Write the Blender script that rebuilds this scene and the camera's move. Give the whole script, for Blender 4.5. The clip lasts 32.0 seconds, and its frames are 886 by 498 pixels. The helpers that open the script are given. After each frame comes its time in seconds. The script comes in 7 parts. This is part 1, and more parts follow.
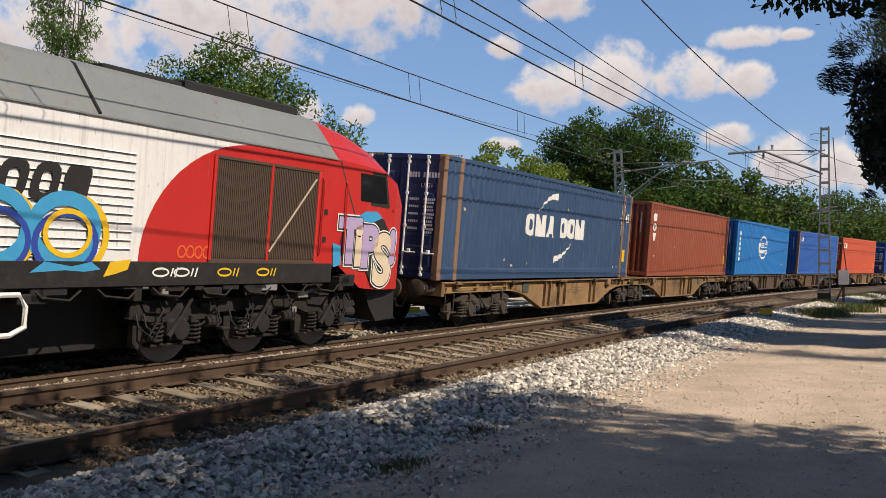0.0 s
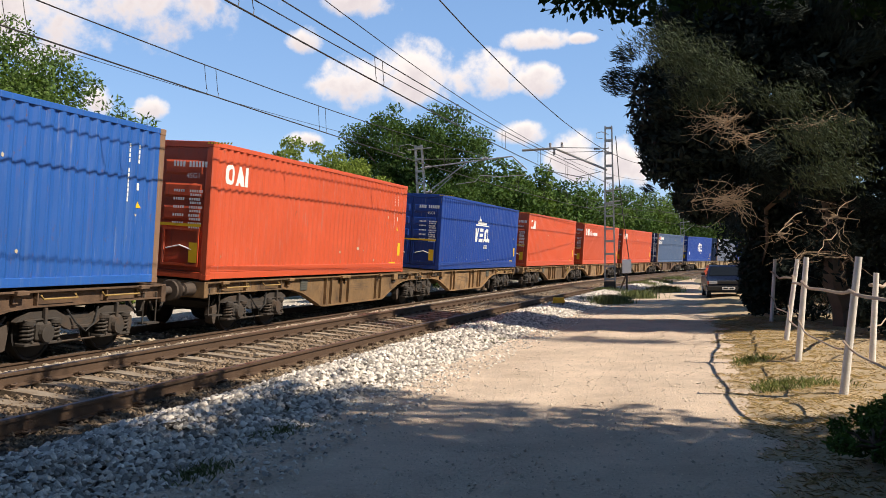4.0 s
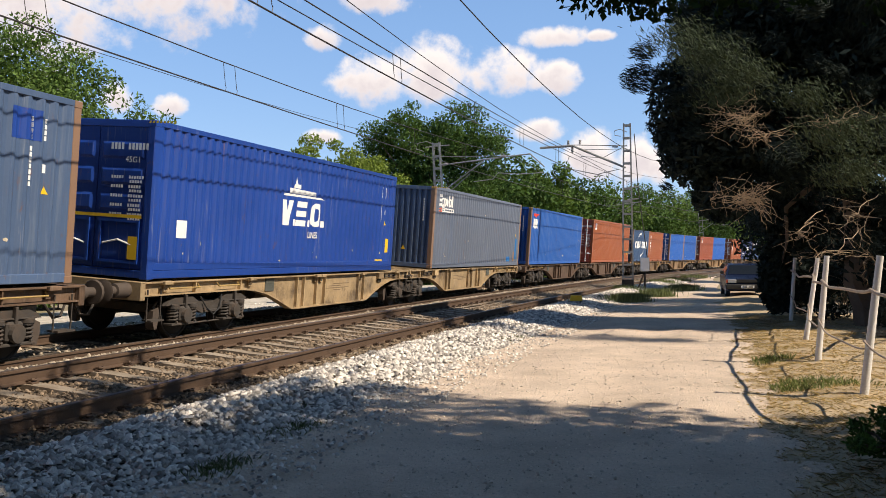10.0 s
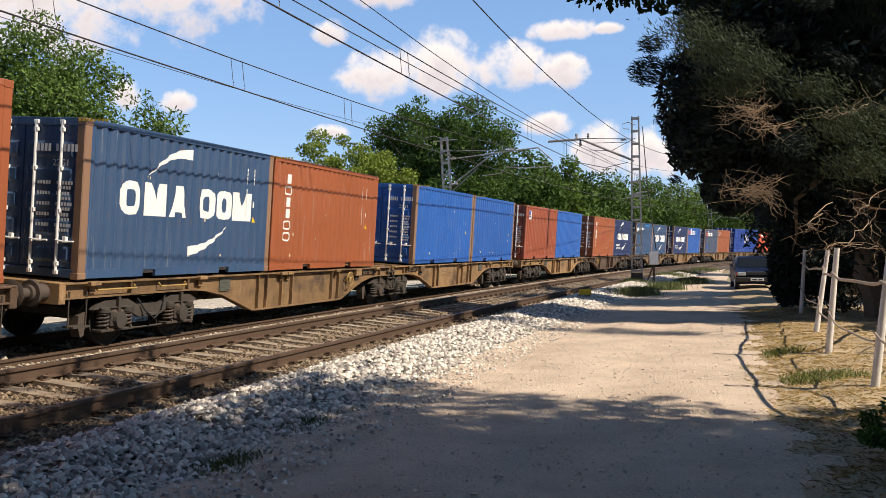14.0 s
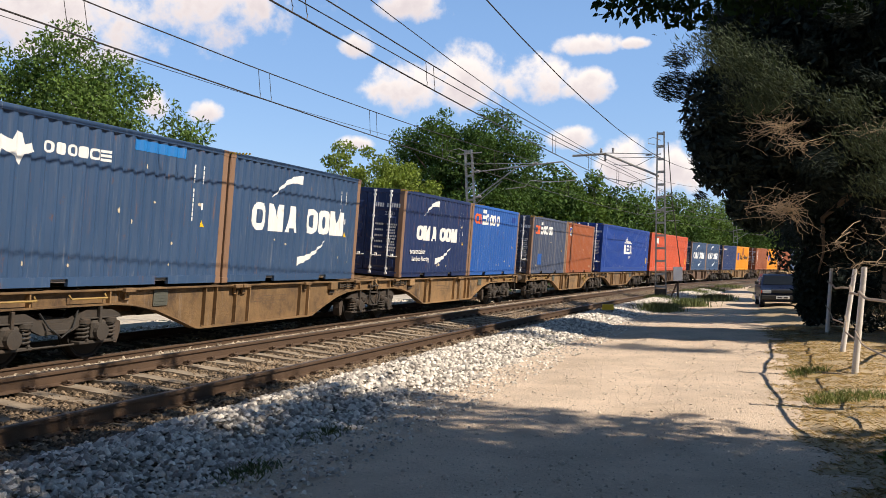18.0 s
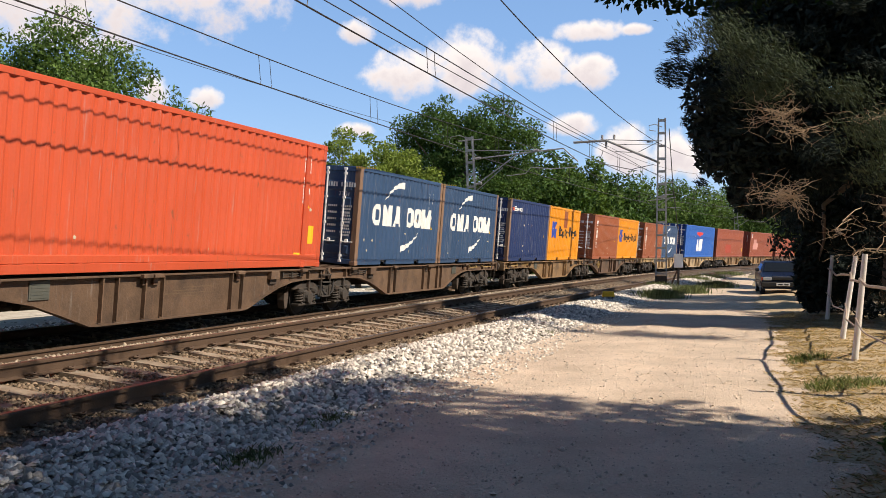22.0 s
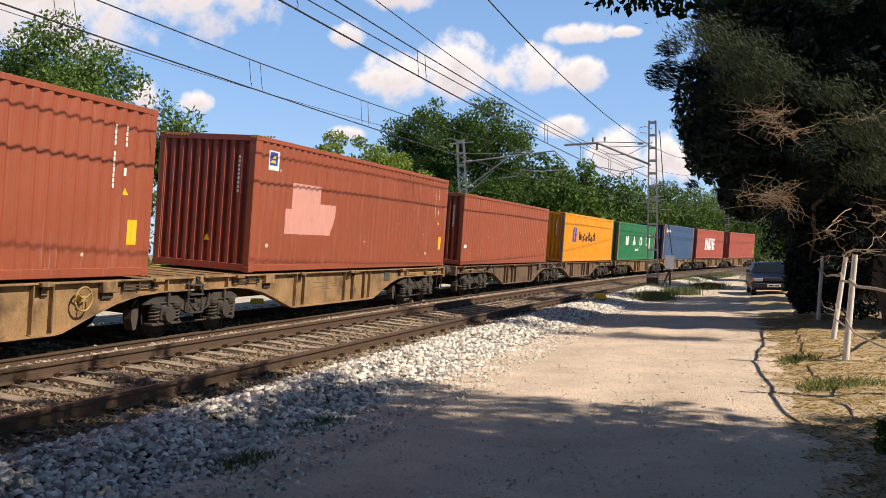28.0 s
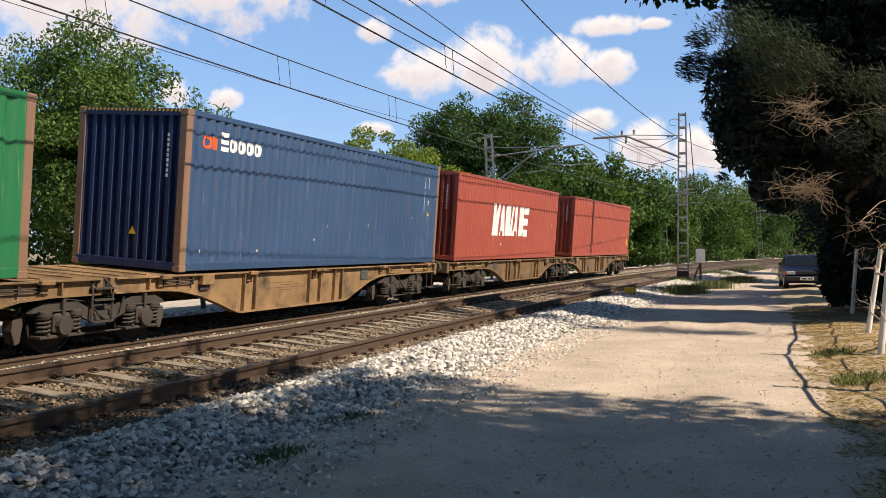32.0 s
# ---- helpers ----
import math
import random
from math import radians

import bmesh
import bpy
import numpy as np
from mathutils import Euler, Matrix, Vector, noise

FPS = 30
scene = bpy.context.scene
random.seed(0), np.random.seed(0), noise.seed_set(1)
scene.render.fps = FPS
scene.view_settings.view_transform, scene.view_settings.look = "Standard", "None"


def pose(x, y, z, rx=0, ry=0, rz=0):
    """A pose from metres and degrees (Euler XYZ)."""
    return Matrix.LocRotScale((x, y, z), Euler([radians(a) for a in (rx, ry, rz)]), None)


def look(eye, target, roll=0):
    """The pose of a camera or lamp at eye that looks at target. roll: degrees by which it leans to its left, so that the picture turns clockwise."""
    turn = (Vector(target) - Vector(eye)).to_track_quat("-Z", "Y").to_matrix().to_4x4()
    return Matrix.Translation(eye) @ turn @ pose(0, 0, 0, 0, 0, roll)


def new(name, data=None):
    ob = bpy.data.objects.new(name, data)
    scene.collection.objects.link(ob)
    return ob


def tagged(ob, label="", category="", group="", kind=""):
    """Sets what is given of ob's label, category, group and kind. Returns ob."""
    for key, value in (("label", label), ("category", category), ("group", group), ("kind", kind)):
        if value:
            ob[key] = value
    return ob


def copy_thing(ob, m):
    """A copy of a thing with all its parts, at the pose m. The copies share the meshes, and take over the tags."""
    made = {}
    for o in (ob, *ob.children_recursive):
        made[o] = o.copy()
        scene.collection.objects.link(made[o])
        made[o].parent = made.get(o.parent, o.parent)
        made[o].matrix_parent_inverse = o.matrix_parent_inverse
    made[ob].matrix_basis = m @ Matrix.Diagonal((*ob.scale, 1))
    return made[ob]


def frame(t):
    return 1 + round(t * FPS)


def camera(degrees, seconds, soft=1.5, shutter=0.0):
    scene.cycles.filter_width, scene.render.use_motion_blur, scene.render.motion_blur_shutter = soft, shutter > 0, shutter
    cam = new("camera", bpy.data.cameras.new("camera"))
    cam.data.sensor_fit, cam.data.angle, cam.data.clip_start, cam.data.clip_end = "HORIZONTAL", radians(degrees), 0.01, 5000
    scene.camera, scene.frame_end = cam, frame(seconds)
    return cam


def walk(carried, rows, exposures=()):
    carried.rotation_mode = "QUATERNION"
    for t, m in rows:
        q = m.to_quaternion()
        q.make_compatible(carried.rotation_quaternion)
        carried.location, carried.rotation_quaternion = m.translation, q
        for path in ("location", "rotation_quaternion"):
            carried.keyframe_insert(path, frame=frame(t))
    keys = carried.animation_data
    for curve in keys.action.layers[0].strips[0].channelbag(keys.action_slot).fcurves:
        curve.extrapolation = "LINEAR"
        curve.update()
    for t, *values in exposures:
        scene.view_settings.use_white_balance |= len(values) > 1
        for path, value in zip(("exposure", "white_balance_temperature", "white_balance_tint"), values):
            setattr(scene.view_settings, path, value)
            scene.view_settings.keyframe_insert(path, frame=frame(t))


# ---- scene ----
# ---------- camera: held at eye height on the track road ----------
EYE = (0.0, 0.0, 1.70)
cam = camera(53.0, 32.0, soft=0.82, shutter=0.0)
# seconds, tilt, lean, turn
AIM = [
    (0, 90.98, -0.68, 27.80), (0.5, 90.68, -0.96, 25.23), (1, 90.45, -0.97, 21.96),
    (1.5, 90.48, -0.90, 19.35), (2, 90.45, -0.74, 17.39), (2.5, 90.46, -0.13, 16.44), (3, 90.64, 0.37, 15.57),
    (3.5, 90.72, 0.46, 15.20), (5.5, 90.65, 0.54, 15.47), (6, 90.56, 0.49, 15.65), (6.5, 90.67, 0.42, 15.64), (7, 90.69, 0.41, 15.89),
    (7.5, 90.82, 0.32, 16.06), (8, 90.78, 0.14, 16.16), (8.5, 90.77, -0.01, 15.99), (9, 90.71, 0.09, 15.81), (9.5, 90.72, 0.23, 16.21),
    (10, 90.56, 0.26, 16.33), (10.5, 90.62, 0.26, 16.35), (11, 90.62, 0.12, 16.19), (11.5, 90.57, 0.17, 16.18), (12, 90.55, 0.18, 16.34),
    (12.5, 90.39, 0.19, 16.32), (13, 90.33, 0.22, 16.60), (13.5, 90.30, 0.44, 16.73), (14, 90.21, 0.62, 16.88), (14.5, 90.21, 0.72, 17.19),
    (16.5, 90.59, 0.03, 17.91), (17, 90.75, 0.01, 18.04), (17.5, 90.77, -0.10, 18.24), (18, 91.02, -0.30, 18.34), (18.5, 90.98, -0.26, 18.60),
    (19, 90.79, -0.18, 18.58), (19.5, 90.58, -0.37, 18.53), (20, 90.26, -0.39, 18.42), (20.5, 90.16, -0.38, 18.53), (21, 89.96, -0.34, 18.64),
    (21.5, 90.00, -0.40, 18.43), (22, 90.17, -0.33, 18.38), (22.5, 90.12, -0.21, 18.43), (23, 90.46, -0.01, 18.30), (23.5, 90.57, -0.16, 18.17),
    (24, 90.76, -0.08, 17.82), (24.5, 90.85, 0.10, 18.07), (25, 90.79, 0.23, 18.00), (25.5, 90.68, 0.10, 17.96), (27.5, 90.32, 0.02, 17.72),
    (28, 90.36, -0.02, 17.85), (28.5, 90.35, 0.02, 17.78), (29, 90.10, 0.25, 17.73), (29.5, 90.07, 0.47, 17.72), (30, 90.21, 0.42, 17.83),
    (30.5, 90.21, 0.40, 17.96), (31, 90.19, 0.44, 17.94), (31.5, 90.06, 0.34, 18.42), (32, 90.03, 0.31, 19.69),
]
walk(cam, [(t, pose(*EYE, rx, ry, rz)) for t, rx, ry, rz in AIM], exposures=[(0.0, -0.06, 7000, 13), (1.0, 0.30, 7000, 13), (3.0, 0.33, 7000, 13), (32.0, 0.33, 7000, 13)])

# ---------- sun, sky and clouds ----------
SUN_AZ, SUN_EL = 97.0, 42.6          # degrees from +y towards +x, and above the horizon
sun_way = Vector((math.sin(radians(SUN_AZ)) * math.cos(radians(SUN_EL)), math.cos(radians(SUN_AZ)) * math.cos(radians(SUN_EL)), math.sin(radians(SUN_EL))))
sun = new("sun", bpy.data.lights.new("sun", "SUN"))
sun.data.energy, sun.data.angle, sun.data.color = 4.7, radians(0.55), (1.0, 0.92, 0.80)
sun.matrix_world = look(sun_way * 60, (0, 0, 0))


def node(nt, kind, inputs=None, **props):
    n = nt.nodes.new(kind)
    for k, v in props.items():
        setattr(n, k, v)
    for k, v in (inputs or {}).items():
        if isinstance(v, bpy.types.NodeSocket):
            nt.links.new(v, n.inputs[k])
        else:
            n.inputs[k].default_value = v
    return n


def calc(nt, op, a, b=0.0, c=0.0, clamp=False):
    n = node(nt, "ShaderNodeMath", {0: a, 1: b, 2: c}, operation=op, use_clamp=clamp)
    return n.outputs[0]


def make_world():
    w = bpy.data.worlds.new("sky")
    scene.world = w
    w.use_nodes = True
    nt = w.node_tree
    nt.nodes.clear()
    sky = node(nt, "ShaderNodeTexSky", sky_type="NISHITA", sun_disc=False, sun_elevation=radians(SUN_EL), sun_rotation=radians(SUN_AZ), altitude=600, air_density=1.0, dust_density=0.6, ozone_density=1.6)
    tc = node(nt, "ShaderNodeTexCoord")
    sep = node(nt, "ShaderNodeSeparateXYZ", {0: tc.outputs["Generated"]})
    X, Y, Z = sep.outputs
    az = calc(nt, "MULTIPLY", calc(nt, "ARCTAN2", X, Y), 57.2958)
    el = calc(nt, "MULTIPLY", calc(nt, "ARCSINE", Z), 57.2958)
    puff = node(nt, "ShaderNodeTexNoise", {"Vector": tc.outputs["Generated"], "Scale": 30.0, "Detail": 8.0, "Roughness": 0.57})
    wide = node(nt, "ShaderNodeTexNoise", {"Vector": tc.outputs["Generated"], "Scale": 5.0, "Detail": 4.0, "Roughness": 0.5})
    # turn and height above the horizon, half-width and half-height of each heap, in degrees
    heaps = [(-51.2, 13.0, 6.9, 4.3), (-41.7, 15.1, 8.0, 5.1), (-33.0, 16.6, 6.9, 4.5), (-23.9, 13.8, 1.4, 1.1), (-20.5, 16.5, 2.8, 1.6), (-20.9, 11.1, 2.9, 1.9), (-16.9, 11.7, 3.3, 2.5), (-12.5, 11.6, 2.8, 1.9), (-9.3, 11.3, 2.3, 1.4), (-9.1, 13.8, 2.5, 0.9), (-6.1, 13.8, 1.1, 0.5), (-10.1, 8.0, 1.8, 1.0), (-6.7, 6.3, 2.0, 1.9), (-3.9, 5.8, 1.9, 1.8), (-36.6, 9.8, 1.1, 1.5), (-33.3, 9.3, 1.3, 0.9), (-24.1, 7.7, 1.4, 0.6), (0.5, 3.4, 1.1, 1.1), (-40.3, 9.7, 1.5, 1.7)]
    best, base = None, None
    for a, e, wa, we in heaps:
        da = calc(nt, "DIVIDE", calc(nt, "SUBTRACT", az, a), wa)
        de = calc(nt, "DIVIDE", calc(nt, "SUBTRACT", el, e), we)
        rise = de
        de = calc(nt, "MAXIMUM", de, calc(nt, "MULTIPLY", de, -1.25))
        h = calc(nt, "SUBTRACT", 1.0, calc(nt, "ADD", calc(nt, "MULTIPLY", da, da), calc(nt, "MULTIPLY", de, de)))
        low = calc(nt, "MULTIPLY_ADD", rise, -0.5, calc(nt, "MULTIPLY", h, 0.6))
        best = h if best is None else calc(nt, "MAXIMUM", best, h)
        base = low if base is None else calc(nt, "MAXIMUM", base, low)
    best = calc(nt, "MAXIMUM", best, -1.2)
    field = calc(nt, "ADD", calc(nt, "MULTIPLY", best, 0.95), calc(nt, "MULTIPLY_ADD", puff.outputs["Fac"], 2.7, -1.40))
    field = calc(nt, "ADD", field, calc(nt, "MULTIPLY_ADD", wide.outputs["Fac"], 0.8, -0.38))
    mask = node(nt, "ShaderNodeMapRange", {"Value": field, "From Min": -0.02, "From Max": 0.82}, interpolation_type="SMOOTHSTEP").outputs[0]
    body = node(nt, "ShaderNodeMapRange", {"Value": calc(nt, "ADD", base, calc(nt, "MULTIPLY_ADD", puff.outputs["Fac"], 1.6, -0.8)), "From Min": 0.1, "From Max": 0.95}, interpolation_type="SMOOTHSTEP").outputs[0]
    tone = node(nt, "ShaderNodeMix", {0: body, 6: (10.0, 9.7, 9.7, 1), 7: (7.3, 6.9, 7.4, 1)}, data_type="RGBA")
    blue = node(nt, "ShaderNodeMix", {0: 0.45, 6: sky.outputs[0], 7: (1.75, 4.1, 8.6, 1)}, data_type="RGBA")
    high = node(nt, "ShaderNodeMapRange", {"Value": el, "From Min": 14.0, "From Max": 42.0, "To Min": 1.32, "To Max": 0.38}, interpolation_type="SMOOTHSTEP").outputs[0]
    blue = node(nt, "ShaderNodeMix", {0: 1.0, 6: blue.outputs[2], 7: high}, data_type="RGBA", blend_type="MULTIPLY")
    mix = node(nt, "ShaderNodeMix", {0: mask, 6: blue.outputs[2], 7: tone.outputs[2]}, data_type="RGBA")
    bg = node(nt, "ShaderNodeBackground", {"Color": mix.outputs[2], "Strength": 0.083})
    node(nt, "ShaderNodeOutputWorld", {"Surface": bg.outputs[0]})


make_world()

# ---------- materials ----------
def material(name, color, rough=0.6, metal=0.0, vary=0.18, scale=6.0, grain=60.0, bump=0.15, stain=None, amount=0.0, each=0.0, island=0.0, spread=0.5, streak=False, depth=0.02, leaf=0.0, spots=0.0):
    """A node material: base colour with broad and fine variation, a stain colour, streaks, relief, and a shift from piece to piece."""
    m = bpy.data.materials.new(name)
    m.use_nodes = True
    nt = m.node_tree
    nt.nodes.clear()
    tc = node(nt, "ShaderNodeTexCoord")
    at = tc.outputs["Object"]
    info = node(nt, "ShaderNodeObjectInfo")
    at = node(nt, "ShaderNodeVectorMath", {0: at, 1: node(nt, "ShaderNodeCombineXYZ", {0: calc(nt, "MULTIPLY", info.outputs["Random"], 37.0), 1: calc(nt, "MULTIPLY", info.outputs["Random"], 91.0), 2: 0.0}).outputs[0]}, operation="ADD").outputs[0]
    broad = node(nt, "ShaderNodeTexNoise", {"Vector": at, "Scale": scale, "Detail": 5.0, "Roughness": 0.6})
    fine = node(nt, "ShaderNodeTexNoise", {"Vector": at, "Scale": grain, "Detail": 3.0, "Roughness": 0.6})
    value = calc(nt, "ADD", calc(nt, "MULTIPLY_ADD", broad.outputs["Fac"], 2.4 * vary, 1.0 - 1.2 * vary), calc(nt, "MULTIPLY_ADD", fine.outputs["Fac"], 1.2 * vary, -0.6 * vary))
    if each:
        value = calc(nt, "MULTIPLY", value, calc(nt, "MULTIPLY_ADD", info.outputs["Random"], 2 * each, 1 - each))
    if island:
        geo = node(nt, "ShaderNodeNewGeometry")
        value = calc(nt, "MULTIPLY", value, calc(nt, "MULTIPLY_ADD", geo.outputs["Random Per Island"], 2 * island, 1 - island))
    col = node(nt, "ShaderNodeMix", {0: 1.0, 6: (*color, 1), 7: value}, data_type="RGBA", blend_type="MULTIPLY").outputs[2]
    if stain:
        if streak:
            pos = node(nt, "ShaderNodeMapping", {"Vector": at, "Scale": (7.0, 7.0, 0.30)}).outputs[0]
        else:
            pos = at
        st = node(nt, "ShaderNodeTexNoise", {"Vector": pos, "Scale": 1.3 if streak else scale * 0.7, "Detail": 6.0, "Roughness": 0.65})
        k = node(nt, "ShaderNodeMapRange", {"Value": st.outputs["Fac"], "From Min": spread, "From Max": spread + 0.2, "To Max": amount}).outputs[0]
        col = node(nt, "ShaderNodeMix", {0: k, 6: col, 7: (*stain, 1)}, data_type="RGBA").outputs[2]
    if spots:
        dot = node(nt, "ShaderNodeTexNoise", {"Vector": node(nt, "ShaderNodeMapping", {"Vector": at, "Scale": (3.2, 3.2, 1.6)}).outputs[0], "Scale": 2.2, "Detail": 8.0, "Roughness": 0.72})
        k = node(nt, "ShaderNodeMapRange", {"Value": dot.outputs["Fac"], "From Min": 0.61, "From Max": 0.72, "To Max": spots}).outputs[0]
        col = node(nt, "ShaderNodeMix", {0: k, 6: col, 7: (0.16, 0.075, 0.04, 1)}, data_type="RGBA").outputs[2]
        # thin runs of rust and chalk down the sheet, gathered in patches
        run = node(nt, "ShaderNodeTexNoise", {"Vector": node(nt, "ShaderNodeMapping", {"Vector": at, "Scale": (9.0, 9.0, 0.45)}).outputs[0], "Scale": 2.0, "Detail": 5.0, "Roughness": 0.7})
        where = node(nt, "ShaderNodeTexNoise", {"Vector": at, "Scale": 0.45, "Detail": 3.0, "Roughness": 0.5})
        k = calc(nt, "MULTIPLY", node(nt, "ShaderNodeMapRange", {"Value": run.outputs["Fac"], "From Min": 0.60, "From Max": 0.68, "To Max": 0.75 * spots}).outputs[0], node(nt, "ShaderNodeMapRange", {"Value": where.outputs["Fac"], "From Min": 0.47, "From Max": 0.60}).outputs[0])
        col = node(nt, "ShaderNodeMix", {0: k, 6: col, 7: (0.20, 0.10, 0.055, 1)}, data_type="RGBA").outputs[2]
        k = calc(nt, "MULTIPLY", node(nt, "ShaderNodeMapRange", {"Value": run.outputs["Fac"], "From Min": 0.42, "From Max": 0.34, "To Max": 0.35 * spots}).outputs[0], node(nt, "ShaderNodeMapRange", {"Value": where.outputs["Fac"], "From Min": 0.55, "From Max": 0.42}).outputs[0])
        col = node(nt, "ShaderNodeMix", {0: k, 6: col, 7: (0.42, 0.41, 0.39, 1)}, data_type="RGBA").outputs[2]
    b = node(nt, "ShaderNodeBsdfPrincipled", {"Base Color": col, "Metallic": metal, "Roughness": rough})
    b.inputs["Specular IOR Level"].default_value = 0.12 if leaf else 0.18 if rough > 0.84 else 0.5
    r = calc(nt, "MULTIPLY_ADD", broad.outputs["Fac"], 0.24, rough - 0.12, clamp=True)
    nt.links.new(r, b.inputs["Roughness"])
    if bump:
        bp = node(nt, "ShaderNodeBump", {"Height": fine.outputs["Fac"], "Strength": bump, "Distance": depth})
        nt.links.new(bp.outputs[0], b.inputs["Normal"])
    out = b.outputs[0]
    if leaf:
        tr = node(nt, "ShaderNodeBsdfTranslucent", {"Color": node(nt, "ShaderNodeMix", {0: 1.0, 6: col, 7: (1.0, 1.0, 0.45, 1)}, data_type="RGBA", blend_type="MULTIPLY").outputs[2]})
        out = node(nt, "ShaderNodeMixShader", {0: leaf, 1: out, 2: tr.outputs[0]}).outputs[0]
    node(nt, "ShaderNodeOutputMaterial", {"Surface": out})
    return m


def paint(name, color, worn=(0.30, 0.17, 0.11), amount=0.35, rough=0.5, vary=0.15, spread=0.56):
    """Sprayed steel paint that has chalked and run with rust."""
    return material(name, color, rough=rough, vary=vary, scale=0.55, grain=30, bump=0.06, stain=worn, amount=amount, each=0.10, streak=True, spread=spread, spots=0.75)


M = {}
M["ground"] = material("dry_earth", (0.30, 0.25, 0.17), 0.95, vary=0.3, scale=0.35, grain=9, bump=0.6, stain=(0.20, 0.19, 0.09), amount=0.7, depth=0.03)
M["road"] = material("dusty_gravel_road", (0.66, 0.53, 0.41), 0.95, vary=0.34, scale=0.9, grain=30, bump=1.0, stain=(0.46, 0.36, 0.265), amount=0.6, depth=0.03)
M["far_path"] = material("pale_stony_strip", (0.58, 0.53, 0.46), 0.95, vary=0.3, scale=1.5, grain=14, bump=1.0, stain=(0.36, 0.31, 0.24), amount=0.6, depth=0.04)
M["verge"] = material("straw_covered_verge", (0.46, 0.36, 0.235), 0.95, vary=0.3, scale=1.2, grain=22, bump=0.8, stain=(0.42, 0.30, 0.165), amount=0.7, depth=0.03)
M["pebble"] = material("road_pebble", (0.64, 0.54, 0.43), 0.9, vary=0.15, island=0.3, bump=0.2)
M["stone"] = material("pale_limestone_ballast", (0.60, 0.55, 0.485), 0.85, vary=0.28, scale=9, grain=70, bump=0.4, island=0.66)
M["brown_stone"] = material("rust_stained_ballast", (0.20, 0.148, 0.10), 0.9, vary=0.25, scale=9, grain=70, bump=0.35, island=0.6)
M["mixed_stone"] = material("dusty_mixed_ballast", (0.34, 0.285, 0.215), 0.9, vary=0.25, scale=9, grain=70, bump=0.35, island=0.5)
M["bed"] = material("ballast_bed", (0.12, 0.10, 0.08), 0.95, vary=0.35, scale=3, grain=28, bump=1.0, depth=0.05)
M["concrete"] = material("sleeper_concrete", (0.33, 0.272, 0.205), 0.9, vary=0.3, scale=3, grain=50, bump=0.3, each=0.2, stain=(0.17, 0.115, 0.07), amount=0.75, spread=0.46)
M["rail"] = material("rusted_rail_steel", (0.088, 0.053, 0.032), 0.75, metal=0.0, vary=0.25, scale=4, grain=50, bump=0.3)
M["railhead"] = material("worn_rail_head", (0.17, 0.125, 0.095), 0.45, metal=0.5, vary=0.15, scale=2, grain=40, bump=0.05)
FRAMES = {tone: material(tone + "_wagon_paint", color, 0.75, vary=0.5, scale=2.2, grain=26, bump=0.35, stain=(0.050, 0.032, 0.022), amount=0.92, each=0.28, spread=0.50, spots=0.9) for tone, color in (("ochre", (0.25, 0.152, 0.070)), ("pale", (0.40, 0.285, 0.155)), ("brown", (0.125, 0.076, 0.046)))}
M["frame"] = FRAMES["ochre"]
M["grime"] = material("brake_dust_grime", (0.050, 0.042, 0.035), 0.8, vary=0.35, scale=4, grain=40, bump=0.3, stain=(0.10, 0.06, 0.036), amount=0.6)
M["wheel"] = material("wheel_steel", (0.014, 0.012, 0.011), 0.8, metal=0.0, vary=0.3, scale=5, grain=40, bump=0.15)
M["galv"] = material("galvanised_rod", (0.84, 0.84, 0.82), 0.5, metal=0.0, vary=0.12, scale=8, bump=0.1)
M["white"] = material("white_marking_paint", (0.80, 0.80, 0.78), 0.55, vary=0.06, scale=3, bump=0.05)
M["yellow"] = material("yellow_marking_paint", (0.80, 0.50, 0.02), 0.55, vary=0.08, scale=5, bump=0.05)
M["black"] = material("black_paint", (0.016, 0.016, 0.017), 0.75, vary=0.25, scale=3, bump=0.1)
M["red_mark"] = material("red_marking_paint", (0.72, 0.05, 0.035), 0.5, vary=0.08, scale=3, bump=0.05)
M["blue_mark"] = material("blue_marking_paint", (0.03, 0.07, 0.36), 0.5, vary=0.08, scale=3, bump=0.05)
M["orange_mark"] = material("orange_red_marking_paint", (0.78, 0.13, 0.04), 0.5, vary=0.08, scale=3, bump=0.05)
M["pink_patch"] = material("faded_pink_patch", (0.62, 0.30, 0.25), 0.7, vary=0.12, scale=3, bump=0.05)
M["red_patch"] = material("fresh_red_patch", (0.42, 0.065, 0.038), 0.55, vary=0.08, scale=3, bump=0.05)
M["chip"] = material("bare_scuffed_primer", (0.55, 0.47, 0.34), 0.8, vary=0.25, scale=9, bump=0.1)
M["post"] = paint("rusted_corner_post", (0.25, 0.15, 0.095), amount=0.5)
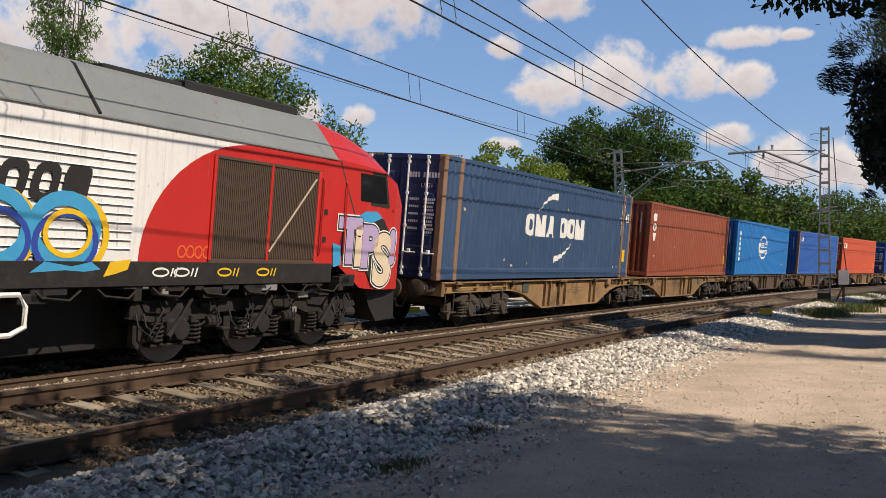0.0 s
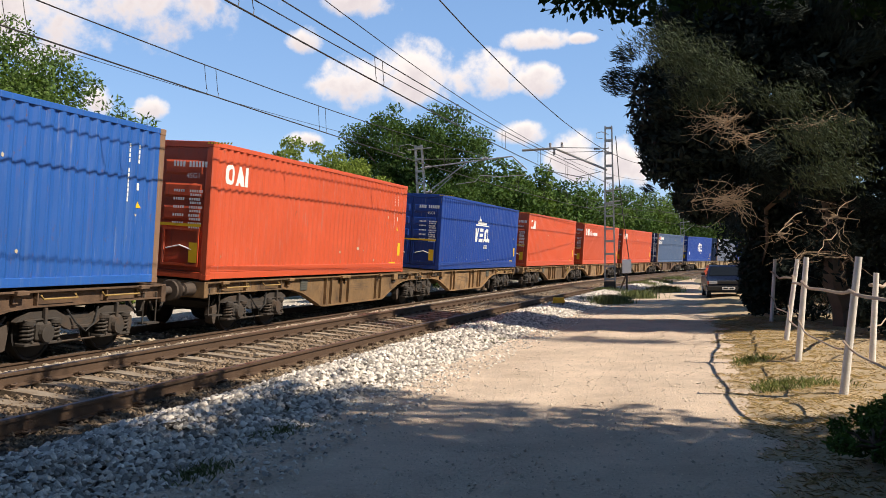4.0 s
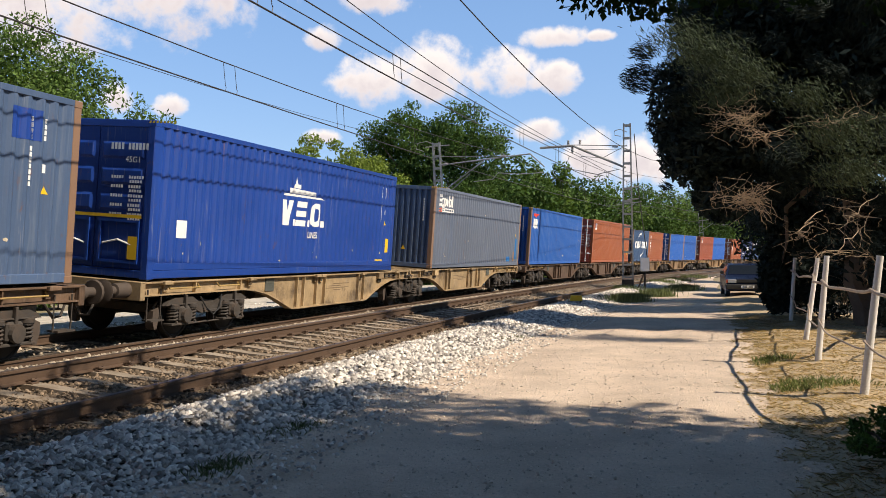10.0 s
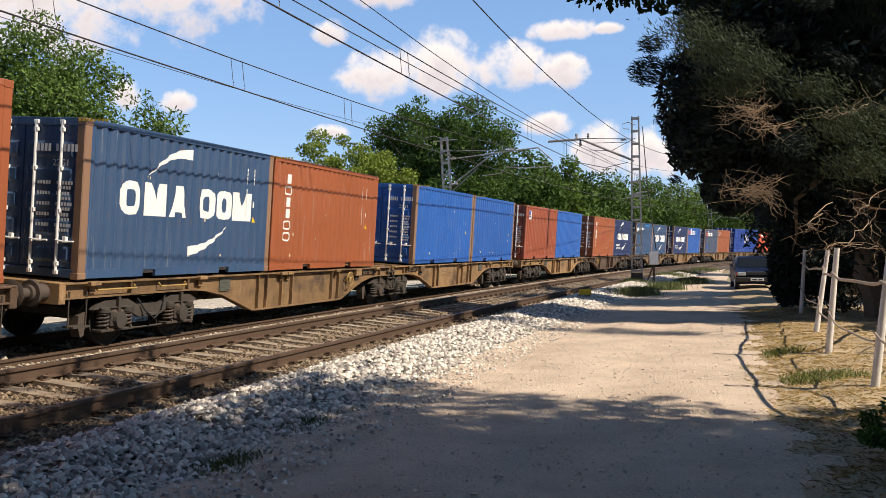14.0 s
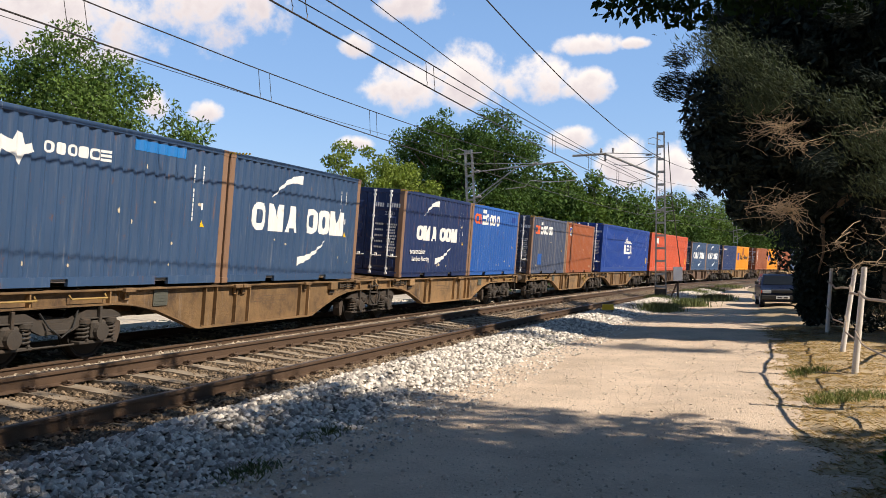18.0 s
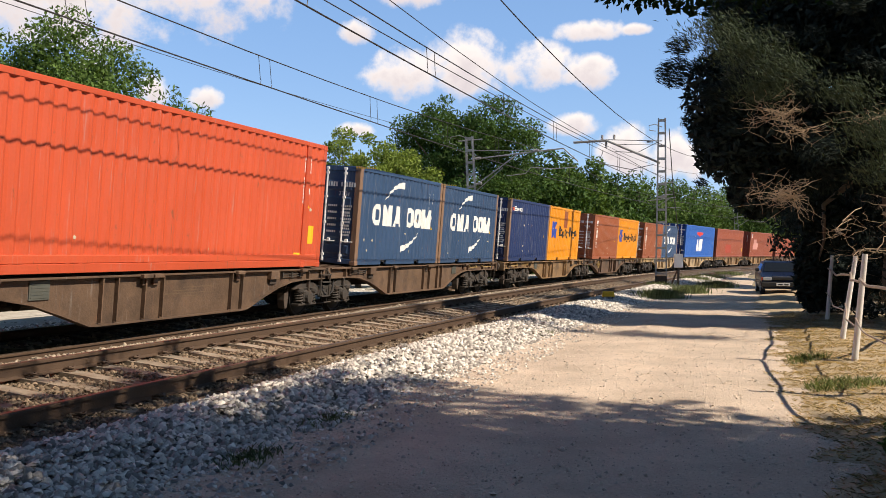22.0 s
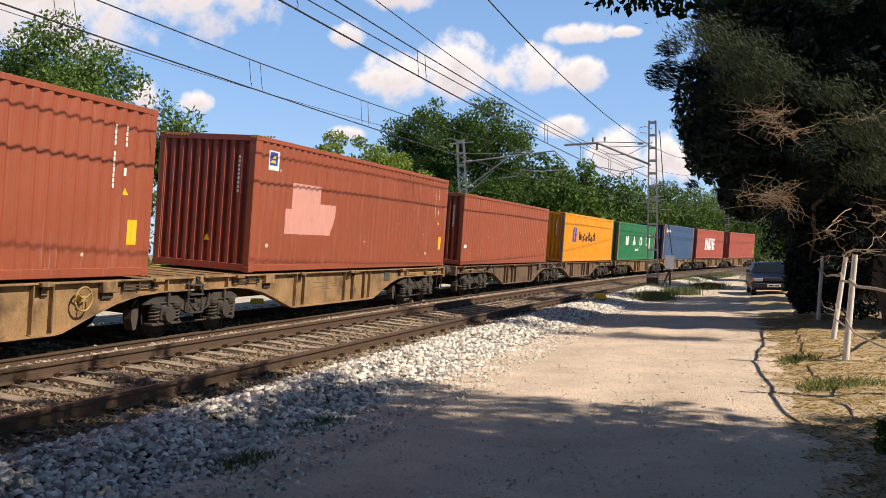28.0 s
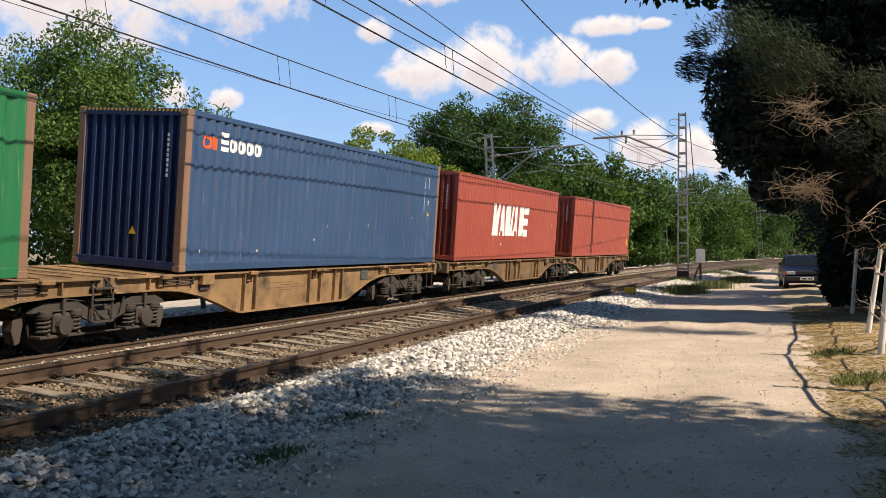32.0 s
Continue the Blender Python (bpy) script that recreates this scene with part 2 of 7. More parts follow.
C = {
    "navy": paint("faded_navy_paint", (0.034, 0.078, 0.165), (0.15, 0.19, 0.24), 0.4, vary=0.14),
    "deep_navy": paint("deep_navy_paint", (0.014, 0.033, 0.115), (0.08, 0.11, 0.17), 0.35),
    "brown": paint("red_oxide_paint", (0.31, 0.078, 0.038), (0.46, 0.22, 0.15), 0.40),
    "tan": paint("orange_brown_paint", (0.32, 0.092, 0.034), (0.25, 0.085, 0.045), 0.4),
    "maroon": paint("maroon_paint", (0.36, 0.075, 0.048), (0.42, 0.17, 0.13), 0.35),
    "cyan": paint("bright_azure_paint", (0.008, 0.16, 0.46), (0.03, 0.20, 0.45), 0.3),
    "blue": paint("mid_blue_paint", (0.016, 0.108, 0.41), (0.13, 0.22, 0.40), 0.45),
    "royal": paint("royal_blue_paint", (0.006, 0.047, 0.265), (0.02, 0.07, 0.24), 0.3),
    "red": paint("vermilion_red_paint", (0.56, 0.086, 0.032), (0.42, 0.13, 0.08), 0.35),
    "slate": paint("slate_blue_grey_paint", (0.070, 0.118, 0.215), (0.19, 0.235, 0.29), 0.6, vary=0.14),
    "grey": paint("weathered_grey_paint", (0.125, 0.152, 0.205), (0.06, 0.12, 0.24), 0.65, vary=0.16),
    "orange": paint("orange_yellow_paint", (0.80, 0.30, 0.012), (0.55, 0.18, 0.04), 0.4),
    "green": paint("mid_green_paint", (0.012, 0.17, 0.060), (0.05, 0.20, 0.10), 0.35),
    "dark": paint("dark_slate_paint", (0.052, 0.072, 0.125), (0.30, 0.27, 0.24), 0.6, spread=0.53),
}
M["roof_sheet"] = material("dusty_roof_sheet", (0.30, 0.27, 0.24), 0.8, vary=0.2, scale=1, bump=0.1)
M["leaf_dark"] = material("deep_green_leaf", (0.074, 0.135, 0.036), 0.55, vary=0.2, scale=0.35, bump=0, island=0.5, leaf=0.3)
M["leaf_mid"] = material("mid_green_leaf", (0.104, 0.170, 0.043), 0.55, vary=0.25, scale=0.35, bump=0, island=0.55, leaf=0.3)
M["leaf_light"] = material("yellow_green_leaf", (0.21, 0.28, 0.065), 0.55, vary=0.2, scale=0.4, bump=0, island=0.4, leaf=0.35)
# the crown's own shade is put into this colour: darker than living foliage
M["leaf_shade_cedar"] = material("blue_green_conifer_with_shade", (0.019, 0.028, 0.023), 0.7, vary=0.3, scale=0.5, bump=0, island=0.5, leaf=0.01)
M["leaf_broad"] = material("broad_leaf", (0.034, 0.060, 0.018), 0.85, vary=0.2, scale=0.6, bump=0, island=0.3, leaf=0.12)
M["bark"] = material("grey_brown_bark", (0.13, 0.10, 0.075), 0.95, vary=0.35, scale=4, grain=30, bump=0.8)
M["twig"] = material("bleached_dead_twig", (0.36, 0.27, 0.18), 0.9, vary=0.25, scale=5, bump=0.2)
M["straw"] = material("dry_straw_blade", (0.64, 0.50, 0.32), 0.85, vary=0.15, scale=2, bump=0, island=0.4, leaf=0.2)
M["grass"] = material("green_grass_blade", (0.20, 0.235, 0.10), 0.8, vary=0.2, scale=2, bump=0, island=0.4, leaf=0.25)
M["shrub"] = material("grey_green_shrub_blade", (0.17, 0.205, 0.10), 0.8, vary=0.2, scale=2, bump=0, island=0.4, leaf=0.2)
M["whitewash"] = material("flaking_whitewashed_wood", (0.74, 0.71, 0.66), 0.9, vary=0.15, scale=4, grain=40, bump=0.4, stain=(0.30, 0.24, 0.18), amount=0.6, each=0.08, spread=0.55)
M["old_wood"] = material("grey_old_wood", (0.46, 0.37, 0.29), 0.9, vary=0.25, scale=5, grain=40, bump=0.4)
M["steel"] = material("galvanised_mast_steel", (0.30, 0.30, 0.29), 0.6, metal=0.3, vary=0.25, scale=2, grain=30, bump=0.15, stain=(0.22, 0.16, 0.11), amount=0.5)
M["wire"] = material("dark_copper_wire", (0.055, 0.050, 0.048), 0.6, metal=0.5, vary=0.15, bump=0)
M["insulator"] = material("grey_porcelain", (0.33, 0.31, 0.30), 0.3, vary=0.1, bump=0)
M["loco_white"] = paint("loco_white_paint", (0.78, 0.78, 0.77), (0.42, 0.41, 0.39), 0.55, rough=0.4, spread=0.54)
M["loco_red"] = paint("loco_red_paint", (0.60, 0.032, 0.028), (0.36, 0.03, 0.03), 0.3, rough=0.35)
M["loco_grey"] = paint("loco_grey_roof_paint", (0.215, 0.235, 0.235), (0.13, 0.13, 0.125), 0.5, rough=0.5)
M["grille"] = material("dirty_brown_grille", (0.080, 0.052, 0.036), 0.7, vary=0.25, scale=3, bump=0.2)
M["glass"] = material("dark_tinted_glass", (0.012, 0.014, 0.016), 0.06, vary=0.05, bump=0)
M["lilac"] = material("lilac_spray_paint", (0.46, 0.36, 0.58), 0.5, vary=0.1, bump=0)
M["cream"] = material("cream_spray_paint", (0.74, 0.62, 0.45), 0.5, vary=0.1, bump=0)
M["sky_spray"] = material("sky_blue_spray_paint", (0.045, 0.34, 0.62), 0.5, vary=0.1, bump=0)
M["car_blue"] = material("dark_blue_car_paint", (0.010, 0.018, 0.052), 0.30, metal=0.2, vary=0.08, scale=2, bump=0)
M["chrome"] = material("bright_trim", (0.6, 0.6, 0.6), 0.2, metal=0.9, vary=0.05, bump=0)
M["lamp_glass"] = material("headlamp_glass", (0.45, 0.47, 0.48), 0.1, vary=0.05, bump=0)
M["rubber"] = material("black_rubber", (0.02, 0.02, 0.02), 0.8, vary=0.2, bump=0.1)


# ---------- mesh helpers ----------
class Shape:
    """Collects faces for one mesh."""

    def __init__(self):
        self.v, self.f = [], []

    def add(self, verts, faces):
        n = len(self.v)
        self.v += [tuple(p) for p in verts]
        self.f += [tuple(i + n for i in f) for f in faces]
        return self

    def box(self, x0, x1, y0, y1, z0, z1, c=0.0, m=None):
        """A block with chamfered edges."""
        if c <= 0:
            vs = [(x, y, z) for x in (x0, x1) for y in (y0, y1) for z in (z0, z1)]
            fs = [(0, 1, 3, 2), (4, 6, 7, 5), (0, 4, 5, 1), (2, 3, 7, 6), (0, 2, 6, 4), (1, 5, 7, 3)]
        else:
            bm = bmesh.new()
            bmesh.ops.create_cube(bm, size=1)
            bmesh.ops.transform(bm, matrix=Matrix.Translation(((x0 + x1) / 2, (y0 + y1) / 2, (z0 + z1) / 2)) @ Matrix.Diagonal((x1 - x0, y1 - y0, z1 - z0, 1)), verts=bm.verts)
            bmesh.ops.bevel(bm, geom=bm.edges[:], offset=c, segments=1, affect="EDGES")
            bm.verts.index_update()
            vs, fs = [v.co[:] for v in bm.verts], [[v.index for v in f.verts] for f in bm.faces]
            bm.free()
        if m is not None:
            vs = [(m @ Vector(p))[:] for p in vs]
        return self.add(vs, fs)

    def prism(self, outline, a0, a1, axis="x"):
        """An outline of (p, q) pushed from a0 to a1 along an axis: x takes (y, z), y takes (x, z), z takes (x, y)."""
        put = {"x": lambda p, q, a: (a, p, q), "y": lambda p, q, a: (p, a, q), "z": lambda p, q, a: (p, q, a)}[axis]
        n = len(outline)
        vs = [put(p, q, a0) for p, q in outline] + [put(p, q, a1) for p, q in outline]
        fs = [tuple(range(n)), tuple(range(2 * n - 1, n - 1, -1))] + [(i, i + n, (i + 1) % n + n, (i + 1) % n) for i in range(n)]
        return self.add(vs, fs)

    def tube(self, path, r, sides=6, cap=True):
        """A round bar along a path; r is one radius or one for each point."""
        path = [Vector(p) for p in path]
        rs = r if isinstance(r, (list, tuple)) else [r] * len(path)
        vs, n = [], len(path)
        for i, p in enumerate(path):
            d = (path[min(i + 1, n - 1)] - path[max(i - 1, 0)]).normalized()
            a = d.cross(Vector((0, 0, 1)) if abs(d.z) < 0.95 else Vector((1, 0, 0))).normalized()
            b = d.cross(a)
            vs += [(p + rs[i] * (math.cos(k * math.tau / sides) * a + math.sin(k * math.tau / sides) * b))[:] for k in range(sides)]
        fs = [(i * sides + k, i * sides + (k + 1) % sides, (i + 1) * sides + (k + 1) % sides, (i + 1) * sides + k) for i in range(n - 1) for k in range(sides)]
        if cap:
            fs += [tuple(range(sides))[::-1], tuple(range((n - 1) * sides, n * sides))]
        return self.add(vs, fs)

    def disc(self, profile, centre=(0, 0, 0), axis="x", sides=20):
        """A turned shape: profile of (along, radius) round an axis through centre."""
        vs = []
        for a, r in profile:
            for k in range(sides):
                c, s = math.cos(k * math.tau / sides) * r, math.sin(k * math.tau / sides) * r
                p = {"x": (a, c, s), "y": (c, a, s), "z": (c, s, a)}[axis]
                vs.append((p[0] + centre[0], p[1] + centre[1], p[2] + centre[2]))
        n = len(profile)
        fs = [(i * sides + k, i * sides + (k + 1) % sides, (i + 1) * sides + (k + 1) % sides, (i + 1) * sides + k) for i in range(n - 1) for k in range(sides)]
        fs += [tuple(range(sides))[::-1], tuple(range((n - 1) * sides, n * sides))]
        return self.add(vs, fs)

    def mesh(self, name, mat, smooth=False, weld=False):
        me = bpy.data.meshes.new(name)
        me.from_pydata(self.v, [], self.f)
        bm = bmesh.new()
        bm.from_mesh(me)
        if weld:
            bmesh.ops.remove_doubles(bm, verts=bm.verts, dist=2e-4)
        if len(bm.faces) < 20000:
            bmesh.ops.recalc_face_normals(bm, faces=bm.faces)
        bm.to_mesh(me)
        bm.free()
        me.materials.append(mat)
        if smooth:
            me.shade_smooth()
            me.set_sharp_from_angle(angle=radians(35))
        return me


def part(name, data, parent=None, at=None, label="", mat=None):
    """Links mesh data as one object under a thing or part."""
    ob = new(name, data)
    ob.parent = parent
    if at is not None:
        ob.matrix_basis = at
    if mat is not None:
        ob.material_slots[0].link = "OBJECT"
        ob.material_slots[0].material = mat
    if label:
        ob["label"] = label
    return ob


def soup(name, verts, faces_n, mat):
    """A large mesh from numpy vertices in runs of faces_n corners each."""
    me = bpy.data.meshes.new(name)
    n = len(verts)
    me.vertices.add(n)
    me.vertices.foreach_set("co", np.ascontiguousarray(verts, dtype=np.float32).ravel())
    me.loops.add(n)
    me.loops.foreach_set("vertex_index", np.arange(n, dtype=np.int32))
    me.polygons.add(n // faces_n)
    me.polygons.foreach_set("loop_start", np.arange(0, n, faces_n, dtype=np.int32))
    me.update(calc_edges=True)
    me.materials.append(mat)
    return me

# ---------- the line: two tracks on a gentle right-hand curve ----------
K0, K1, S_END = 1.128e-3, 1.907e-5, 110.0
D0, CANT = -10.959, radians(4.36)


def heading(s):
    if s < 0:
        return K0 * max(s, -60.0)
    s = min(s, S_END)
    return K0 * s + K1 * s * s / 2


_steps = np.arange(-700, 700.5, 0.5)
_turn = np.array([heading(s) for s in _steps])
_zero = int(np.argmin(abs(_steps)))
_lx = np.concatenate([[0], np.cumsum(np.sin((_turn[1:] + _turn[:-1]) / 2) * 0.5)])
_ly = np.concatenate([[0], np.cumsum(np.cos((_turn[1:] + _turn[:-1]) / 2) * 0.5)])
_lx, _ly = _lx - _lx[_zero] + D0, _ly - _ly[_zero]


def on_line(s, u=0.0, z=0.0):
    """A point at s metres along the train's track and u metres to its right, level."""
    th = heading(s)
    return Vector((float(np.interp(s, _steps, _lx)) + math.cos(th) * u, float(np.interp(s, _steps, _ly)) - math.sin(th) * u, z))


# at deck height the canted body stands a little towards the inside of the curve
DECK = 1.18
_foot = Vector((-DECK * math.sin(CANT), 0, 1.409 - DECK * math.cos(CANT)))


def track_pose(s):
    """Origin between the rail heads of the train's track, y along it, z square to it."""
    th = heading(s)
    p = on_line(s, _foot.x, _foot.z)
    return Matrix.Translation(p) @ Matrix.Rotation(-th, 4, "Z") @ Matrix.Rotation(CANT, 4, "Y")


NEAR_U, NEAR_Z, NEAR_CANT = 3.95, 0.338, radians(4.6)


def near_pose(s):
    th = heading(s)
    u = NEAR_U + 0.009 * min(50.0, max(0.0, s))
    return Matrix.Translation(on_line(s, u, NEAR_Z)) @ Matrix.Rotation(-th, 4, "Z") @ Matrix.Rotation(NEAR_CANT, 4, "Y")


# ---------- ground, road and verge ----------
def bumpy(x, y, a=0.02, f=0.8):
    return a * noise.noise((x * f, y * f, 0.3)) + 0.4 * a * noise.noise((x * f * 3.1, y * f * 3.1, 1.7))


def road_right(y):
    return 0.62 + 0.12 * math.sin(y * 0.35) - 0.003 * y


def road_left(y):
    s = max(-40.0, min(120.0, y))
    return on_line(s, 6.95 + 0.25 * math.sin(y * 0.5) + 0.15 * math.sin(y * 1.3), 0).x


def sheet(name, xs, ys, height, mat):
    v = [(x, y, height(x, y)) for y in ys for x in xs]
    n = len(xs)
    f = [(j * n + i, j * n + i + 1, (j + 1) * n + i + 1, (j + 1) * n + i) for j in range(len(ys) - 1) for i in range(n - 1)]
    return Shape().add(v, f).mesh(name, mat, True)


def build_ground():
    me = sheet("ground", [-2500, -700, -200, -80, -40, -24, -16, -8, -4, 0, 4, 8, 16, 40, 120, 500, 2500], [-2500, -600, -150, -50, -20, 0, 10, 20, 30, 40, 60, 80, 120, 200, 400, 900, 2500], lambda x, y: -0.06, M["ground"])
    tagged(new("ground", me), "dry earth ground with sparse weeds", "ground", kind="structure")
    # the dusty road, full of faint ruts
    v, f, n = [], [], 22
    ys = [-14 + 0.35 * i for i in range(0, 120)] + [28 + 1.2 * i for i in range(0, 80)]
    for y in ys:
        a, b = road_left(y) - 0.25, road_right(y) + 0.35
        for i in range(n):
            x = a + (b - a) * i / (n - 1)
            rut = -0.018 * math.exp(-((x + 2.9) / 0.35) ** 2) - 0.018 * math.exp(-((x + 1.1) / 0.35) ** 2)
            v.append((x, y, bumpy(x, y, 0.016, 0.9) + rut))
    f = [(j * n + i, j * n + i + 1, (j + 1) * n + i + 1, (j + 1) * n + i) for j in range(len(ys) - 1) for i in range(n - 1)]
    road = tagged(new("road", Shape().add(v, f).mesh("road", M["road"], True)), "pale dusty gravel track road beside the railway", "road", kind="structure")
    # straw verge under the fence
    v, f, n = [], [], 40
    ys = [-8 + 0.2 * i for i in range(0, 260)]
    for y in ys:
        a, b = road_right(y) - 0.1, 7.0
        for i in range(n):
            x = a + (b - a) * (i / (n - 1)) ** 1.4
            v.append((x, y, -0.02 + 0.09 * min(1, (x - a) / 1.2) + bumpy(x, y, 0.055, 2.1)))
    f = [(j * n + i, j * n + i + 1, (j + 1) * n + i + 1, (j + 1) * n + i) for j in range(len(ys) - 1) for i in range(n - 1)]
    tagged(new("verge", Shape().add(v, f).mesh("verge", M["verge"], True)), "verge covered with cut dry straw along the road", "verge", kind="structure")


build_ground()


def bed_height(u):
    """The ballast's surface across both tracks: u from the train's track."""
    pts = [(-4.2, -0.05), (-3.0, 0.08), (-1.5, 0.115), (1.1, 0.01), (1.5, 0.10), (2.1, 0.17), (2.7, 0.190), (5.1, 0.058), (5.35, 0.045), (5.7, 0.085), (6.15, 0.095), (7.1, -0.05)]
    return float(np.interp(u, [p[0] for p in pts], [p[1] for p in pts]))


def build_bed():
    us = [-4.2, -3.6, -3.0, -2.2, -1.5, -0.7, 0, 0.7, 1.5, 2.0, 2.4, 3.0, 3.6, 4.3, 5.0, 5.6, 6.0, 6.3, 6.7, 7.1]
    ss = [-40 + 2.0 * i for i in range(16)] + [-8 + 0.5 * i for i in range(120)] + [52 + 2.5 * i for i in range(80)]
    v = []
    for s in ss:
        for u in us:
            p = on_line(s, u, bed_height(u))
            v.append((p.x, p.y, p.z + bumpy(p.x, p.y, 0.03, 2.2)))
    n = len(us)
    f = [(j * n + i, j * n + i + 1, (j + 1) * n + i + 1, (j + 1) * n + i) for j in range(len(ss) - 1) for i in range(n - 1)]
    tagged(new("ballast_bed", Shape().add(v, f).mesh("ballast_bed", M["bed"], True)), "ballast bed under both railway tracks", "ballast", kind="structure")

    v, us = [], [-9.4, -8.6, -7.8, -7.0, -6.2, -5.4, -4.6, -3.9]
    for s in ss:
        for u in us:
            p = on_line(s, u, 0.015 if u < -4 else -0.03)
            v.append((p.x, p.y, p.z + bumpy(p.x, p.y, 0.025, 1.6)))
    n = len(us)
    f = [(j * n + i, j * n + i + 1, (j + 1) * n + i + 1, (j + 1) * n + i) for j in range(len(ss) - 1) for i in range(n - 1)]
    tagged(new("far_path", Shape().add(v, f).mesh("far_path", M["far_path"], True)), "pale stony strip along the far side of the tracks", "path", kind="structure")


build_bed()

RAIL = [(-0.07, -0.172), (0.07, -0.172), (0.07, -0.16), (0.012, -0.145), (0.010, -0.045), (0.036, -0.035), (0.036, -0.006), (0.028, 0.0), (-0.028, 0.0), (-0.036, -0.006), (-0.036, -0.035), (-0.010, -0.045), (-0.012, -0.145), (-0.07, -0.16)]


def build_rails():
    ss = [-60 + 3 * i for i in range(20)] + [0 + 1.5 * i for i in range(50)] + [75 + 3 * i for i in range(70)]
    for where, name, what in ((track_pose, "track_1", "railway track under the train, rusty rails on concrete sleepers"), (near_pose, "track_2", "empty railway track with rusty rails on concrete sleepers")):
        line = tagged(new(name), what, "railway track", kind="structure")
        for side in (-0.872, 0.872):
            sh, top, n = Shape(), Shape(), len(RAIL)
            v = []
            for s in ss:
                m = where(s)
                v += [(m @ Vector((side + x, 0, z)))[:] for x, z in RAIL]
            sh.add(v, [(j * n + i, (j + 1) * n + i, (j + 1) * n + (i + 1) % n, j * n + (i + 1) % n) for j in range(len(ss) - 1) for i in range(n)])
            rail = part("rail", sh.mesh("rail", M["rail"]), line, label="rusty brown steel rail")
            v = []
            for s in ss:
                m = where(s)
                v += [(m @ Vector((side - 0.024, 0, 0.003)))[:], (m @ Vector((side + 0.024, 0, 0.003)))[:]]
            top.add(v, [(2 * j, 2 * j + 1, 2 * j + 3, 2 * j + 2) for j in range(len(ss) - 1)])
            part("running_band", top.mesh("running_band", M["railhead"]), rail, label="polished band on the rail head")


build_rails()

# ---------- shipping containers ----------
W, TEU, FEU, LONG = 2.438, 6.058, 12.192, 13.716
STD, HIGH = 2.591, 2.896
_made = {}


def kept(key, make):
    if key not in _made:
        _made[key] = make()
    return _made[key]


PITCH, DIP = 0.278, 0.036


def ridge(L):
    """Break points along a side wall: (distance from the near end, inset)."""
    n = int((L - 0.34) / PITCH)
    start = (L - n * PITCH) / 2
    out = []
    for i in range(n):
        a = start + i * PITCH
        out += [(a, 0.0), (a + 0.068, DIP), (a + 0.139, DIP), (a + 0.207, 0.0)]
    return [(0.16, 0.0)] + out + [(L - 0.16, 0.0)]


def side_wall(L, H, sign):
    def make():
        sh, pts = Shape(), ridge(L)
        v = []
        for z in (0.15, H - 0.09):
            v += [(sign * (W / 2 - 0.010 - d), a - L / 2, z) for a, d in pts]
        n = len(pts)
        sh.add(v, [(i, i + 1, n + i + 1, n + i) for i in range(n - 1)])
        return sh.mesh("side_wall", M["black"])
    return kept(("side", L, H, sign), make)


def end_wall(L, H):
    """The ribbed blind end that faces along the train."""
    def make():
        sh, n, p = Shape(), 10, (W - 0.30) / 10
        xs = [(-W / 2 + 0.15, 0)]
        for i in range(n):
            a = -W / 2 + 0.15 + i * p
            xs += [(a + 0.035, 0.0), (a + 0.080, 0.085), (a + p - 0.080, 0.085), (a + p - 0.035, 0.0)]
        xs += [(W / 2 - 0.15, 0)]
        v = [(x, -L / 2 + 0.015 + d, z) for z in (0.17, H - 0.12) for x, d in xs]
        k = len(xs)
        sh.add(v, [(i, i + 1, k + i + 1, k + i) for i in range(k - 1)])
        sh.box(-W / 2 + 0.1, W / 2 - 0.1, -L / 2, -L / 2 + 0.1, H - 0.13, H - 0.005, 0.008)
        sh.box(-W / 2 + 0.1, W / 2 - 0.1, -L / 2, -L / 2 + 0.1, 0.02, 0.17, 0.008)
        return sh.mesh("end_wall", M["black"])
    return kept(("end", L, H), make)


def door_leaf(L, H, sign, boxed):
    def make():
        sh = Shape()
        x0, x1 = (0.008, W / 2 - 0.135) if sign > 0 else (-W / 2 + 0.135, -0.008)
        y = -L / 2 + 0.03
        sh.box(x0, x1, y, y + 0.05, 0.17, H - 0.13, 0.006)
        return sh.mesh("door", M["black"])
    return kept(("leaf", L, H, sign, boxed), make)


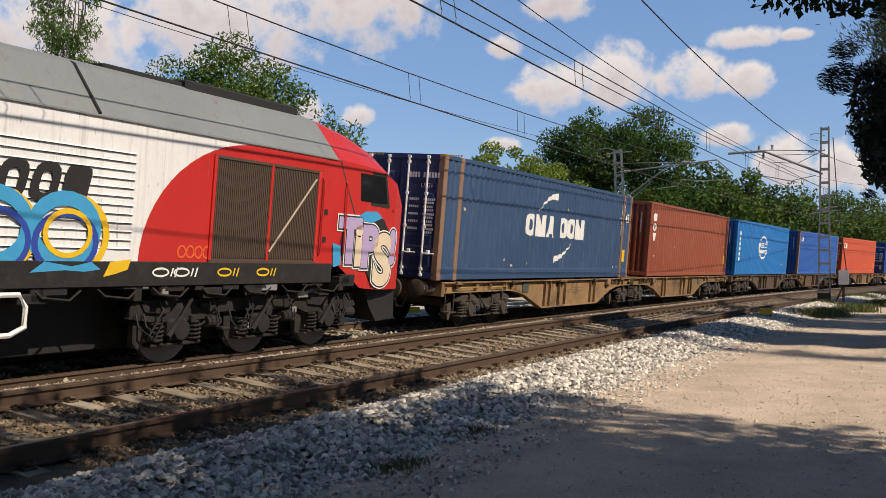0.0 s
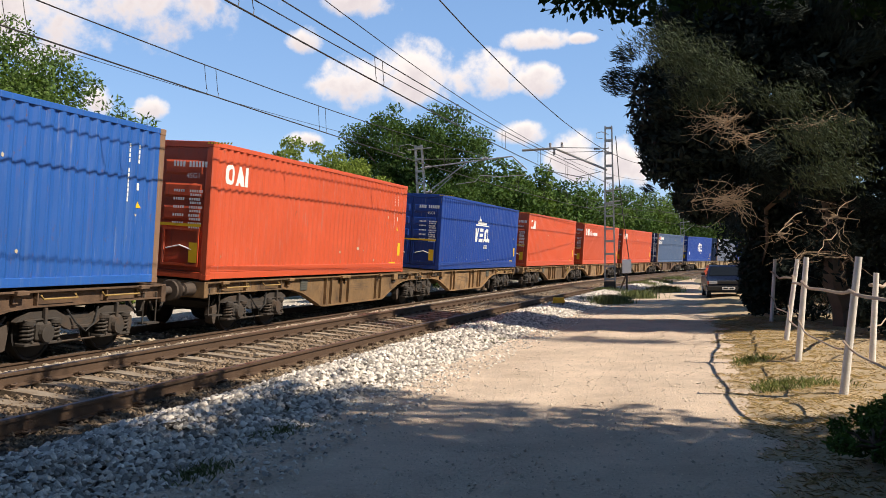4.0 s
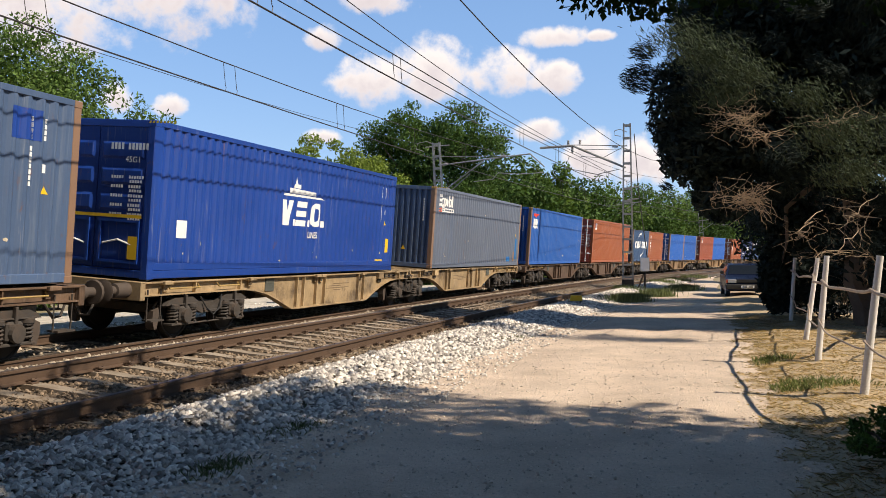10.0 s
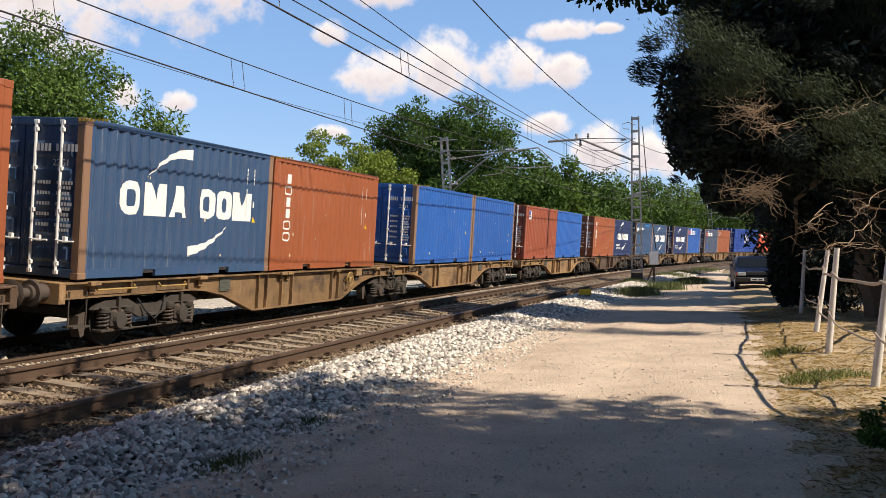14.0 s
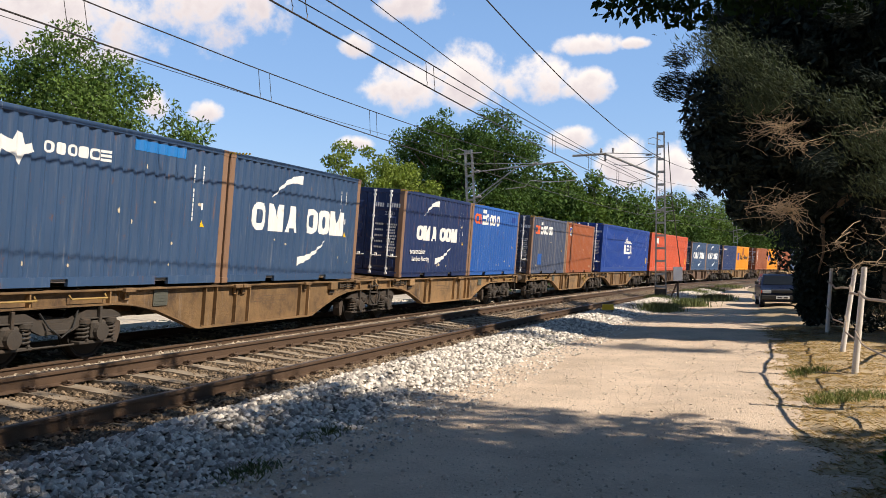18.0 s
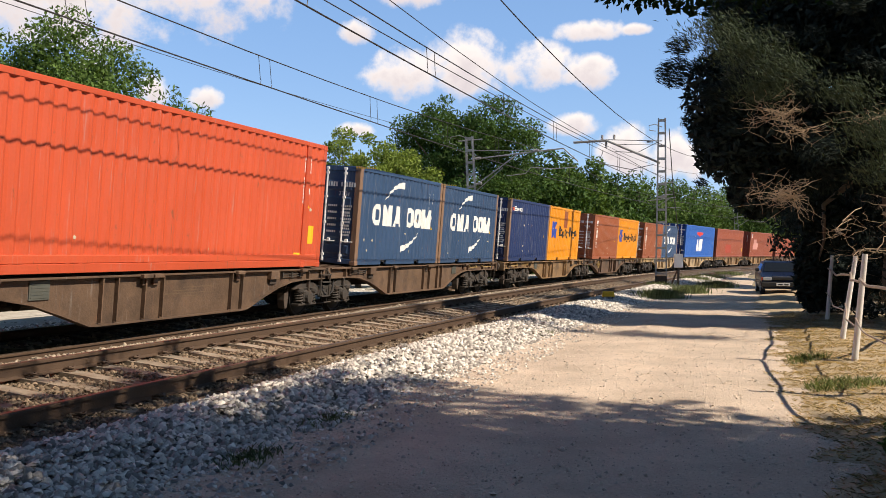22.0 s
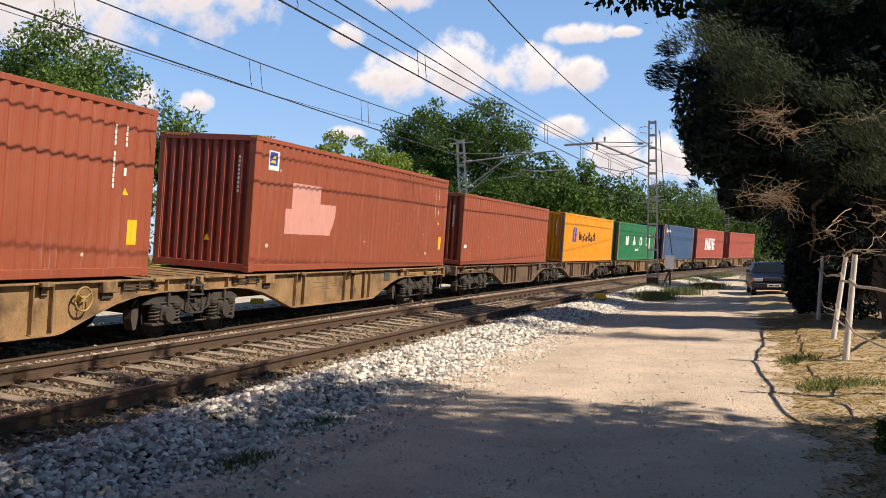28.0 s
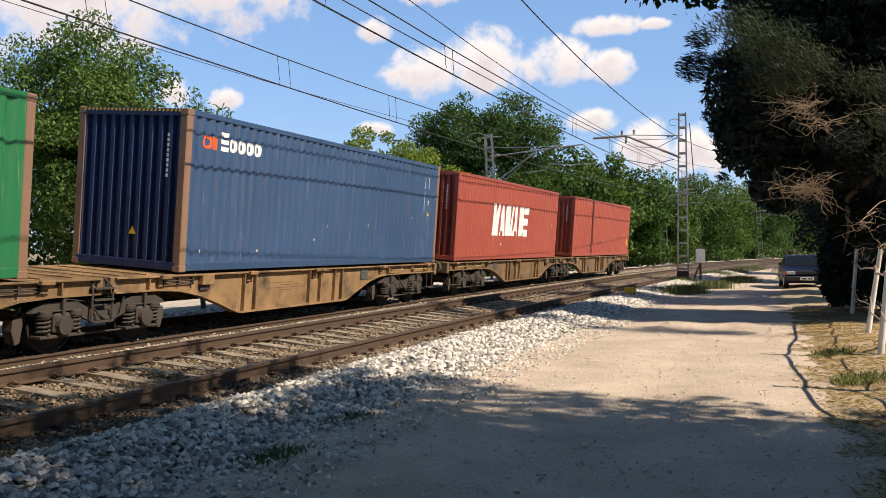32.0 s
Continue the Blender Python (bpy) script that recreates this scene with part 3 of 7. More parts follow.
def door_panels(L, H, sign, boxed):
    """The pressed panels of a door leaf, and the frame of its latch box."""
    def make():
        out, rows = [], 5
        x0, x1 = (0.008, W / 2 - 0.135) if sign > 0 else (-W / 2 + 0.135, -0.008)
        y = -L / 2 + 0.03
        for r in range(rows):
            z0 = 0.26 + r * (H - 0.50) / rows
            z1 = z0 + (H - 0.50) / rows * 0.66
            if boxed and r < 2:
                continue
            a, b = x0 + 0.07, x1 - 0.07
            v = [(a, y - 0.001, z0), (b, y - 0.001, z0), (b, y - 0.001, z1), (a, y - 0.001, z1), (a + 0.05, y - 0.032, z0 + 0.05), (b - 0.05, y - 0.032, z0 + 0.05), (b - 0.05, y - 0.032, z1 - 0.05), (a + 0.05, y - 0.032, z1 - 0.05)]
            out.append(("panel", Shape().add(v, [(4, 5, 6, 7), (0, 1, 5, 4), (1, 2, 6, 5), (2, 3, 7, 6), (3, 0, 4, 7)]).mesh("panel", M["black"])))
        if boxed:
            a, b, z0, z1 = x0 + 0.16, x1 - 0.14, 0.32, 1.02
            o = [(a - 0.05, z0 - 0.05), (b + 0.05, z0 - 0.05), (b + 0.05, z1 + 0.05), (a - 0.05, z1 + 0.05)]
            i = [(a, z0), (b, z0), (b, z1), (a, z1)]
            v = [(p, y - 0.045, q) for p, q in o + i] + [(p, y + 0.01, q) for p, q in o + i]
            f = [(k, (k + 1) % 4, 4 + (k + 1) % 4, 4 + k) for k in range(4)] + [(k, 8 + k, 8 + (k + 1) % 4, (k + 1) % 4) for k in range(4)] + [(4 + k, 4 + (k + 1) % 4, 12 + (k + 1) % 4, 12 + k) for k in range(4)]
            out.append(("latch_box", Shape().add(v, f).mesh("latch_box", M["black"])))
            out.append(("latch", Shape().tube([(a + 0.05, y - 0.03, 0.62), ((a + b) / 2, y - 0.05, 0.70), (b - 0.05, y - 0.03, 0.60)], 0.018).mesh("latch", M["galv"])))
        return out
    return kept(("panels", L, H, sign, boxed), make)


def locking_bar(L, H):
    def make():
        sh = Shape()
        y = -L / 2 - 0.012
        sh.tube([(0, y, 0.08), (0, y, H - 0.06)], 0.025, 8)
        for z in (0.10, 0.24, H * 0.42, H * 0.68, H - 0.2, H - 0.08):
            sh.box(-0.045, 0.045, y - 0.02, y + 0.035, z - 0.035, z + 0.035, 0.008)
        sh.tube([(0.0, y - 0.03, 0.62), (0.16, y - 0.035, 0.60), (0.34, y - 0.02, 0.61)], 0.016, 6)
        sh.box(0.12, 0.20, y - 0.03, y + 0.03, 0.58, 0.68, 0.008)
        return sh.mesh("locking_bar", M["galv"])
    return kept(("bar", L, H), make)


def post_mesh(H):
    return kept(("post", H), lambda: Shape().box(-0.082, 0.082, -0.088, 0.088, 0.10, H - 0.10, 0.016).mesh("corner_post", M["post"]))


def casting_mesh():
    def make():
        sh = Shape().box(-0.085, 0.085, -0.093, 0.093, -0.059, 0.059, 0.012)
        return sh.mesh("corner_casting", M["post"])
    return kept("casting", make)


def rail_mesh(L, low):
    def make():
        sh = Shape()
        if low and L < 7:
            e = L / 2 - 0.16
            o = [(-e, 0.02), (-1.40, 0.02), (-1.40, 0.135), (-1.04, 0.135), (-1.04, 0.02), (1.04, 0.02), (1.04, 0.135), (1.40, 0.135), (1.40, 0.02), (e, 0.02), (e, 0.165), (-e, 0.165)]
            sh.prism(o, -0.035, 0.035, "x")
        elif low:
            sh.box(-0.035, 0.035, -L / 2 + 0.16, L / 2 - 0.16, 0.02, 0.165, 0.008)
        else:
            sh.box(-0.032, 0.032, -L / 2 + 0.16, L / 2 - 0.16, -0.10, 0.0, 0.008)
        return sh.mesh("bottom_rail" if low else "top_rail", M["black"])
    return kept(("rail", L, low), make)


def roof_mesh(L, H):
    def make():
        sh, v = Shape(), []
        n = int((L - 0.3) / 0.42)
        ys = [-L / 2 + 0.03]
        zs = [0]
        for i in range(n):
            a = -L / 2 + 0.15 + i * (L - 0.3) / n
            ys += [a, a + 0.08, a + 0.2, a + 0.28]
            zs += [0, -0.02, -0.02, 0]
        ys.append(L / 2 - 0.03)
        zs.append(0)
        for x in (-W / 2 + 0.05, W / 2 - 0.05):
            v += [(x, y, H - 0.016 + z) for y, z in zip(ys, zs)]
        k = len(ys)
        sh.add(v, [(i, i + 1, k + i + 1, k + i) for i in range(k - 1)])
        sh.box(-W / 2 + 0.05, W / 2 - 0.05, -L / 2 + 0.1, L / 2 - 0.1, 0.08, 0.14)
        return sh.mesh("roof", M["roof_sheet"])
    return kept(("roof", L, H), make)


def far_end(L, H):
    return kept(("far", L, H), lambda: Shape().box(-W / 2 + 0.12, W / 2 - 0.12, L / 2 - 0.06, L / 2 - 0.02, 0.04, H - 0.04, 0.006).mesh("end_wall", M["black"]))


def slices(polys, cuts):
    """Cuts an even-odd outline into upright strips: quads of (a, z)."""
    xs = sorted({round(p[0], 4) for poly in polys for p in poly} | {round(c, 4) for c in cuts})
    lo, hi = min(p[0] for poly in polys for p in poly), max(p[0] for poly in polys for p in poly)
    xs = [x for x in xs if lo - 1e-4 <= x <= hi + 1e-4]
    edges = [(poly[i], poly[(i + 1) % len(poly)]) for poly in polys for i in range(len(poly))]
    out = []
    for x0, x1 in zip(xs, xs[1:]):
        if x1 - x0 < 3e-4:
            continue
        hit = []
        for p, q in edges:
            if p[0] > q[0]:
                p, q = q, p
            if p[0] <= x0 + 1.2e-4 and q[0] >= x1 - 1.2e-4 and q[0] - p[0] > 1e-6:
                k = (q[1] - p[1]) / (q[0] - p[0])
                hit.append((p[1] + k * (x0 - p[0]), p[1] + k * (x1 - p[0])))
        hit.sort(key=lambda h: h[0] + h[1])
        out += [((x0, a[0]), (x1, a[1]), (x1, b[1]), (x0, b[0])) for a, b in zip(hit[::2], hit[1::2])]
    return out


def side_mark(name, L, polys, mat, parent, label="", lift=0.004):
    """A painted mark that follows the ribs of the side wall seen from the road; a from the near end, z from the bottom."""
    pts = ridge(L)
    px, pd = [p[0] for p in pts], [p[1] for p in pts]
    sh = Shape()
    for quad in slices(polys, px):
        sh.add([(W / 2 - 0.010 - float(np.interp(a, px, pd)) + lift, a - L / 2, z) for a, z in quad], [(0, 1, 2, 3)])
    ob = part(name, sh.mesh(name, mat, weld=True), parent, label=label)
    return tagged(ob, kind="stuff") if len(polys) > 3 else ob


def end_mark(name, L, polys, mat, parent, lift=0.045, label=""):
    """A mark on the near end; p from the centre to the right, z up."""
    sh = Shape()
    for quad in slices(polys, []):
        sh.add([(p, -L / 2 - lift + 0.03, z) for p, z in quad], [(0, 1, 2, 3)])
    ob = part(name, sh.mesh(name, mat), parent, label=label)
    return tagged(ob, kind="stuff") if len(polys) > 3 else ob


def rect(a, z, w, h, lean=0.0):
    return [(a, z), (a + w, z), (a + w + lean * h, z + h), (a + lean * h, z + h)]


def oval(a, z, w, h, n=14, square=0.62):
    """A rounded outline that fills the box w by h."""
    out = []
    for i in range(n):
        c, q = math.cos((i + 0.5) * math.tau / n), math.sin((i + 0.5) * math.tau / n)
        out.append((a + w / 2 + w / 2 * math.copysign(abs(c) ** square, c), z + h / 2 + h / 2 * math.copysign(abs(q) ** square, q)))
    return out


def plain_shapes(code, a, z, h, w, gap=0.14, lean=0.0, stroke=0.27):
    """Plain shapes standing in a row for a trade name. O: tall ring, o: low ring, q: low ring hung lower, V: slab with a notch above, T: wedge that
    narrows upwards, W: wedge that widens upwards, B: slab, b: low slab, =: three bars, I: upright bar, -: dash, dot: small square."""
    out, p = [], a
    for ch in code:
        wide = w * {"I": 0.42, "-": 0.6, ".": 0.3, " ": 0.5, "V": 1.25}.get(ch, 1.0)
        b = wide * (1 - gap)
        low, t = h * 0.74, stroke * min(b, h * 0.8)
        new_ones = []
        if ch in "Ooq":
            hh, z0 = (h, z) if ch == "O" else (low, z - (0.2 * h if ch == "q" else 0.0))
            new_ones = [oval(p, z0, b, hh), oval(p + t, z0 + t * 0.9, b - 2 * t, hh - 1.8 * t)]
        elif ch == "V":
            new_ones = [[(p, z), (p + b, z), (p + b, z + h), (p + b * 0.68, z + h), (p + b * 0.5, z + h * 0.52), (p + b * 0.32, z + h), (p, z + h)]]
        elif ch == "T":
            new_ones = [[(p, z), (p + b * 0.30, z), (p + b * 0.36, z + h * 0.16), (p + b * 0.64, z + h * 0.16), (p + b * 0.70, z), (p + b, z), (p + b * 0.68, z + h), (p + b * 0.32, z + h)]]
        elif ch == "W":
            new_ones = [[(p + b * 0.16, z), (p + b * 0.84, z), (p + b, z + h), (p + b * 0.6, z + h), (p + b * 0.5, z + h * 0.6), (p + b * 0.4, z + h), (p, z + h)]]
        elif ch in "Bb":
            new_ones = [oval(p, z, b, h if ch == "B" else low, 12, 0.35)]
        elif ch == "=":
            new_ones = [rect(p, z + k * h * 0.38, b, h * 0.24) for k in range(3)]
        elif ch == "I":
            new_ones = [rect(p, z, b, h)]
        elif ch == "-":
            new_ones = [rect(p, z + h * 0.32, b, h * 0.16)]
        elif ch == ".":
            new_ones = [rect(p, z, b, b)]
        out += [[(x + lean * (y - z), y) for x, y in q] for q in new_ones]
        p += wide
    return out


def upright(a, z, w, h, code="IOIIOO"):
    """Plain shapes stacked downwards."""
    out = []
    for i, ch in enumerate(code):
        k = w * 0.42 if ch == "I" else w
        out += plain_shapes(ch, a + (w - k) / 2, z - i * h, h * 0.80, k / (1.25 if ch == "V" else 0.42 if ch == "I" else 1.0), 0.0, 0.0, 0.24)
    return out


def crescent(a0, z0, a1, z1, bow, thick, n=14):
    """A swoosh from one end to the other that is thickest at its far end."""
    top, low = [], []
    for i in range(n + 1):
        k = i / n
        a, z = a0 + (a1 - a0) * k, z0 + (z1 - z0) * k + bow * math.sin(math.pi * k)
        t = thick * (0.12 + 0.88 * k)
        top.append((a, z + t / 2))
        low.append((a, z - t / 2))
    return [top + low[::-1]]


def ring(a, z, ra, rz, t, n=22):
    out = [(a + ra * math.cos(i * math.tau / n), z + rz * math.sin(i * math.tau / n)) for i in range(n)]
    inn = [(a + (ra - t) * math.cos(i * math.tau / n), z + (rz - t) * math.sin(i * math.tau / n)) for i in range(n)]
    return [out, inn]


def tri(a, z, s):
    return [[(a, z), (a + s, z), (a + s / 2, z + s * 0.9)]]


def text_mesh(body, size, mat, bold=0.0):
    """Flat lettering in the built-in font, lying in x (along) and y (up)."""
    cu = bpy.data.curves.new("lettering", "FONT")
    cu.body, cu.size, cu.offset = body, size, bold
    ob = bpy.data.objects.new("lettering", cu)
    scene.collection.objects.link(ob)
    me = bpy.data.meshes.new_from_object(ob.evaluated_get(bpy.context.evaluated_depsgraph_get()))
    bpy.data.objects.remove(ob)
    me.materials.clear()
    me.materials.append(mat)
    return me


ON_SIDE = Matrix(((0, 0, 1, 0), (1, 0, 0, 0), (0, 1, 0, 0), (0, 0, 0, 1)))     # text x to +y, text y to +z, facing +x
ON_END = Matrix(((1, 0, 0, 0), (0, 0, -1, 0), (0, 1, 0, 0), (0, 0, 0, 1)))     # text x to +x, facing -y


def side_text(body, L, a, z, size, mat, parent, bold=0.0, label=""):
    me = kept(("text", body, size, mat.name), lambda: text_mesh(body, size, mat, bold))
    return part("lettering", me, parent, Matrix.Translation((W / 2 - 0.002, a - L / 2, z)) @ ON_SIDE, label)


def end_text(body, L, x, z, size, mat, parent):
    me = kept(("text", body, size, mat.name), lambda: text_mesh(body, size, mat, 0.0))
    return part("lettering", me, parent, Matrix.Translation((x, -L / 2 - 0.012, z)) @ ON_END)


def swept_name(box, L, a0=0.95, z0=1.09, w=0.62, h=0.59):
    side_mark("trade_name", L, plain_shapes("OVT OOV", a0, z0, h, w, 0.12, 0.0, 0.34), M["white"], box, "white plain shapes of a trade name")
    m = a0 + 3.1 * w
    side_mark("swoosh", L, crescent(m - 1.15, z0 + 0.73, m + 0.10, z0 + 1.20, 0.14, 0.20), M["white"], box, "white swoosh")
    side_mark("swoosh", L, crescent(m + 1.42, z0 - 0.15, m + 0.08, z0 - 0.64, -0.10, 0.20), M["white"], box, "white swoosh")


def eco20(box, L):
    swept_name(box, L, 1.2, 1.14, 0.52, 0.46)
    side_text("ecocontainer", L, 0.68, 0.72, 0.23, M["white"], box, 0.004)
    side_text("bamboo flooring", L, 0.86, 0.50, 0.21, M["white"], box, 0.003)


def upright_name(box, L, z=2.02):
    side_mark("trade_name", L, upright(0.57, z, 0.36, 0.268), M["white"], box, "white plain shapes stacked downwards")


def lozenge_name(box, L, a, z, h=0.36, k=1.0):
    """An orange-red double ring, and low rounded shapes beside it."""
    side_mark("trade_mark", L, [oval(a, z, 0.62 * h * 1.6, h * 0.86), oval(a + 0.17 * h, z + 0.2 * h, 0.62 * h * 1.6 - 0.34 * h, h * 0.46), rect(a + 1.02 * h, z, 0.30 * h, h * 0.86), rect(a + 1.40 * h, z, 0.30 * h, h * 0.86)], M["orange_mark"], box, "orange-red ring mark")
    side_mark("trade_name", L, plain_shapes("=oooo", a + 1.95 * h, z, h * 1.25, h * 0.98 * k, 0.08, 0.0, 0.30), M["white"], box, "white plain shapes of a trade name")


def arrow_name(box, L, a, z=1.19, k=1.0):
    p = lambda q: [(a + x * k, z - 0.10 + y * k) for x, y in q]
    side_mark("trade_mark", L, [p([(-0.02, 0.34), (0.10, 0.77), (0.42, 0.77), (0.27, 0.36), (0.44, 0.0), (0.06, 0.0)]), p([(0.47, 0.77), (0.88, 0.77), (0.66, 0.43), (0.98, 0.43), (0.80, 0.28), (0.84, 0.0), (0.50, 0.0), (0.34, 0.36)])], M["blue_mark"], box, "blue angular emblem")
    side_mark("trade_name", L, plain_shapes("IIoqoq-IIoqoI", a + 1.36 * k, z, 0.48 * k, 0.392 * k, 0.13, 0.0, 0.30), M["black"], box, "black plain shapes of a trade name")


def ship_name(box, L, a, z, k=1.0):
    side_mark("trade_name", L, plain_shapes("W.=.O.", a, z, 0.60 * k, 0.60 * k, 0.10, 0.06, 0.3), M["white"], box, "white plain shapes of a trade name")
    p = lambda q: [(a + x * k, z + y * k) for x, y in q]
    side_mark("ship_emblem", L, [p([(0.05, 0.70), (2.25, 0.70), (2.15, 0.745), (0.1, 0.76)]), p([(0.38, 0.77), (1.85, 0.77), (1.8, 0.86), (0.36, 0.90)]), p([(0.55, 0.91), (0.95, 0.90), (0.9, 1.0), (0.8, 1.0), (0.75, 1.16), (0.68, 1.0), (0.58, 1.0)])], M["white"], box, "white ship emblem")
    side_text("LINES", L, a + 1.40 * k, z - 0.28 * k, 0.22 * k, M["white"], box, 0.004)


def winged_name(box, L, a, z, k=1.0):
    side_mark("trade_name", L, plain_shapes("TBI", a, z, 0.54 * k, 0.48 * k, 0.08, 0.06), M["white"], box, "white plain shapes of a trade name")
    side_mark("trade_mark", L, [[(a + 0.0 * k, z + 0.83 * k), (a + 0.12 * k, z + 0.70 * k), (a + 0.45 * k, z + 0.70 * k), (a + 0.60 * k, z + 0.61 * k), (a + 0.75 * k, z + 0.70 * k), (a + 1.12 * k, z + 0.72 * k), (a + 1.28 * k, z + 0.84 * k)]], M["red_mark"], box, "red wing mark")


def barred_name(box, L, a, z, k=1.0):
    side_mark("trade_name", L, plain_shapes("OTI", a, z, 0.62 * k, 0.56 * k, 0.08, 0.0, 0.3), M["white"], box, "white plain shapes of a trade name")


def serial(box, L, H, a=None):
    """The owner code painted upright near the far end: two rows of small bars."""
    a = (L - 1.05) if a is None else a
    rows = [rect(a, H - 0.45 - i * 0.088, 0.062, 0.07) for i in range(12) if i != 4] + [rect(a + 0.28, H - 0.45 - i * 0.088, 0.062, 0.07) for i in range(4)]
    side_mark("serial_number", L, rows, M["white"], box, "small white bars of a serial number")
    side_mark("approval_plate", L, [rect(a + 0.27, H - 1.20, 0.09, 0.13)], M["white"], box)
    side_mark("warning_triangle", L, tri(a + 0.28, H - 1.52, 0.14), M["yellow"], box)


def caution(box, L, z=0.55, low=False):
    side_mark("warning_plate", L, [rect(L - 0.62, z, 0.26, 0.42)], M["yellow"], box, "yellow warning plate")
    if low:
        side_mark("height_plate", L, [rect(L - 1.3, 0.22, 0.5, 0.12)], M["yellow"], box)


def container(color, kind, what, L=FEU, H=HIGH, end=None, post=None, stripes=False):
    """kind: 'doors', 'boxed' (doors with recessed latch boxes) or 'ribs' (blind ribbed end) for the end that leads away from the train's head."""
    skin, lid = C[color], C[end or color]
    size = "twenty" if L < 7 else "forty-five" if L > 13 else "forty"
    box = tagged(new("shipping_container"), what + " %s-foot shipping container riding on a flat wagon" % size, "shipping container", "containers on the freight train")
    for sign in (1, -1):
        part("side_wall", side_wall(L, H, sign), box, mat=skin)
        part("bottom_rail", rail_mesh(L, True), box, pose(sign * (W / 2 - 0.037), 0, 0), mat=skin)
        part("top_rail", rail_mesh(L, False), box, pose(sign * (W / 2 - 0.034), 0, H), mat=skin)
    part("roof", roof_mesh(L, H), box)
    part("end_wall", far_end(L, H), box, mat=skin)
    spots = [-L / 2 + 0.09, L / 2 - 0.09]
    if L > 13:
        spots += [-FEU / 2 + 0.09, FEU / 2 - 0.09]
    for x in (W / 2 - 0.083, -W / 2 + 0.083):
        for y in spots:
            part("corner_post", post_mesh(H), box, pose(x, y, 0), mat=M["post"] if post else skin)
            for z in (0.059, H - 0.059):
                part("corner_casting", casting_mesh(), box, pose(x + math.copysign(0.003, x), y, z), mat=M["post"] if post else skin)
    if kind == "ribs":
        part("end_wall", end_wall(L, H), box, mat=lid)
        end_mark("serial_number", L, [rect(0.80, H - 0.5 - i * 0.09, 0.05, 0.06) for i in range(9)], M["white"], box, 0.02)
        end_mark("warning_triangle", L, tri(0.05, 0.62 if L > 7 else 0.9, 0.17), M["yellow"], box, 0.02)
    else:
        for sign in (-1, 1):
            leaf = part("door", door_leaf(L, H, sign, kind == "boxed"), box, mat=lid)
            for nm, me in door_panels(L, H, sign, kind == "boxed"):
                part(nm, me, leaf, mat=None if nm == "latch" else lid)
            for x in (0.28, 0.80) if kind != "boxed" else ():
                part("locking_bar", locking_bar(L, H), leaf, pose(sign * x - 0.02, 0, 0), "galvanised locking bar with handle")
        part("door_header", kept(("header", L, H), lambda: Shape().box(-W / 2 + 0.1, W / 2 - 0.1, -L / 2, -L / 2 + 0.1, H - 0.135, H - 0.004, 0.008).mesh("door_header", M["black"])), box, mat=lid)
        part("door_sill", kept(("doorsill", L, H), lambda: Shape().box(-W / 2 + 0.1, W / 2 - 0.1, -L / 2, -L / 2 + 0.1, 0.02, 0.16, 0.008).mesh("door_sill", M["black"])), box, mat=lid)
        code = {STD: "22G1", HIGH: "45G1"}[H] if L < 13 else "L5G1"
        end_mark("serial_number", L, [rect(0.30 + i * 0.075, H - 0.55, 0.052, 0.12) for i in range(11) if i != 4], M["white"], box)
        end_text(code, L, 0.62, H - 0.78, 0.15, M["white"], box)
        lines = []
        for i in range(5):
            z = H - 1.08 - i * 0.17
            lines += [rect(0.34 + k * 0.055, z, 0.040, 0.055) for k in range(5)] + [rect(0.72 + k * 0.055, z, 0.040, 0.055) for k in range(6 - i % 2)] + [rect(0.74 + k * 0.055, z - 0.075, 0.040, 0.05) for k in range(5)]
        end_mark("data_panel", L, lines, M["white"], box)
        if kind == "boxed":
            end_mark("stripe", L, [rect(-1.05, 1.10, 2.1, 0.06)], M["yellow"], box, 0.06, "yellow stripe across the doors")
            end_mark("warning_plate", L, [rect(0.78, 0.35, 0.2, 0.42)], M["yellow"], box, 0.05)
    end_mark("height_stripe_band", L, [rect(-1.05 + i * 0.075 + (1.52 if i >= 8 else 0), H - 0.055, 0.045, 0.04, 0.4) for i in range(16 if not stripes else 8)] if not stripes else [rect(-1.1 + i * 0.088, H - 0.06, 0.05, 0.045, 0.4) for i in range(25)], M["yellow"], box, 0.034)
    if kind == "boxed" or L > 13:
        part("lower_band", kept(("band", L), lambda: Shape().box(W / 2 - 0.07, W / 2 - 0.003, -L / 2 + 0.17, L / 2 - 0.17, 0.167, 0.30, 0.012).mesh("lower_band", M["black"])), box, mat=skin)
    serial(box, L, H)
    # small scuffs to the primer, most of them low on the side
    rng = random.Random(len(bpy.data.objects))
    marks = []
    for _ in range(rng.randint(5, 11)):
        a, z, w, h = rng.uniform(0.4, L - 0.5), 0.32 + (H - 0.9) * rng.random() ** 2.6, rng.uniform(0.03, 0.10), rng.uniform(0.03, 0.09)
        marks.append([(a, z), (a + w * 0.7, z - h * 0.2), (a + w, z + h * 0.5), (a + w * 0.4, z + h), (a - w * 0.15, z + h * 0.6)])
    side_mark("scuff", L, marks, M["chip"], box, "small scuffs to pale primer")
    return box


def forty(color, kind, what, marks, H=HIGH, L=FEU, end=None, post=None, stripes=False):
    b = container(color, kind, what, L, H, end, post, stripes)
    marks(b, L)
    return [(b, 0.0)]


def twins(one, two):
    out = []
    for (color, kind, what, marks, post), y in zip((one, two), (-3.067, 3.067)):
        b = container(color, kind, what, TEU, STD, None, post)
        marks(b, TEU)
        out.append((b, y))
    return out


def both(*fs):
    def go(b, L):
        for f in fs:
            f(b, L)
    return go


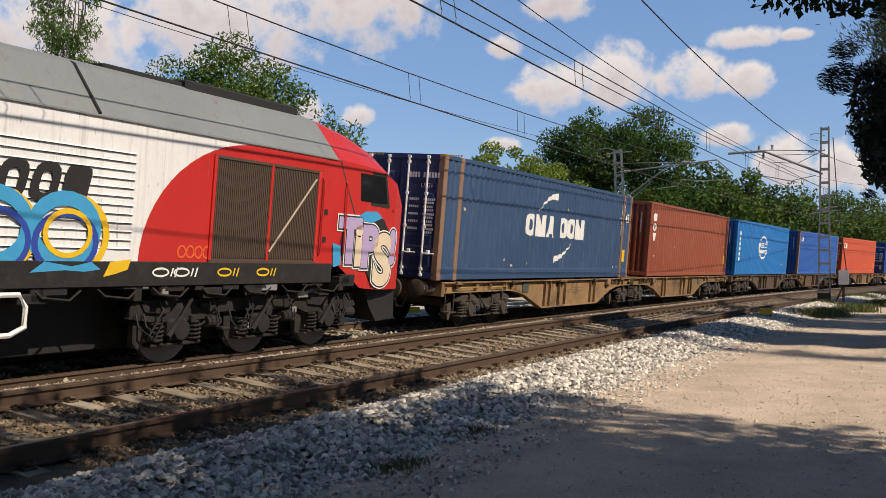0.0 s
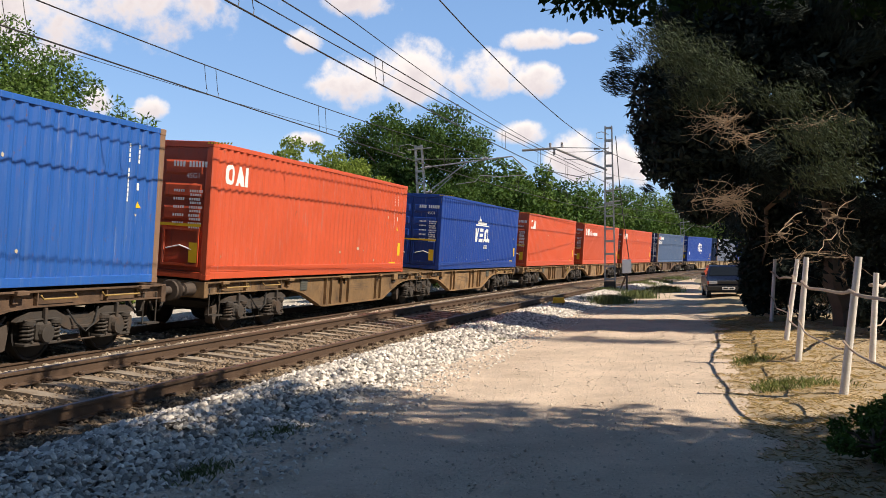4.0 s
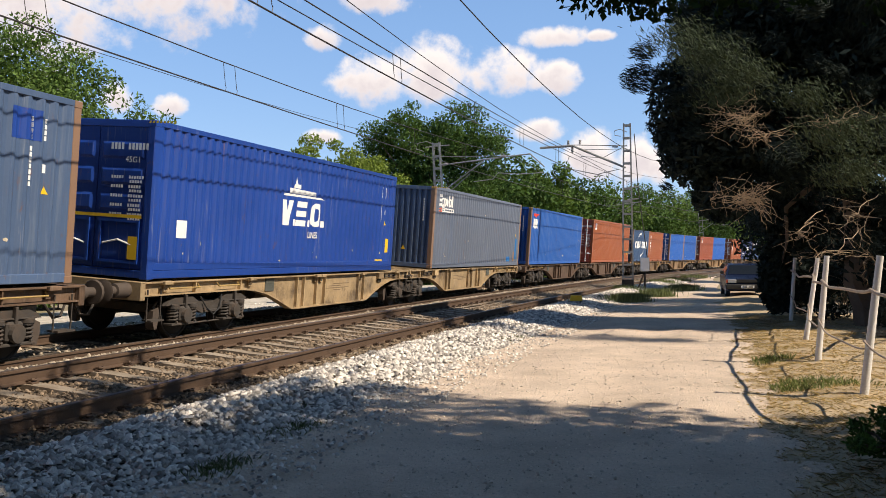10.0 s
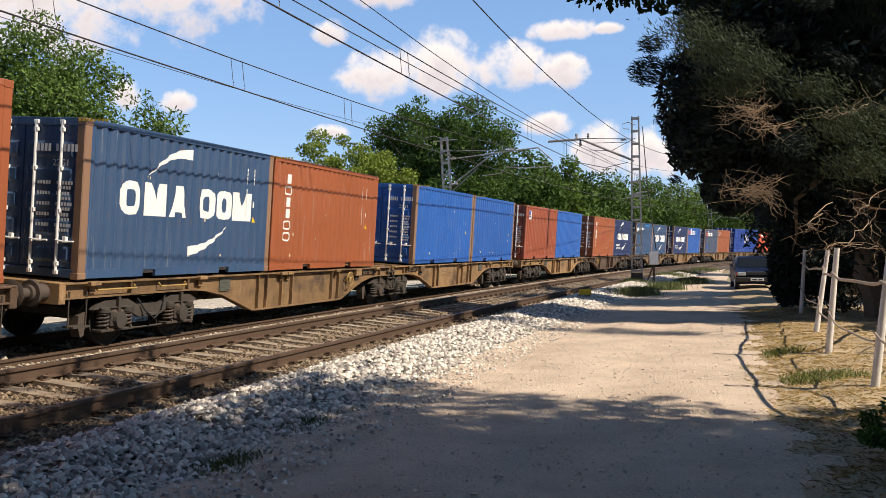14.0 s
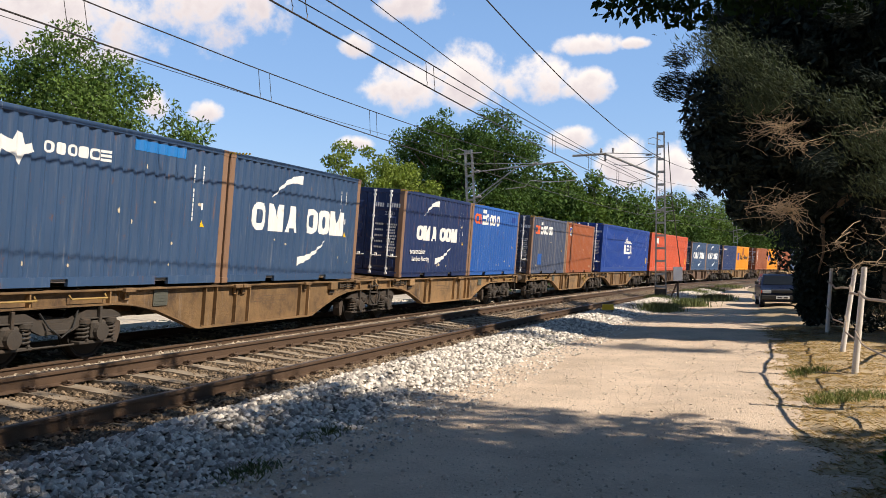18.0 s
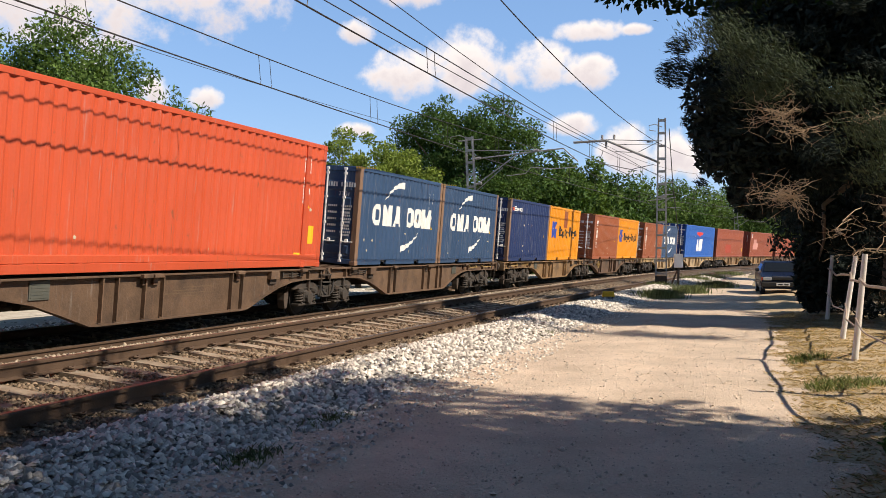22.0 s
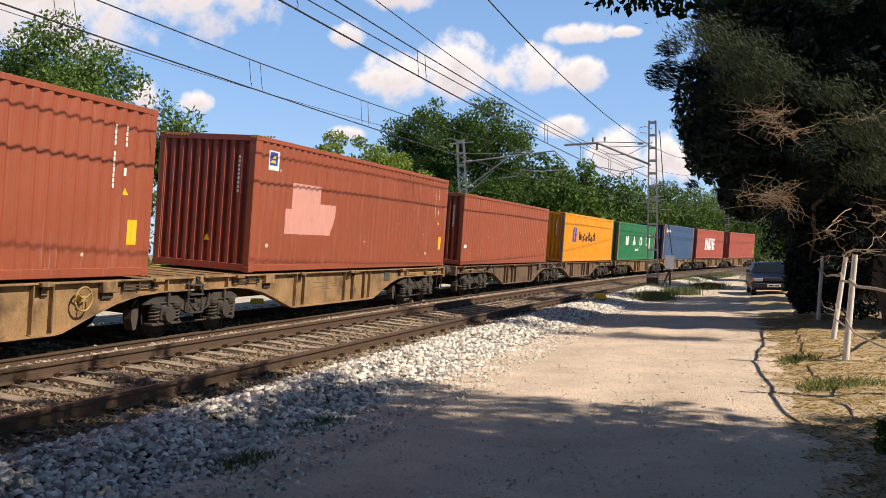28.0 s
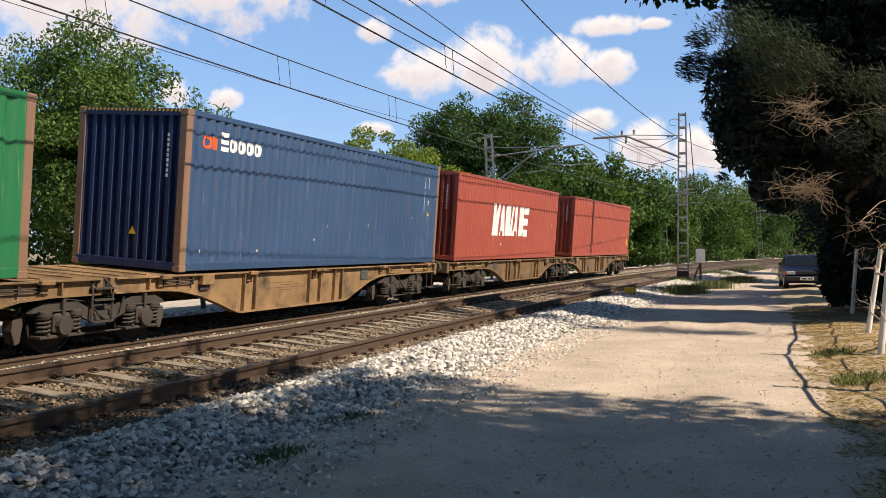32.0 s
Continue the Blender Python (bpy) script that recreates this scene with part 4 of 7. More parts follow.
plain = lambda b, L: None
caut = lambda b, L: caution(b, L)
caut_low = lambda b, L: caution(b, L, 0.55, True)
emblem_plate = lambda b, L: (side_mark("owner_plate", L, [rect(0.60, 2.22 if L > 7 else 1.93, 0.40, 0.42)], M["white"], b), side_mark("owner_emblem", L, [rect(0.64, 2.32 if L > 7 else 2.03, 0.32, 0.29)], M["blue_mark"], b, lift=0.006), [side_mark("owner_emblem", L, [rect(0.66 + k * 0.05, (2.37 if L > 7 else 2.08) + k * 0.10, 0.16, 0.06, 0.6)], M["yellow"], b, lift=0.008) for k in (0, 1)])

LOAD = [
    lambda: forty("navy", "doors", "faded navy blue", both(lambda b, L: (swept_name(b, L, 4.72, 1.20, 0.64, 0.62), side_text("45", L, 13.05, 1.95, 0.42, M["white"], b, 0.01)), caut), L=LONG, end="deep_navy", post=True),
    lambda: forty("brown", "ribs", "chalky red-brown", both(lambda b, L: side_mark("owner_code", L, upright(0.42, 2.16, 0.34, 0.38, "BOW"), M["white"], b), caut)),
    lambda: forty("cyan", "ribs", "bright azure blue", lambda b, L: (side_mark("trade_mark", L, ring(5.8, 1.55, 0.97, 0.66, 0.10), M["white"], b, "white globe ring"), side_mark("trade_name", L, plain_shapes("OO=OO", 4.82, 1.53, 0.28, 0.40, 0.10, 0.0, 0.3) + plain_shapes("=BIBBI=O", 4.86, 1.22, 0.20, 0.27, 0.12, 0.0, 0.3), M["white"], b, lift=0.006), side_mark("upright_line", L, [oval(0.58, 2.10 - i * 0.27, 0.20, 0.20, 8) for i in range(6)], M["white"], b, "small white blocks stacked downwards"))),
    lambda: forty("blue", "ribs", "faded mid-blue", lambda b, L: winged_name(b, L, 0.50, 2.19, 0.55), post=True),
    lambda: forty("red", "boxed", "vermilion red", both(lambda b, L: barred_name(b, L, 0.6, 2.05, 0.7), caut_low)),
    lambda: forty("royal", "boxed", "royal blue", both(lambda b, L: ship_name(b, L, 4.62, 1.17), caut_low)),
    lambda: forty("red", "boxed", "vermilion red", both(lambda b, L: barred_name(b, L, 0.55, 2.06, 0.75), caut_low)),
    lambda: forty("red", "boxed", "vermilion red", both(lambda b, L: barred_name(b, L, 0.6, 2.05, 0.75), lambda b, L: side_mark("trade_name", L, plain_shapes("Ooobobb", 2.05, 2.05, 0.34, 0.31, 0.12, 0.0, 0.3), M["white"], b), caut_low)),
    lambda: forty("red", "boxed", "vermilion red", both(lambda b, L: barred_name(b, L, 0.6, 2.05, 0.75), caut_low)),
    lambda: forty("slate", "doors", "slate blue-grey", lambda b, L: (lozenge_name(b, L, 0.42, 2.28, 0.27, 1.05), side_mark("trade_name", L, plain_shapes("=oooIoII", 0.42, 1.82, 0.38, 0.22, 0.08, 0.0, 0.3), M["white"], b), side_mark("repair_patch", L, [rect(10.75, 2.16, 0.6, 0.46)], C["royal"], b)), end="deep_navy", post=True),
    lambda: forty("royal", "boxed", "royal blue", both(lambda b, L: (ship_name(b, L, 4.9, 1.17), side_mark("plate", L, [rect(0.85, 0.78, 0.36, 0.34)], M["white"], b)), caut_low)),
    lambda: forty("grey", "ribs", "weathered grey and blue", lambda b, L: (side_mark("trade_name", L, plain_shapes("=oooIoII", 0.62, 2.24, 0.42, 0.235, 0.08, 0.0, 0.3), M["white"], b), lozenge_name(b, L, 0.62, 2.04, 0.16, 1.6), [side_mark("repair_patch", L, [q], C["cyan"], b) for q in (rect(11.5, 0.3, 0.3, 0.95), rect(10.1, 0.2, 0.5, 0.22))], [side_mark("rust_patch", L, [q], M["post"], b) for q in (rect(9.7, 0.25, 0.1, 0.55), rect(11.2, 0.2, 0.12, 0.45), rect(8.3, 0.2, 0.16, 0.3))]), end="slate", post=True),
    lambda: forty("blue", "ribs", "mid-blue", lambda b, L: winged_name(b, L, 0.45, 1.86, 0.9), post=True),
    lambda: forty("tan", "doors", "orange-brown", both(emblem_plate, caut), end="maroon"),
    lambda: twins(("navy", "doors", "weathered navy blue", swept_name, True), ("tan", "doors", "orange-brown", upright_name, False)),
    lambda: twins(("blue", "doors", "scuffed mid-blue", plain, True), ("blue", "doors", "scuffed mid-blue", plain, True)),
    lambda: twins(("brown", "doors", "red-brown", emblem_plate, False), ("blue", "doors", "mid-blue", plain, False)),
    lambda: twins(("tan", "doors", "orange-brown", lambda b, L: (upright_name(b, L), side_mark("paint_patch", L, [rect(2.6, 1.05, 0.62, 0.72)], C["maroon"], b)), False), ("deep_navy", "doors", "deep navy blue", eco20, False)),
    lambda: twins(("navy", "doors", "faded navy blue", lambda b, L: (side_mark("trade_name", L, plain_shapes("OBOBO=", 1.32, 2.0, 0.18, 0.245, 0.1, 0.0, 0.3), M["white"], b), side_mark("trade_mark", L, [[(0.35, 1.86), (0.52, 1.80), (0.60, 1.96), (0.80, 1.88), (0.92, 1.76), (0.98, 1.92), (1.18, 1.98), (1.10, 2.10), (0.98, 2.06), (0.94, 2.22), (0.82, 2.24), (0.74, 2.10), (0.55, 2.16), (0.40, 2.10)]], M["white"], b, "white prancing emblem shape"), side_mark("paint_patch", L, [rect(3.3, 2.28, 1.4, 0.18)], C["cyan"], b)), True), ("navy", "doors", "faded navy blue", swept_name, True)),
    lambda: twins(("deep_navy", "doors", "deep navy blue", eco20, True), ("blue", "doors", "mid-blue", lambda b, L: (lozenge_name(b, L, 0.40, 1.89, 0.44, 0.98), side_mark("paint_patch", L, [rect(5.0, 2.12, 0.6, 0.22)], C["royal"], b)), True)),
    lambda: twins(("dark", "doors", "streaked slate-grey", lambda b, L: (lozenge_name(b, L, 0.50, 1.81, 0.44, 1.0), side_mark("paint_patch", L, [rect(1.2, 0.42, 0.6, 0.5)], C["blue"], b)), True), ("tan", "doors", "orange-brown", emblem_plate, True)),
    lambda: forty("royal", "doors", "royal blue", both(lambda b, L: ship_name(b, L, 5.82, 1.16), caut_low), L=LONG),
    lambda: forty("red", "doors", "vermilion red", both(lambda b, L: barred_name(b, L, 1.42, 2.07, 0.72), caut_low), L=LONG),
    lambda: twins(("navy", "doors", "faded navy blue", swept_name, True), ("navy", "doors", "faded navy blue", swept_name, True)),
    lambda: twins(("deep_navy", "doors", "deep navy blue", lambda b, L: lozenge_name(b, L, 0.30, 2.10, 0.15, 1.5), True), ("orange", "doors", "orange-yellow", lambda b, L: (arrow_name(b, L, 0.50), side_mark("primer_patch", L, [rect(2.88, 1.62, 0.6, 0.82)], C["tan"], b)), False)),
    lambda: twins(("tan", "doors", "orange-brown", upright_name, False), ("orange", "doors", "orange-yellow", lambda b, L: arrow_name(b, L, 0.42), False)),
    lambda: twins(("tan", "doors", "orange-brown", upright_name, False), ("navy", "doors", "slate navy blue", lambda b, L: (swept_name(b, L, 0.78), side_mark("primer_patch", L, [rect(1.75, 0.28, 0.95, 0.54)], C["slate"], b)), True)),
    lambda: forty("blue", "doors", "mid-blue", lambda b, L: winged_name(b, L, 4.4, 0.56, 2.1), end="royal"),
    lambda: forty("brown", "ribs", "red-brown", both(lambda b, L: side_mark("paint_patch", L, [rect(3.9, 0.45, 2.6, 0.85)], M["red_patch"], b), caut)),
    lambda: forty("brown", "ribs", "chalky red-brown", both(lambda b, L: side_mark("faded_patch", L, [[(1.45, 0.85), (3.70, 0.85), (3.95, 1.60), (3.06, 1.60), (3.06, 2.02), (1.72, 2.02), (1.72, 1.42), (1.45, 1.42)]], M["pink_patch"], b), emblem_plate, caut), end="maroon"),
    lambda: forty("brown", "ribs", "dull red-brown", lambda b, L: side_mark("plate", L, [rect(0.35, 0.62, 0.2, 0.12)], M["white"], b), H=STD, end="brown"),
    lambda: forty("orange", "ribs", "orange-yellow", lambda b, L: arrow_name(b, L, 2.02), H=STD, post=True),
    lambda: forty("green", "ribs", "mid-green", lambda b, L: side_mark("trade_name", L, [q for i in range(4) for q in plain_shapes("VTOO"[i], (2.35, 4.5, 6.72, 8.78)[i], 1.06, 0.62, (0.74, 0.92, 0.86, 0.92)[i], 0.12, 0.0, 0.26)] + [rect(10.1, 0.70, 0.32, 1.2)] + plain_shapes("bbb.oo.bI", 5.4, 0.66, 0.2, 0.145, 0.08), M["white"], b), H=STD, post=True),
    lambda: forty("navy", "ribs", "chalky slate blue", lambda b, L: lozenge_name(b, L, 0.48, 2.25, 0.28, 1.02), end="deep_navy", post=True, stripes=True),
    lambda: forty("maroon", "ribs", "maroon red", lambda b, L: side_mark("trade_name", L, plain_shapes("VTBITB=", 3.5, 0.88, 1.16, 0.66, 0.1, 0.1), M["white"], b)),
    lambda: forty("maroon", "ribs", "maroon red", caut),
]

# ---------- articulated flat wagons: two halves that share the bogie at their joint ----------
SILL = [(-7.22, 0.90), (-6.2, 0.90), (-5.6, 0.865), (-5.0, 0.755), (-4.4, 0.575), (-3.78, 0.365), (-3.6, 0.345), (0.72, 0.345), (0.9, 0.36), (1.55, 0.58), (2.1, 0.755), (2.7, 0.865), (3.2, 0.90), (6.72, 0.90)]


def wagon_parts(d):
    """The parts of one half; d is 1 where the joint lies at its end of low y, else -1. (name, mesh, label)"""
    out = []
    low = [(p * d, q) for p, q in SILL]
    ends = (-7.22 * d, 6.72 * d)

    def bar(sh, x0, x1, y0, y1, z0, z1, c=0.0):
        a, b = sorted((y0 * d, y1 * d))
        return sh.box(min(x0, x1), max(x0, x1), a, b, z0, z1, c)

    for sg in (1, -1):
        sh = Shape()
        sh.prism(low + [(ends[1], 1.13), (ends[0], 1.13)], sg * 1.085, sg * 1.105, "x")
        bar(sh, sg * 1.0, sg * 1.2, -7.22, 6.72, 1.105, 1.14, 0.006)
        for (p, z), (q, w) in zip(low, low[1:]):
            a, b = sorted((sg * 1.0, sg * 1.19))
            sh.add([(a, p, z), (b, p, z), (b, q, w), (a, q, w), (a, p, z - 0.025), (b, p, z - 0.025), (b, q, w - 0.025), (a, q, w - 0.025)], [(0, 1, 2, 3), (4, 7, 6, 5), (0, 4, 5, 1), (1, 5, 6, 2), (2, 6, 7, 3), (3, 7, 4, 0)])
        out.append(("side_sill", sh.mesh("side_sill", M["frame"]), "ochre fish-bellied side sill"))
        if sg < 0:
            continue
        for y, z0 in ((-3.55, 0.36), (-3.15, 0.37), (-0.95, 0.37), (-0.45, 0.37), (0.25, 0.37), (0.62, 0.37), (3.3, 0.90), (5.0, 0.90), (-6.4, 0.90)):
            out.append(("stiffener", bar(Shape(), sg * 1.10, sg * 1.185, y - 0.014, y + 0.014, z0, 1.11).mesh("stiffener", M["frame"]), ""))
        out.append(("bracket_box", bar(Shape(), sg * 1.10, sg * 1.215, -4.98, -4.62, 0.93, 1.12, 0.01).mesh("bracket_box", M["frame"]), ""))
        out.append(("bracket_foot", bar(Shape(), sg * 1.10, sg * 1.15, -4.95, -4.68, 0.83, 0.915, 0.005).mesh("bracket_foot", M["grime"]), ""))
        for y in (-6.05, -3.35, -0.7, -0.4, 2.9, 6.0):
            sh = bar(Shape(), sg * 1.09, sg * 1.27, y - 0.13, y + 0.13, 1.075, 1.15, 0.012)
            bar(sh, sg * 1.12, sg * 1.16, y - 0.10, y + 0.02, 0.94, 1.08, 0.008)
            out.append(("folding_spigot", sh.mesh("folding_spigot", M["frame"]), "folding container spigot"))
        sh = bar(Shape(), sg * 1.106, sg * 1.128, 1.72, 2.12, 0.80, 1.09, 0.004)
        for k in range(5):
            bar(sh, sg * 1.127, sg * 1.133, 1.75, 2.09, 0.83 + k * 0.05, 0.85 + k * 0.05)
        out.append(("data_board", sh.mesh("data_board", M["board"]), "grey data board"))
        # comb of tie bars let into the sill near the joint
        sh = Shape()
        x = sg * 1.15
        for z in (0.98, 1.03):
            sh.tube([(x, -6.0 * d, z), (x, -5.2 * d, z)], 0.013, 5)
        for y in (-6.0, -5.6, -5.2):
            bar(sh, sg * 1.10, sg * 1.17, y - 0.02, y + 0.02, 0.95, 1.07)
        out.append(("tie_bar", sh.mesh("tie_bar", M["grime"]), ""))
        for y0, y1 in ((3.4, 4.2), (4.9, 5.9)):
            sh = Shape().tube([(x, y0 * d, 1.06), (x * 1.05, y0 * d, 1.0), (x * 1.05, y1 * d, 1.0), (x, y1 * d, 1.06)], 0.016, 6)
            out.append(("grab_rail", sh.mesh("grab_rail", M["yellow_rust"]), "yellow shunter's grab rail"))
        for k in range(4):
            out.append(("stencil", bar(Shape(), sg * 1.105, sg * 1.1065, -2.6 + 0.5 * (k % 2), -1.6 + 0.3 * (k % 3), 0.86 - k * 0.055, 0.875 - k * 0.055).mesh("stencil", M["stencil"]), "faded stencil bars"))
    sh = Shape().box(-0.3, 0.3, min(ends), max(ends), 0.72, 1.10, 0.01)
    for y in (-3.9, -2.2, -0.6, 1.0, 2.6):
        bar(sh, -1.08, 1.08, y - 0.07, y + 0.07, 0.85, 1.10, 0.008)
    out.append(("centre_beam", sh.mesh("centre_beam", M["grime"]), ""))
    for a, b in ((-7.2, -3.9), (2.6, 6.7)):
        out.append(("end_deck", bar(Shape(), -1.0, 1.0, a, b, 1.112, 1.132, 0.004).mesh("end_deck", M["frame"]), "rusty end deck plate"))
        for k in range(5):
            y = a + (b - a) * (k + 0.5) / 5
            out.append(("deck_rib", bar(Shape(), -0.98, 0.98, y - 0.05, y + 0.05, 1.132, 1.152, 0.004).mesh("deck_rib", M["frame"]), ""))
    out.append(("headstock", bar(Shape(), -1.2, 1.2, 6.62, 6.76, 0.80, 1.145, 0.012).mesh("headstock", M["frame"]), ""))
    out.append(("joint_beam", bar(Shape(), -1.15, 1.15, -7.3, -7.18, 0.86, 1.14, 0.012).mesh("joint_beam", M["frame"]), ""))
    y = 6.76 * d
    for x in (0.875, -0.875):
        sh = Shape().disc([(y, 0.14), (y + d * 0.34, 0.13), (y + d * 0.35, 0.085), (y + d * 0.58, 0.085), (y + d * 0.585, 0.20), (y + d * 0.62, 0.22), (y + d * 0.64, 0.18)], (x, 0, 0.98), "y", 14)
        out.append(("buffer", sh.mesh("buffer", M["brake"], True), "round steel buffer"))
    sh = Shape().box(-0.06, 0.06, min(y, y + d * 0.5), max(y, y + d * 0.5), 0.9, 1.02, 0.02).tube([(0, y + d * 0.42, 0.95), (0.05, y + d * 0.6, 0.8), (0, y + d * 0.62, 0.92)], 0.03)
    sh.tube([(0.3, y + d * 0.02, 0.85), (0.34, y + d * 0.3, 0.5), (0.32, y + d * 0.5, 0.52), (0.3, y + d * 0.66, 0.8)], 0.025)
    out.append(("coupling", sh.mesh("coupling", M["grime"]), "hook coupling and brake hose"))
    for sg in (1, -1):
        x, yb = sg * 1.16, 6.3 * d
        sh = Shape().tube([(x, yb - 0.2, 1.0), (x, yb - 0.2, 0.42), (x, yb + 0.2, 0.42), (x, yb + 0.2, 1.0)], 0.018)
        sh.box(x - 0.1, x + 0.1, yb - 0.2, yb + 0.2, 0.41, 0.44)
        out.append(("step", sh.mesh("step", M["grime"]), "steel foot step"))
        if d > 0:
            sh, yj = Shape(), -7.52
            for q in (-0.22, 0.22):
                sh.tube([(sg * 1.1, yj + q * 0.6, 1.12), (sg * 1.2, yj + q, 0.98), (sg * 1.2, yj + q, 0.46)], 0.02, 6)
            for z in (0.46, 0.80, 0.98):
                sh.box(sg * 1.2 - 0.07, sg * 1.2 + 0.05, yj - 0.22, yj + 0.22, z - 0.012, z + 0.012)
            out.append(("joint_step", sh.mesh("joint_step", M["grime"]), "hanging steel step at the joint"))
            out.append(("joint_cover", Shape().prism([(-7.9, 0.93), (-7.75, 1.12), (-7.36, 1.12), (-7.24, 0.93), (-7.4, 0.86), (-7.75, 0.86)], sg * 0.98, sg * 1.1, "x").mesh("joint_cover", M["grime"]), ""))
    sh = Shape().disc([(-0.4, 0.15), (0.4, 0.15)], (0.55, -1.4, 0.72), "y", 12).tube([(0.5, -3, 0.62), (0.5, 3, 0.62)], 0.03).tube([(-0.5, -3.4, 0.66), (-0.5, 3.4, 0.66)], 0.03)
    out.append(("brake_gear", sh.mesh("brake_gear", M["grime"]), ""))
    return out


M["board"] = material("grey_green_board", (0.085, 0.09, 0.075), 0.7, vary=0.2, scale=4, bump=0.1)
M["stencil"] = material("faded_stencil_paint", (0.13, 0.085, 0.05), 0.8, vary=0.3, scale=9, bump=0.0)


def bogie_meshes():
    d = {}
    sh = Shape().box(-0.95, 0.95, -0.16, 0.16, 0.48, 0.72, 0.03)
    for sg in (1, -1):
        sh.box(sg * 0.95 - 0.06, sg * 0.95 + 0.06, -1.35, 1.35, 0.60, 0.70, 0.015)
    sh.box(-0.9, 0.9, -1.42, -1.34, 0.5, 0.66, 0.01).box(-0.9, 0.9, 1.34, 1.42, 0.5, 0.66, 0.01)
    d["bolster"] = sh.mesh("bolster", M["grime"])
    # outer frame: wings over the axle boxes, dipping to the middle
    o = [(-1.48, 0.66), (-1.40, 0.73), (-1.22, 0.80), (-0.62, 0.81), (-0.42, 0.72), (-0.2, 0.62), (0.2, 0.62), (0.42, 0.72), (0.62, 0.81), (1.22, 0.80), (1.40, 0.73), (1.48, 0.66), (1.25, 0.67), (0.66, 0.68), (0.46, 0.54), (0.26, 0.46), (-0.26, 0.46), (-0.46, 0.54), (-0.66, 0.68), (-1.25, 0.67)]
    d["side_frame"] = Shape().prism(o, -0.05, 0.05, "x").box(-0.08, 0.09, -1.34, -0.5, 0.665, 0.69, 0.006).box(-0.08, 0.09, 0.5, 1.34, 0.665, 0.69, 0.006).box(-0.03, 0.10, -0.22, 0.22, 0.47, 0.53, 0.01).mesh("side_frame", M["grime"])
    wheel = [(-0.07, 0.08), (-0.07, 0.36), (-0.05, 0.40), (-0.07, 0.42), (-0.07, 0.455), (0.055, 0.462), (0.06, 0.49), (0.085, 0.48), (0.085, 0.41), (0.03, 0.36), (0.03, 0.12), (0.08, 0.1), (0.08, 0.08)]
    sh = Shape().disc([(-a, r) for a, r in wheel[::-1]], (0.872, 0, 0.46), "x", 24).disc(wheel, (-0.872, 0, 0.46), "x", 24).disc([(-1.12, 0.07), (1.12, 0.07)], (0, 0, 0.46), "x", 10)
    d["wheelset"] = sh.mesh("wheelset", M["wheel"], True)
    sh = Shape().box(-0.1, 0.11, -0.17, 0.17, 0.33, 0.64, 0.04).disc([(0.11, 0.15), (0.17, 0.14), (0.175, 0.08)], (0, 0, 0.46), "x", 14).box(-0.1, 0.1, -0.42, 0.42, 0.27, 0.32, 0.01).box(0.05, 0.12, -0.03, 0.03, 0.60, 0.86, 0.01)
    d["axle_box"] = sh.mesh("axle_box", M["grime"])
    sh = Shape().tube([(0.095 * math.cos(k * math.tau / 9), 0.095 * math.sin(k * math.tau / 9), 0.33 + k * 0.0070) for k in range(46)], 0.022, 5)
    d["spring"] = sh.mesh("spring", M["grime"])
    d["spring_cap"] = Shape().disc([(0.60, 0.125), (0.66, 0.13), (0.675, 0.09)], (0, 0, 0), "z", 12).mesh("spring_cap", M["grime"], True)
    d["brake_shoe"] = Shape().prism([(-0.09, 0.56), (0.06, 0.62), (0.10, 0.5), (0.05, 0.22), (-0.03, 0.2), (-0.1, 0.4)], -0.09, 0.09, "x").tube([(0, 0, 0.6), (0, 0.12, 0.72)], 0.025).mesh("brake_shoe", M["brake"])
    d["brake_rod"] = Shape().tube([(0, -1.1, 0.30), (0, -0.5, 0.27), (0, 0.5, 0.27), (0, 1.1, 0.30)], 0.018, 5).mesh("brake_rod", M["grime"])
    d["hose"] = Shape().tube([(0.05, -0.35, 0.80), (0.11, -0.2, 0.58), (0.12, 0.05, 0.42), (0.10, 0.3, 0.55), (0.04, 0.45, 0.82)], 0.016, 5).mesh("hose", M["rubber"])
    return d


M["brake"] = material("brake_block_iron", (0.072, 0.054, 0.042), 0.8, vary=0.3, scale=7, bump=0.2)
BOGIE = bogie_meshes()


def add_bogie(parent, y):
    b = part("bogie", BOGIE["bolster"], parent, pose(0, y, 0), "two-axle bogie grey with brake dust")
    for x in (1.08, -1.08):
        turn = 0 if x > 0 else 180
        part("side_frame", BOGIE["side_frame"], b, pose(x, 0, 0, 0, 0, turn))
        part("brake_rod", BOGIE["brake_rod"], b, pose(x * 0.98, 0, 0))
        part("hose", BOGIE["hose"], b, pose(x, 0, 0, 0, 0, turn))
        for a in (-0.9, 0.9):
            part("axle_box", BOGIE["axle_box"], b, pose(x, a, 0, 0, 0, turn))
            for k in (-0.30, 0.30):
                part("spring", BOGIE["spring"], b, pose(x + math.copysign(0.01, x), a + k, 0))
                part("spring_cap", BOGIE["spring_cap"], b, pose(x + math.copysign(0.01, x), a + k, 0))
        for a in (-1.55, 1.55):
            part("brake_shoe", BOGIE["brake_shoe"], b, pose(0.88 if x > 0 else -0.88, a, 0, 0, 0, 0 if a < 0 else 180))
    for a in (-0.9, 0.9):
        part("wheelset", BOGIE["wheelset"], b, pose(0, a, 0))


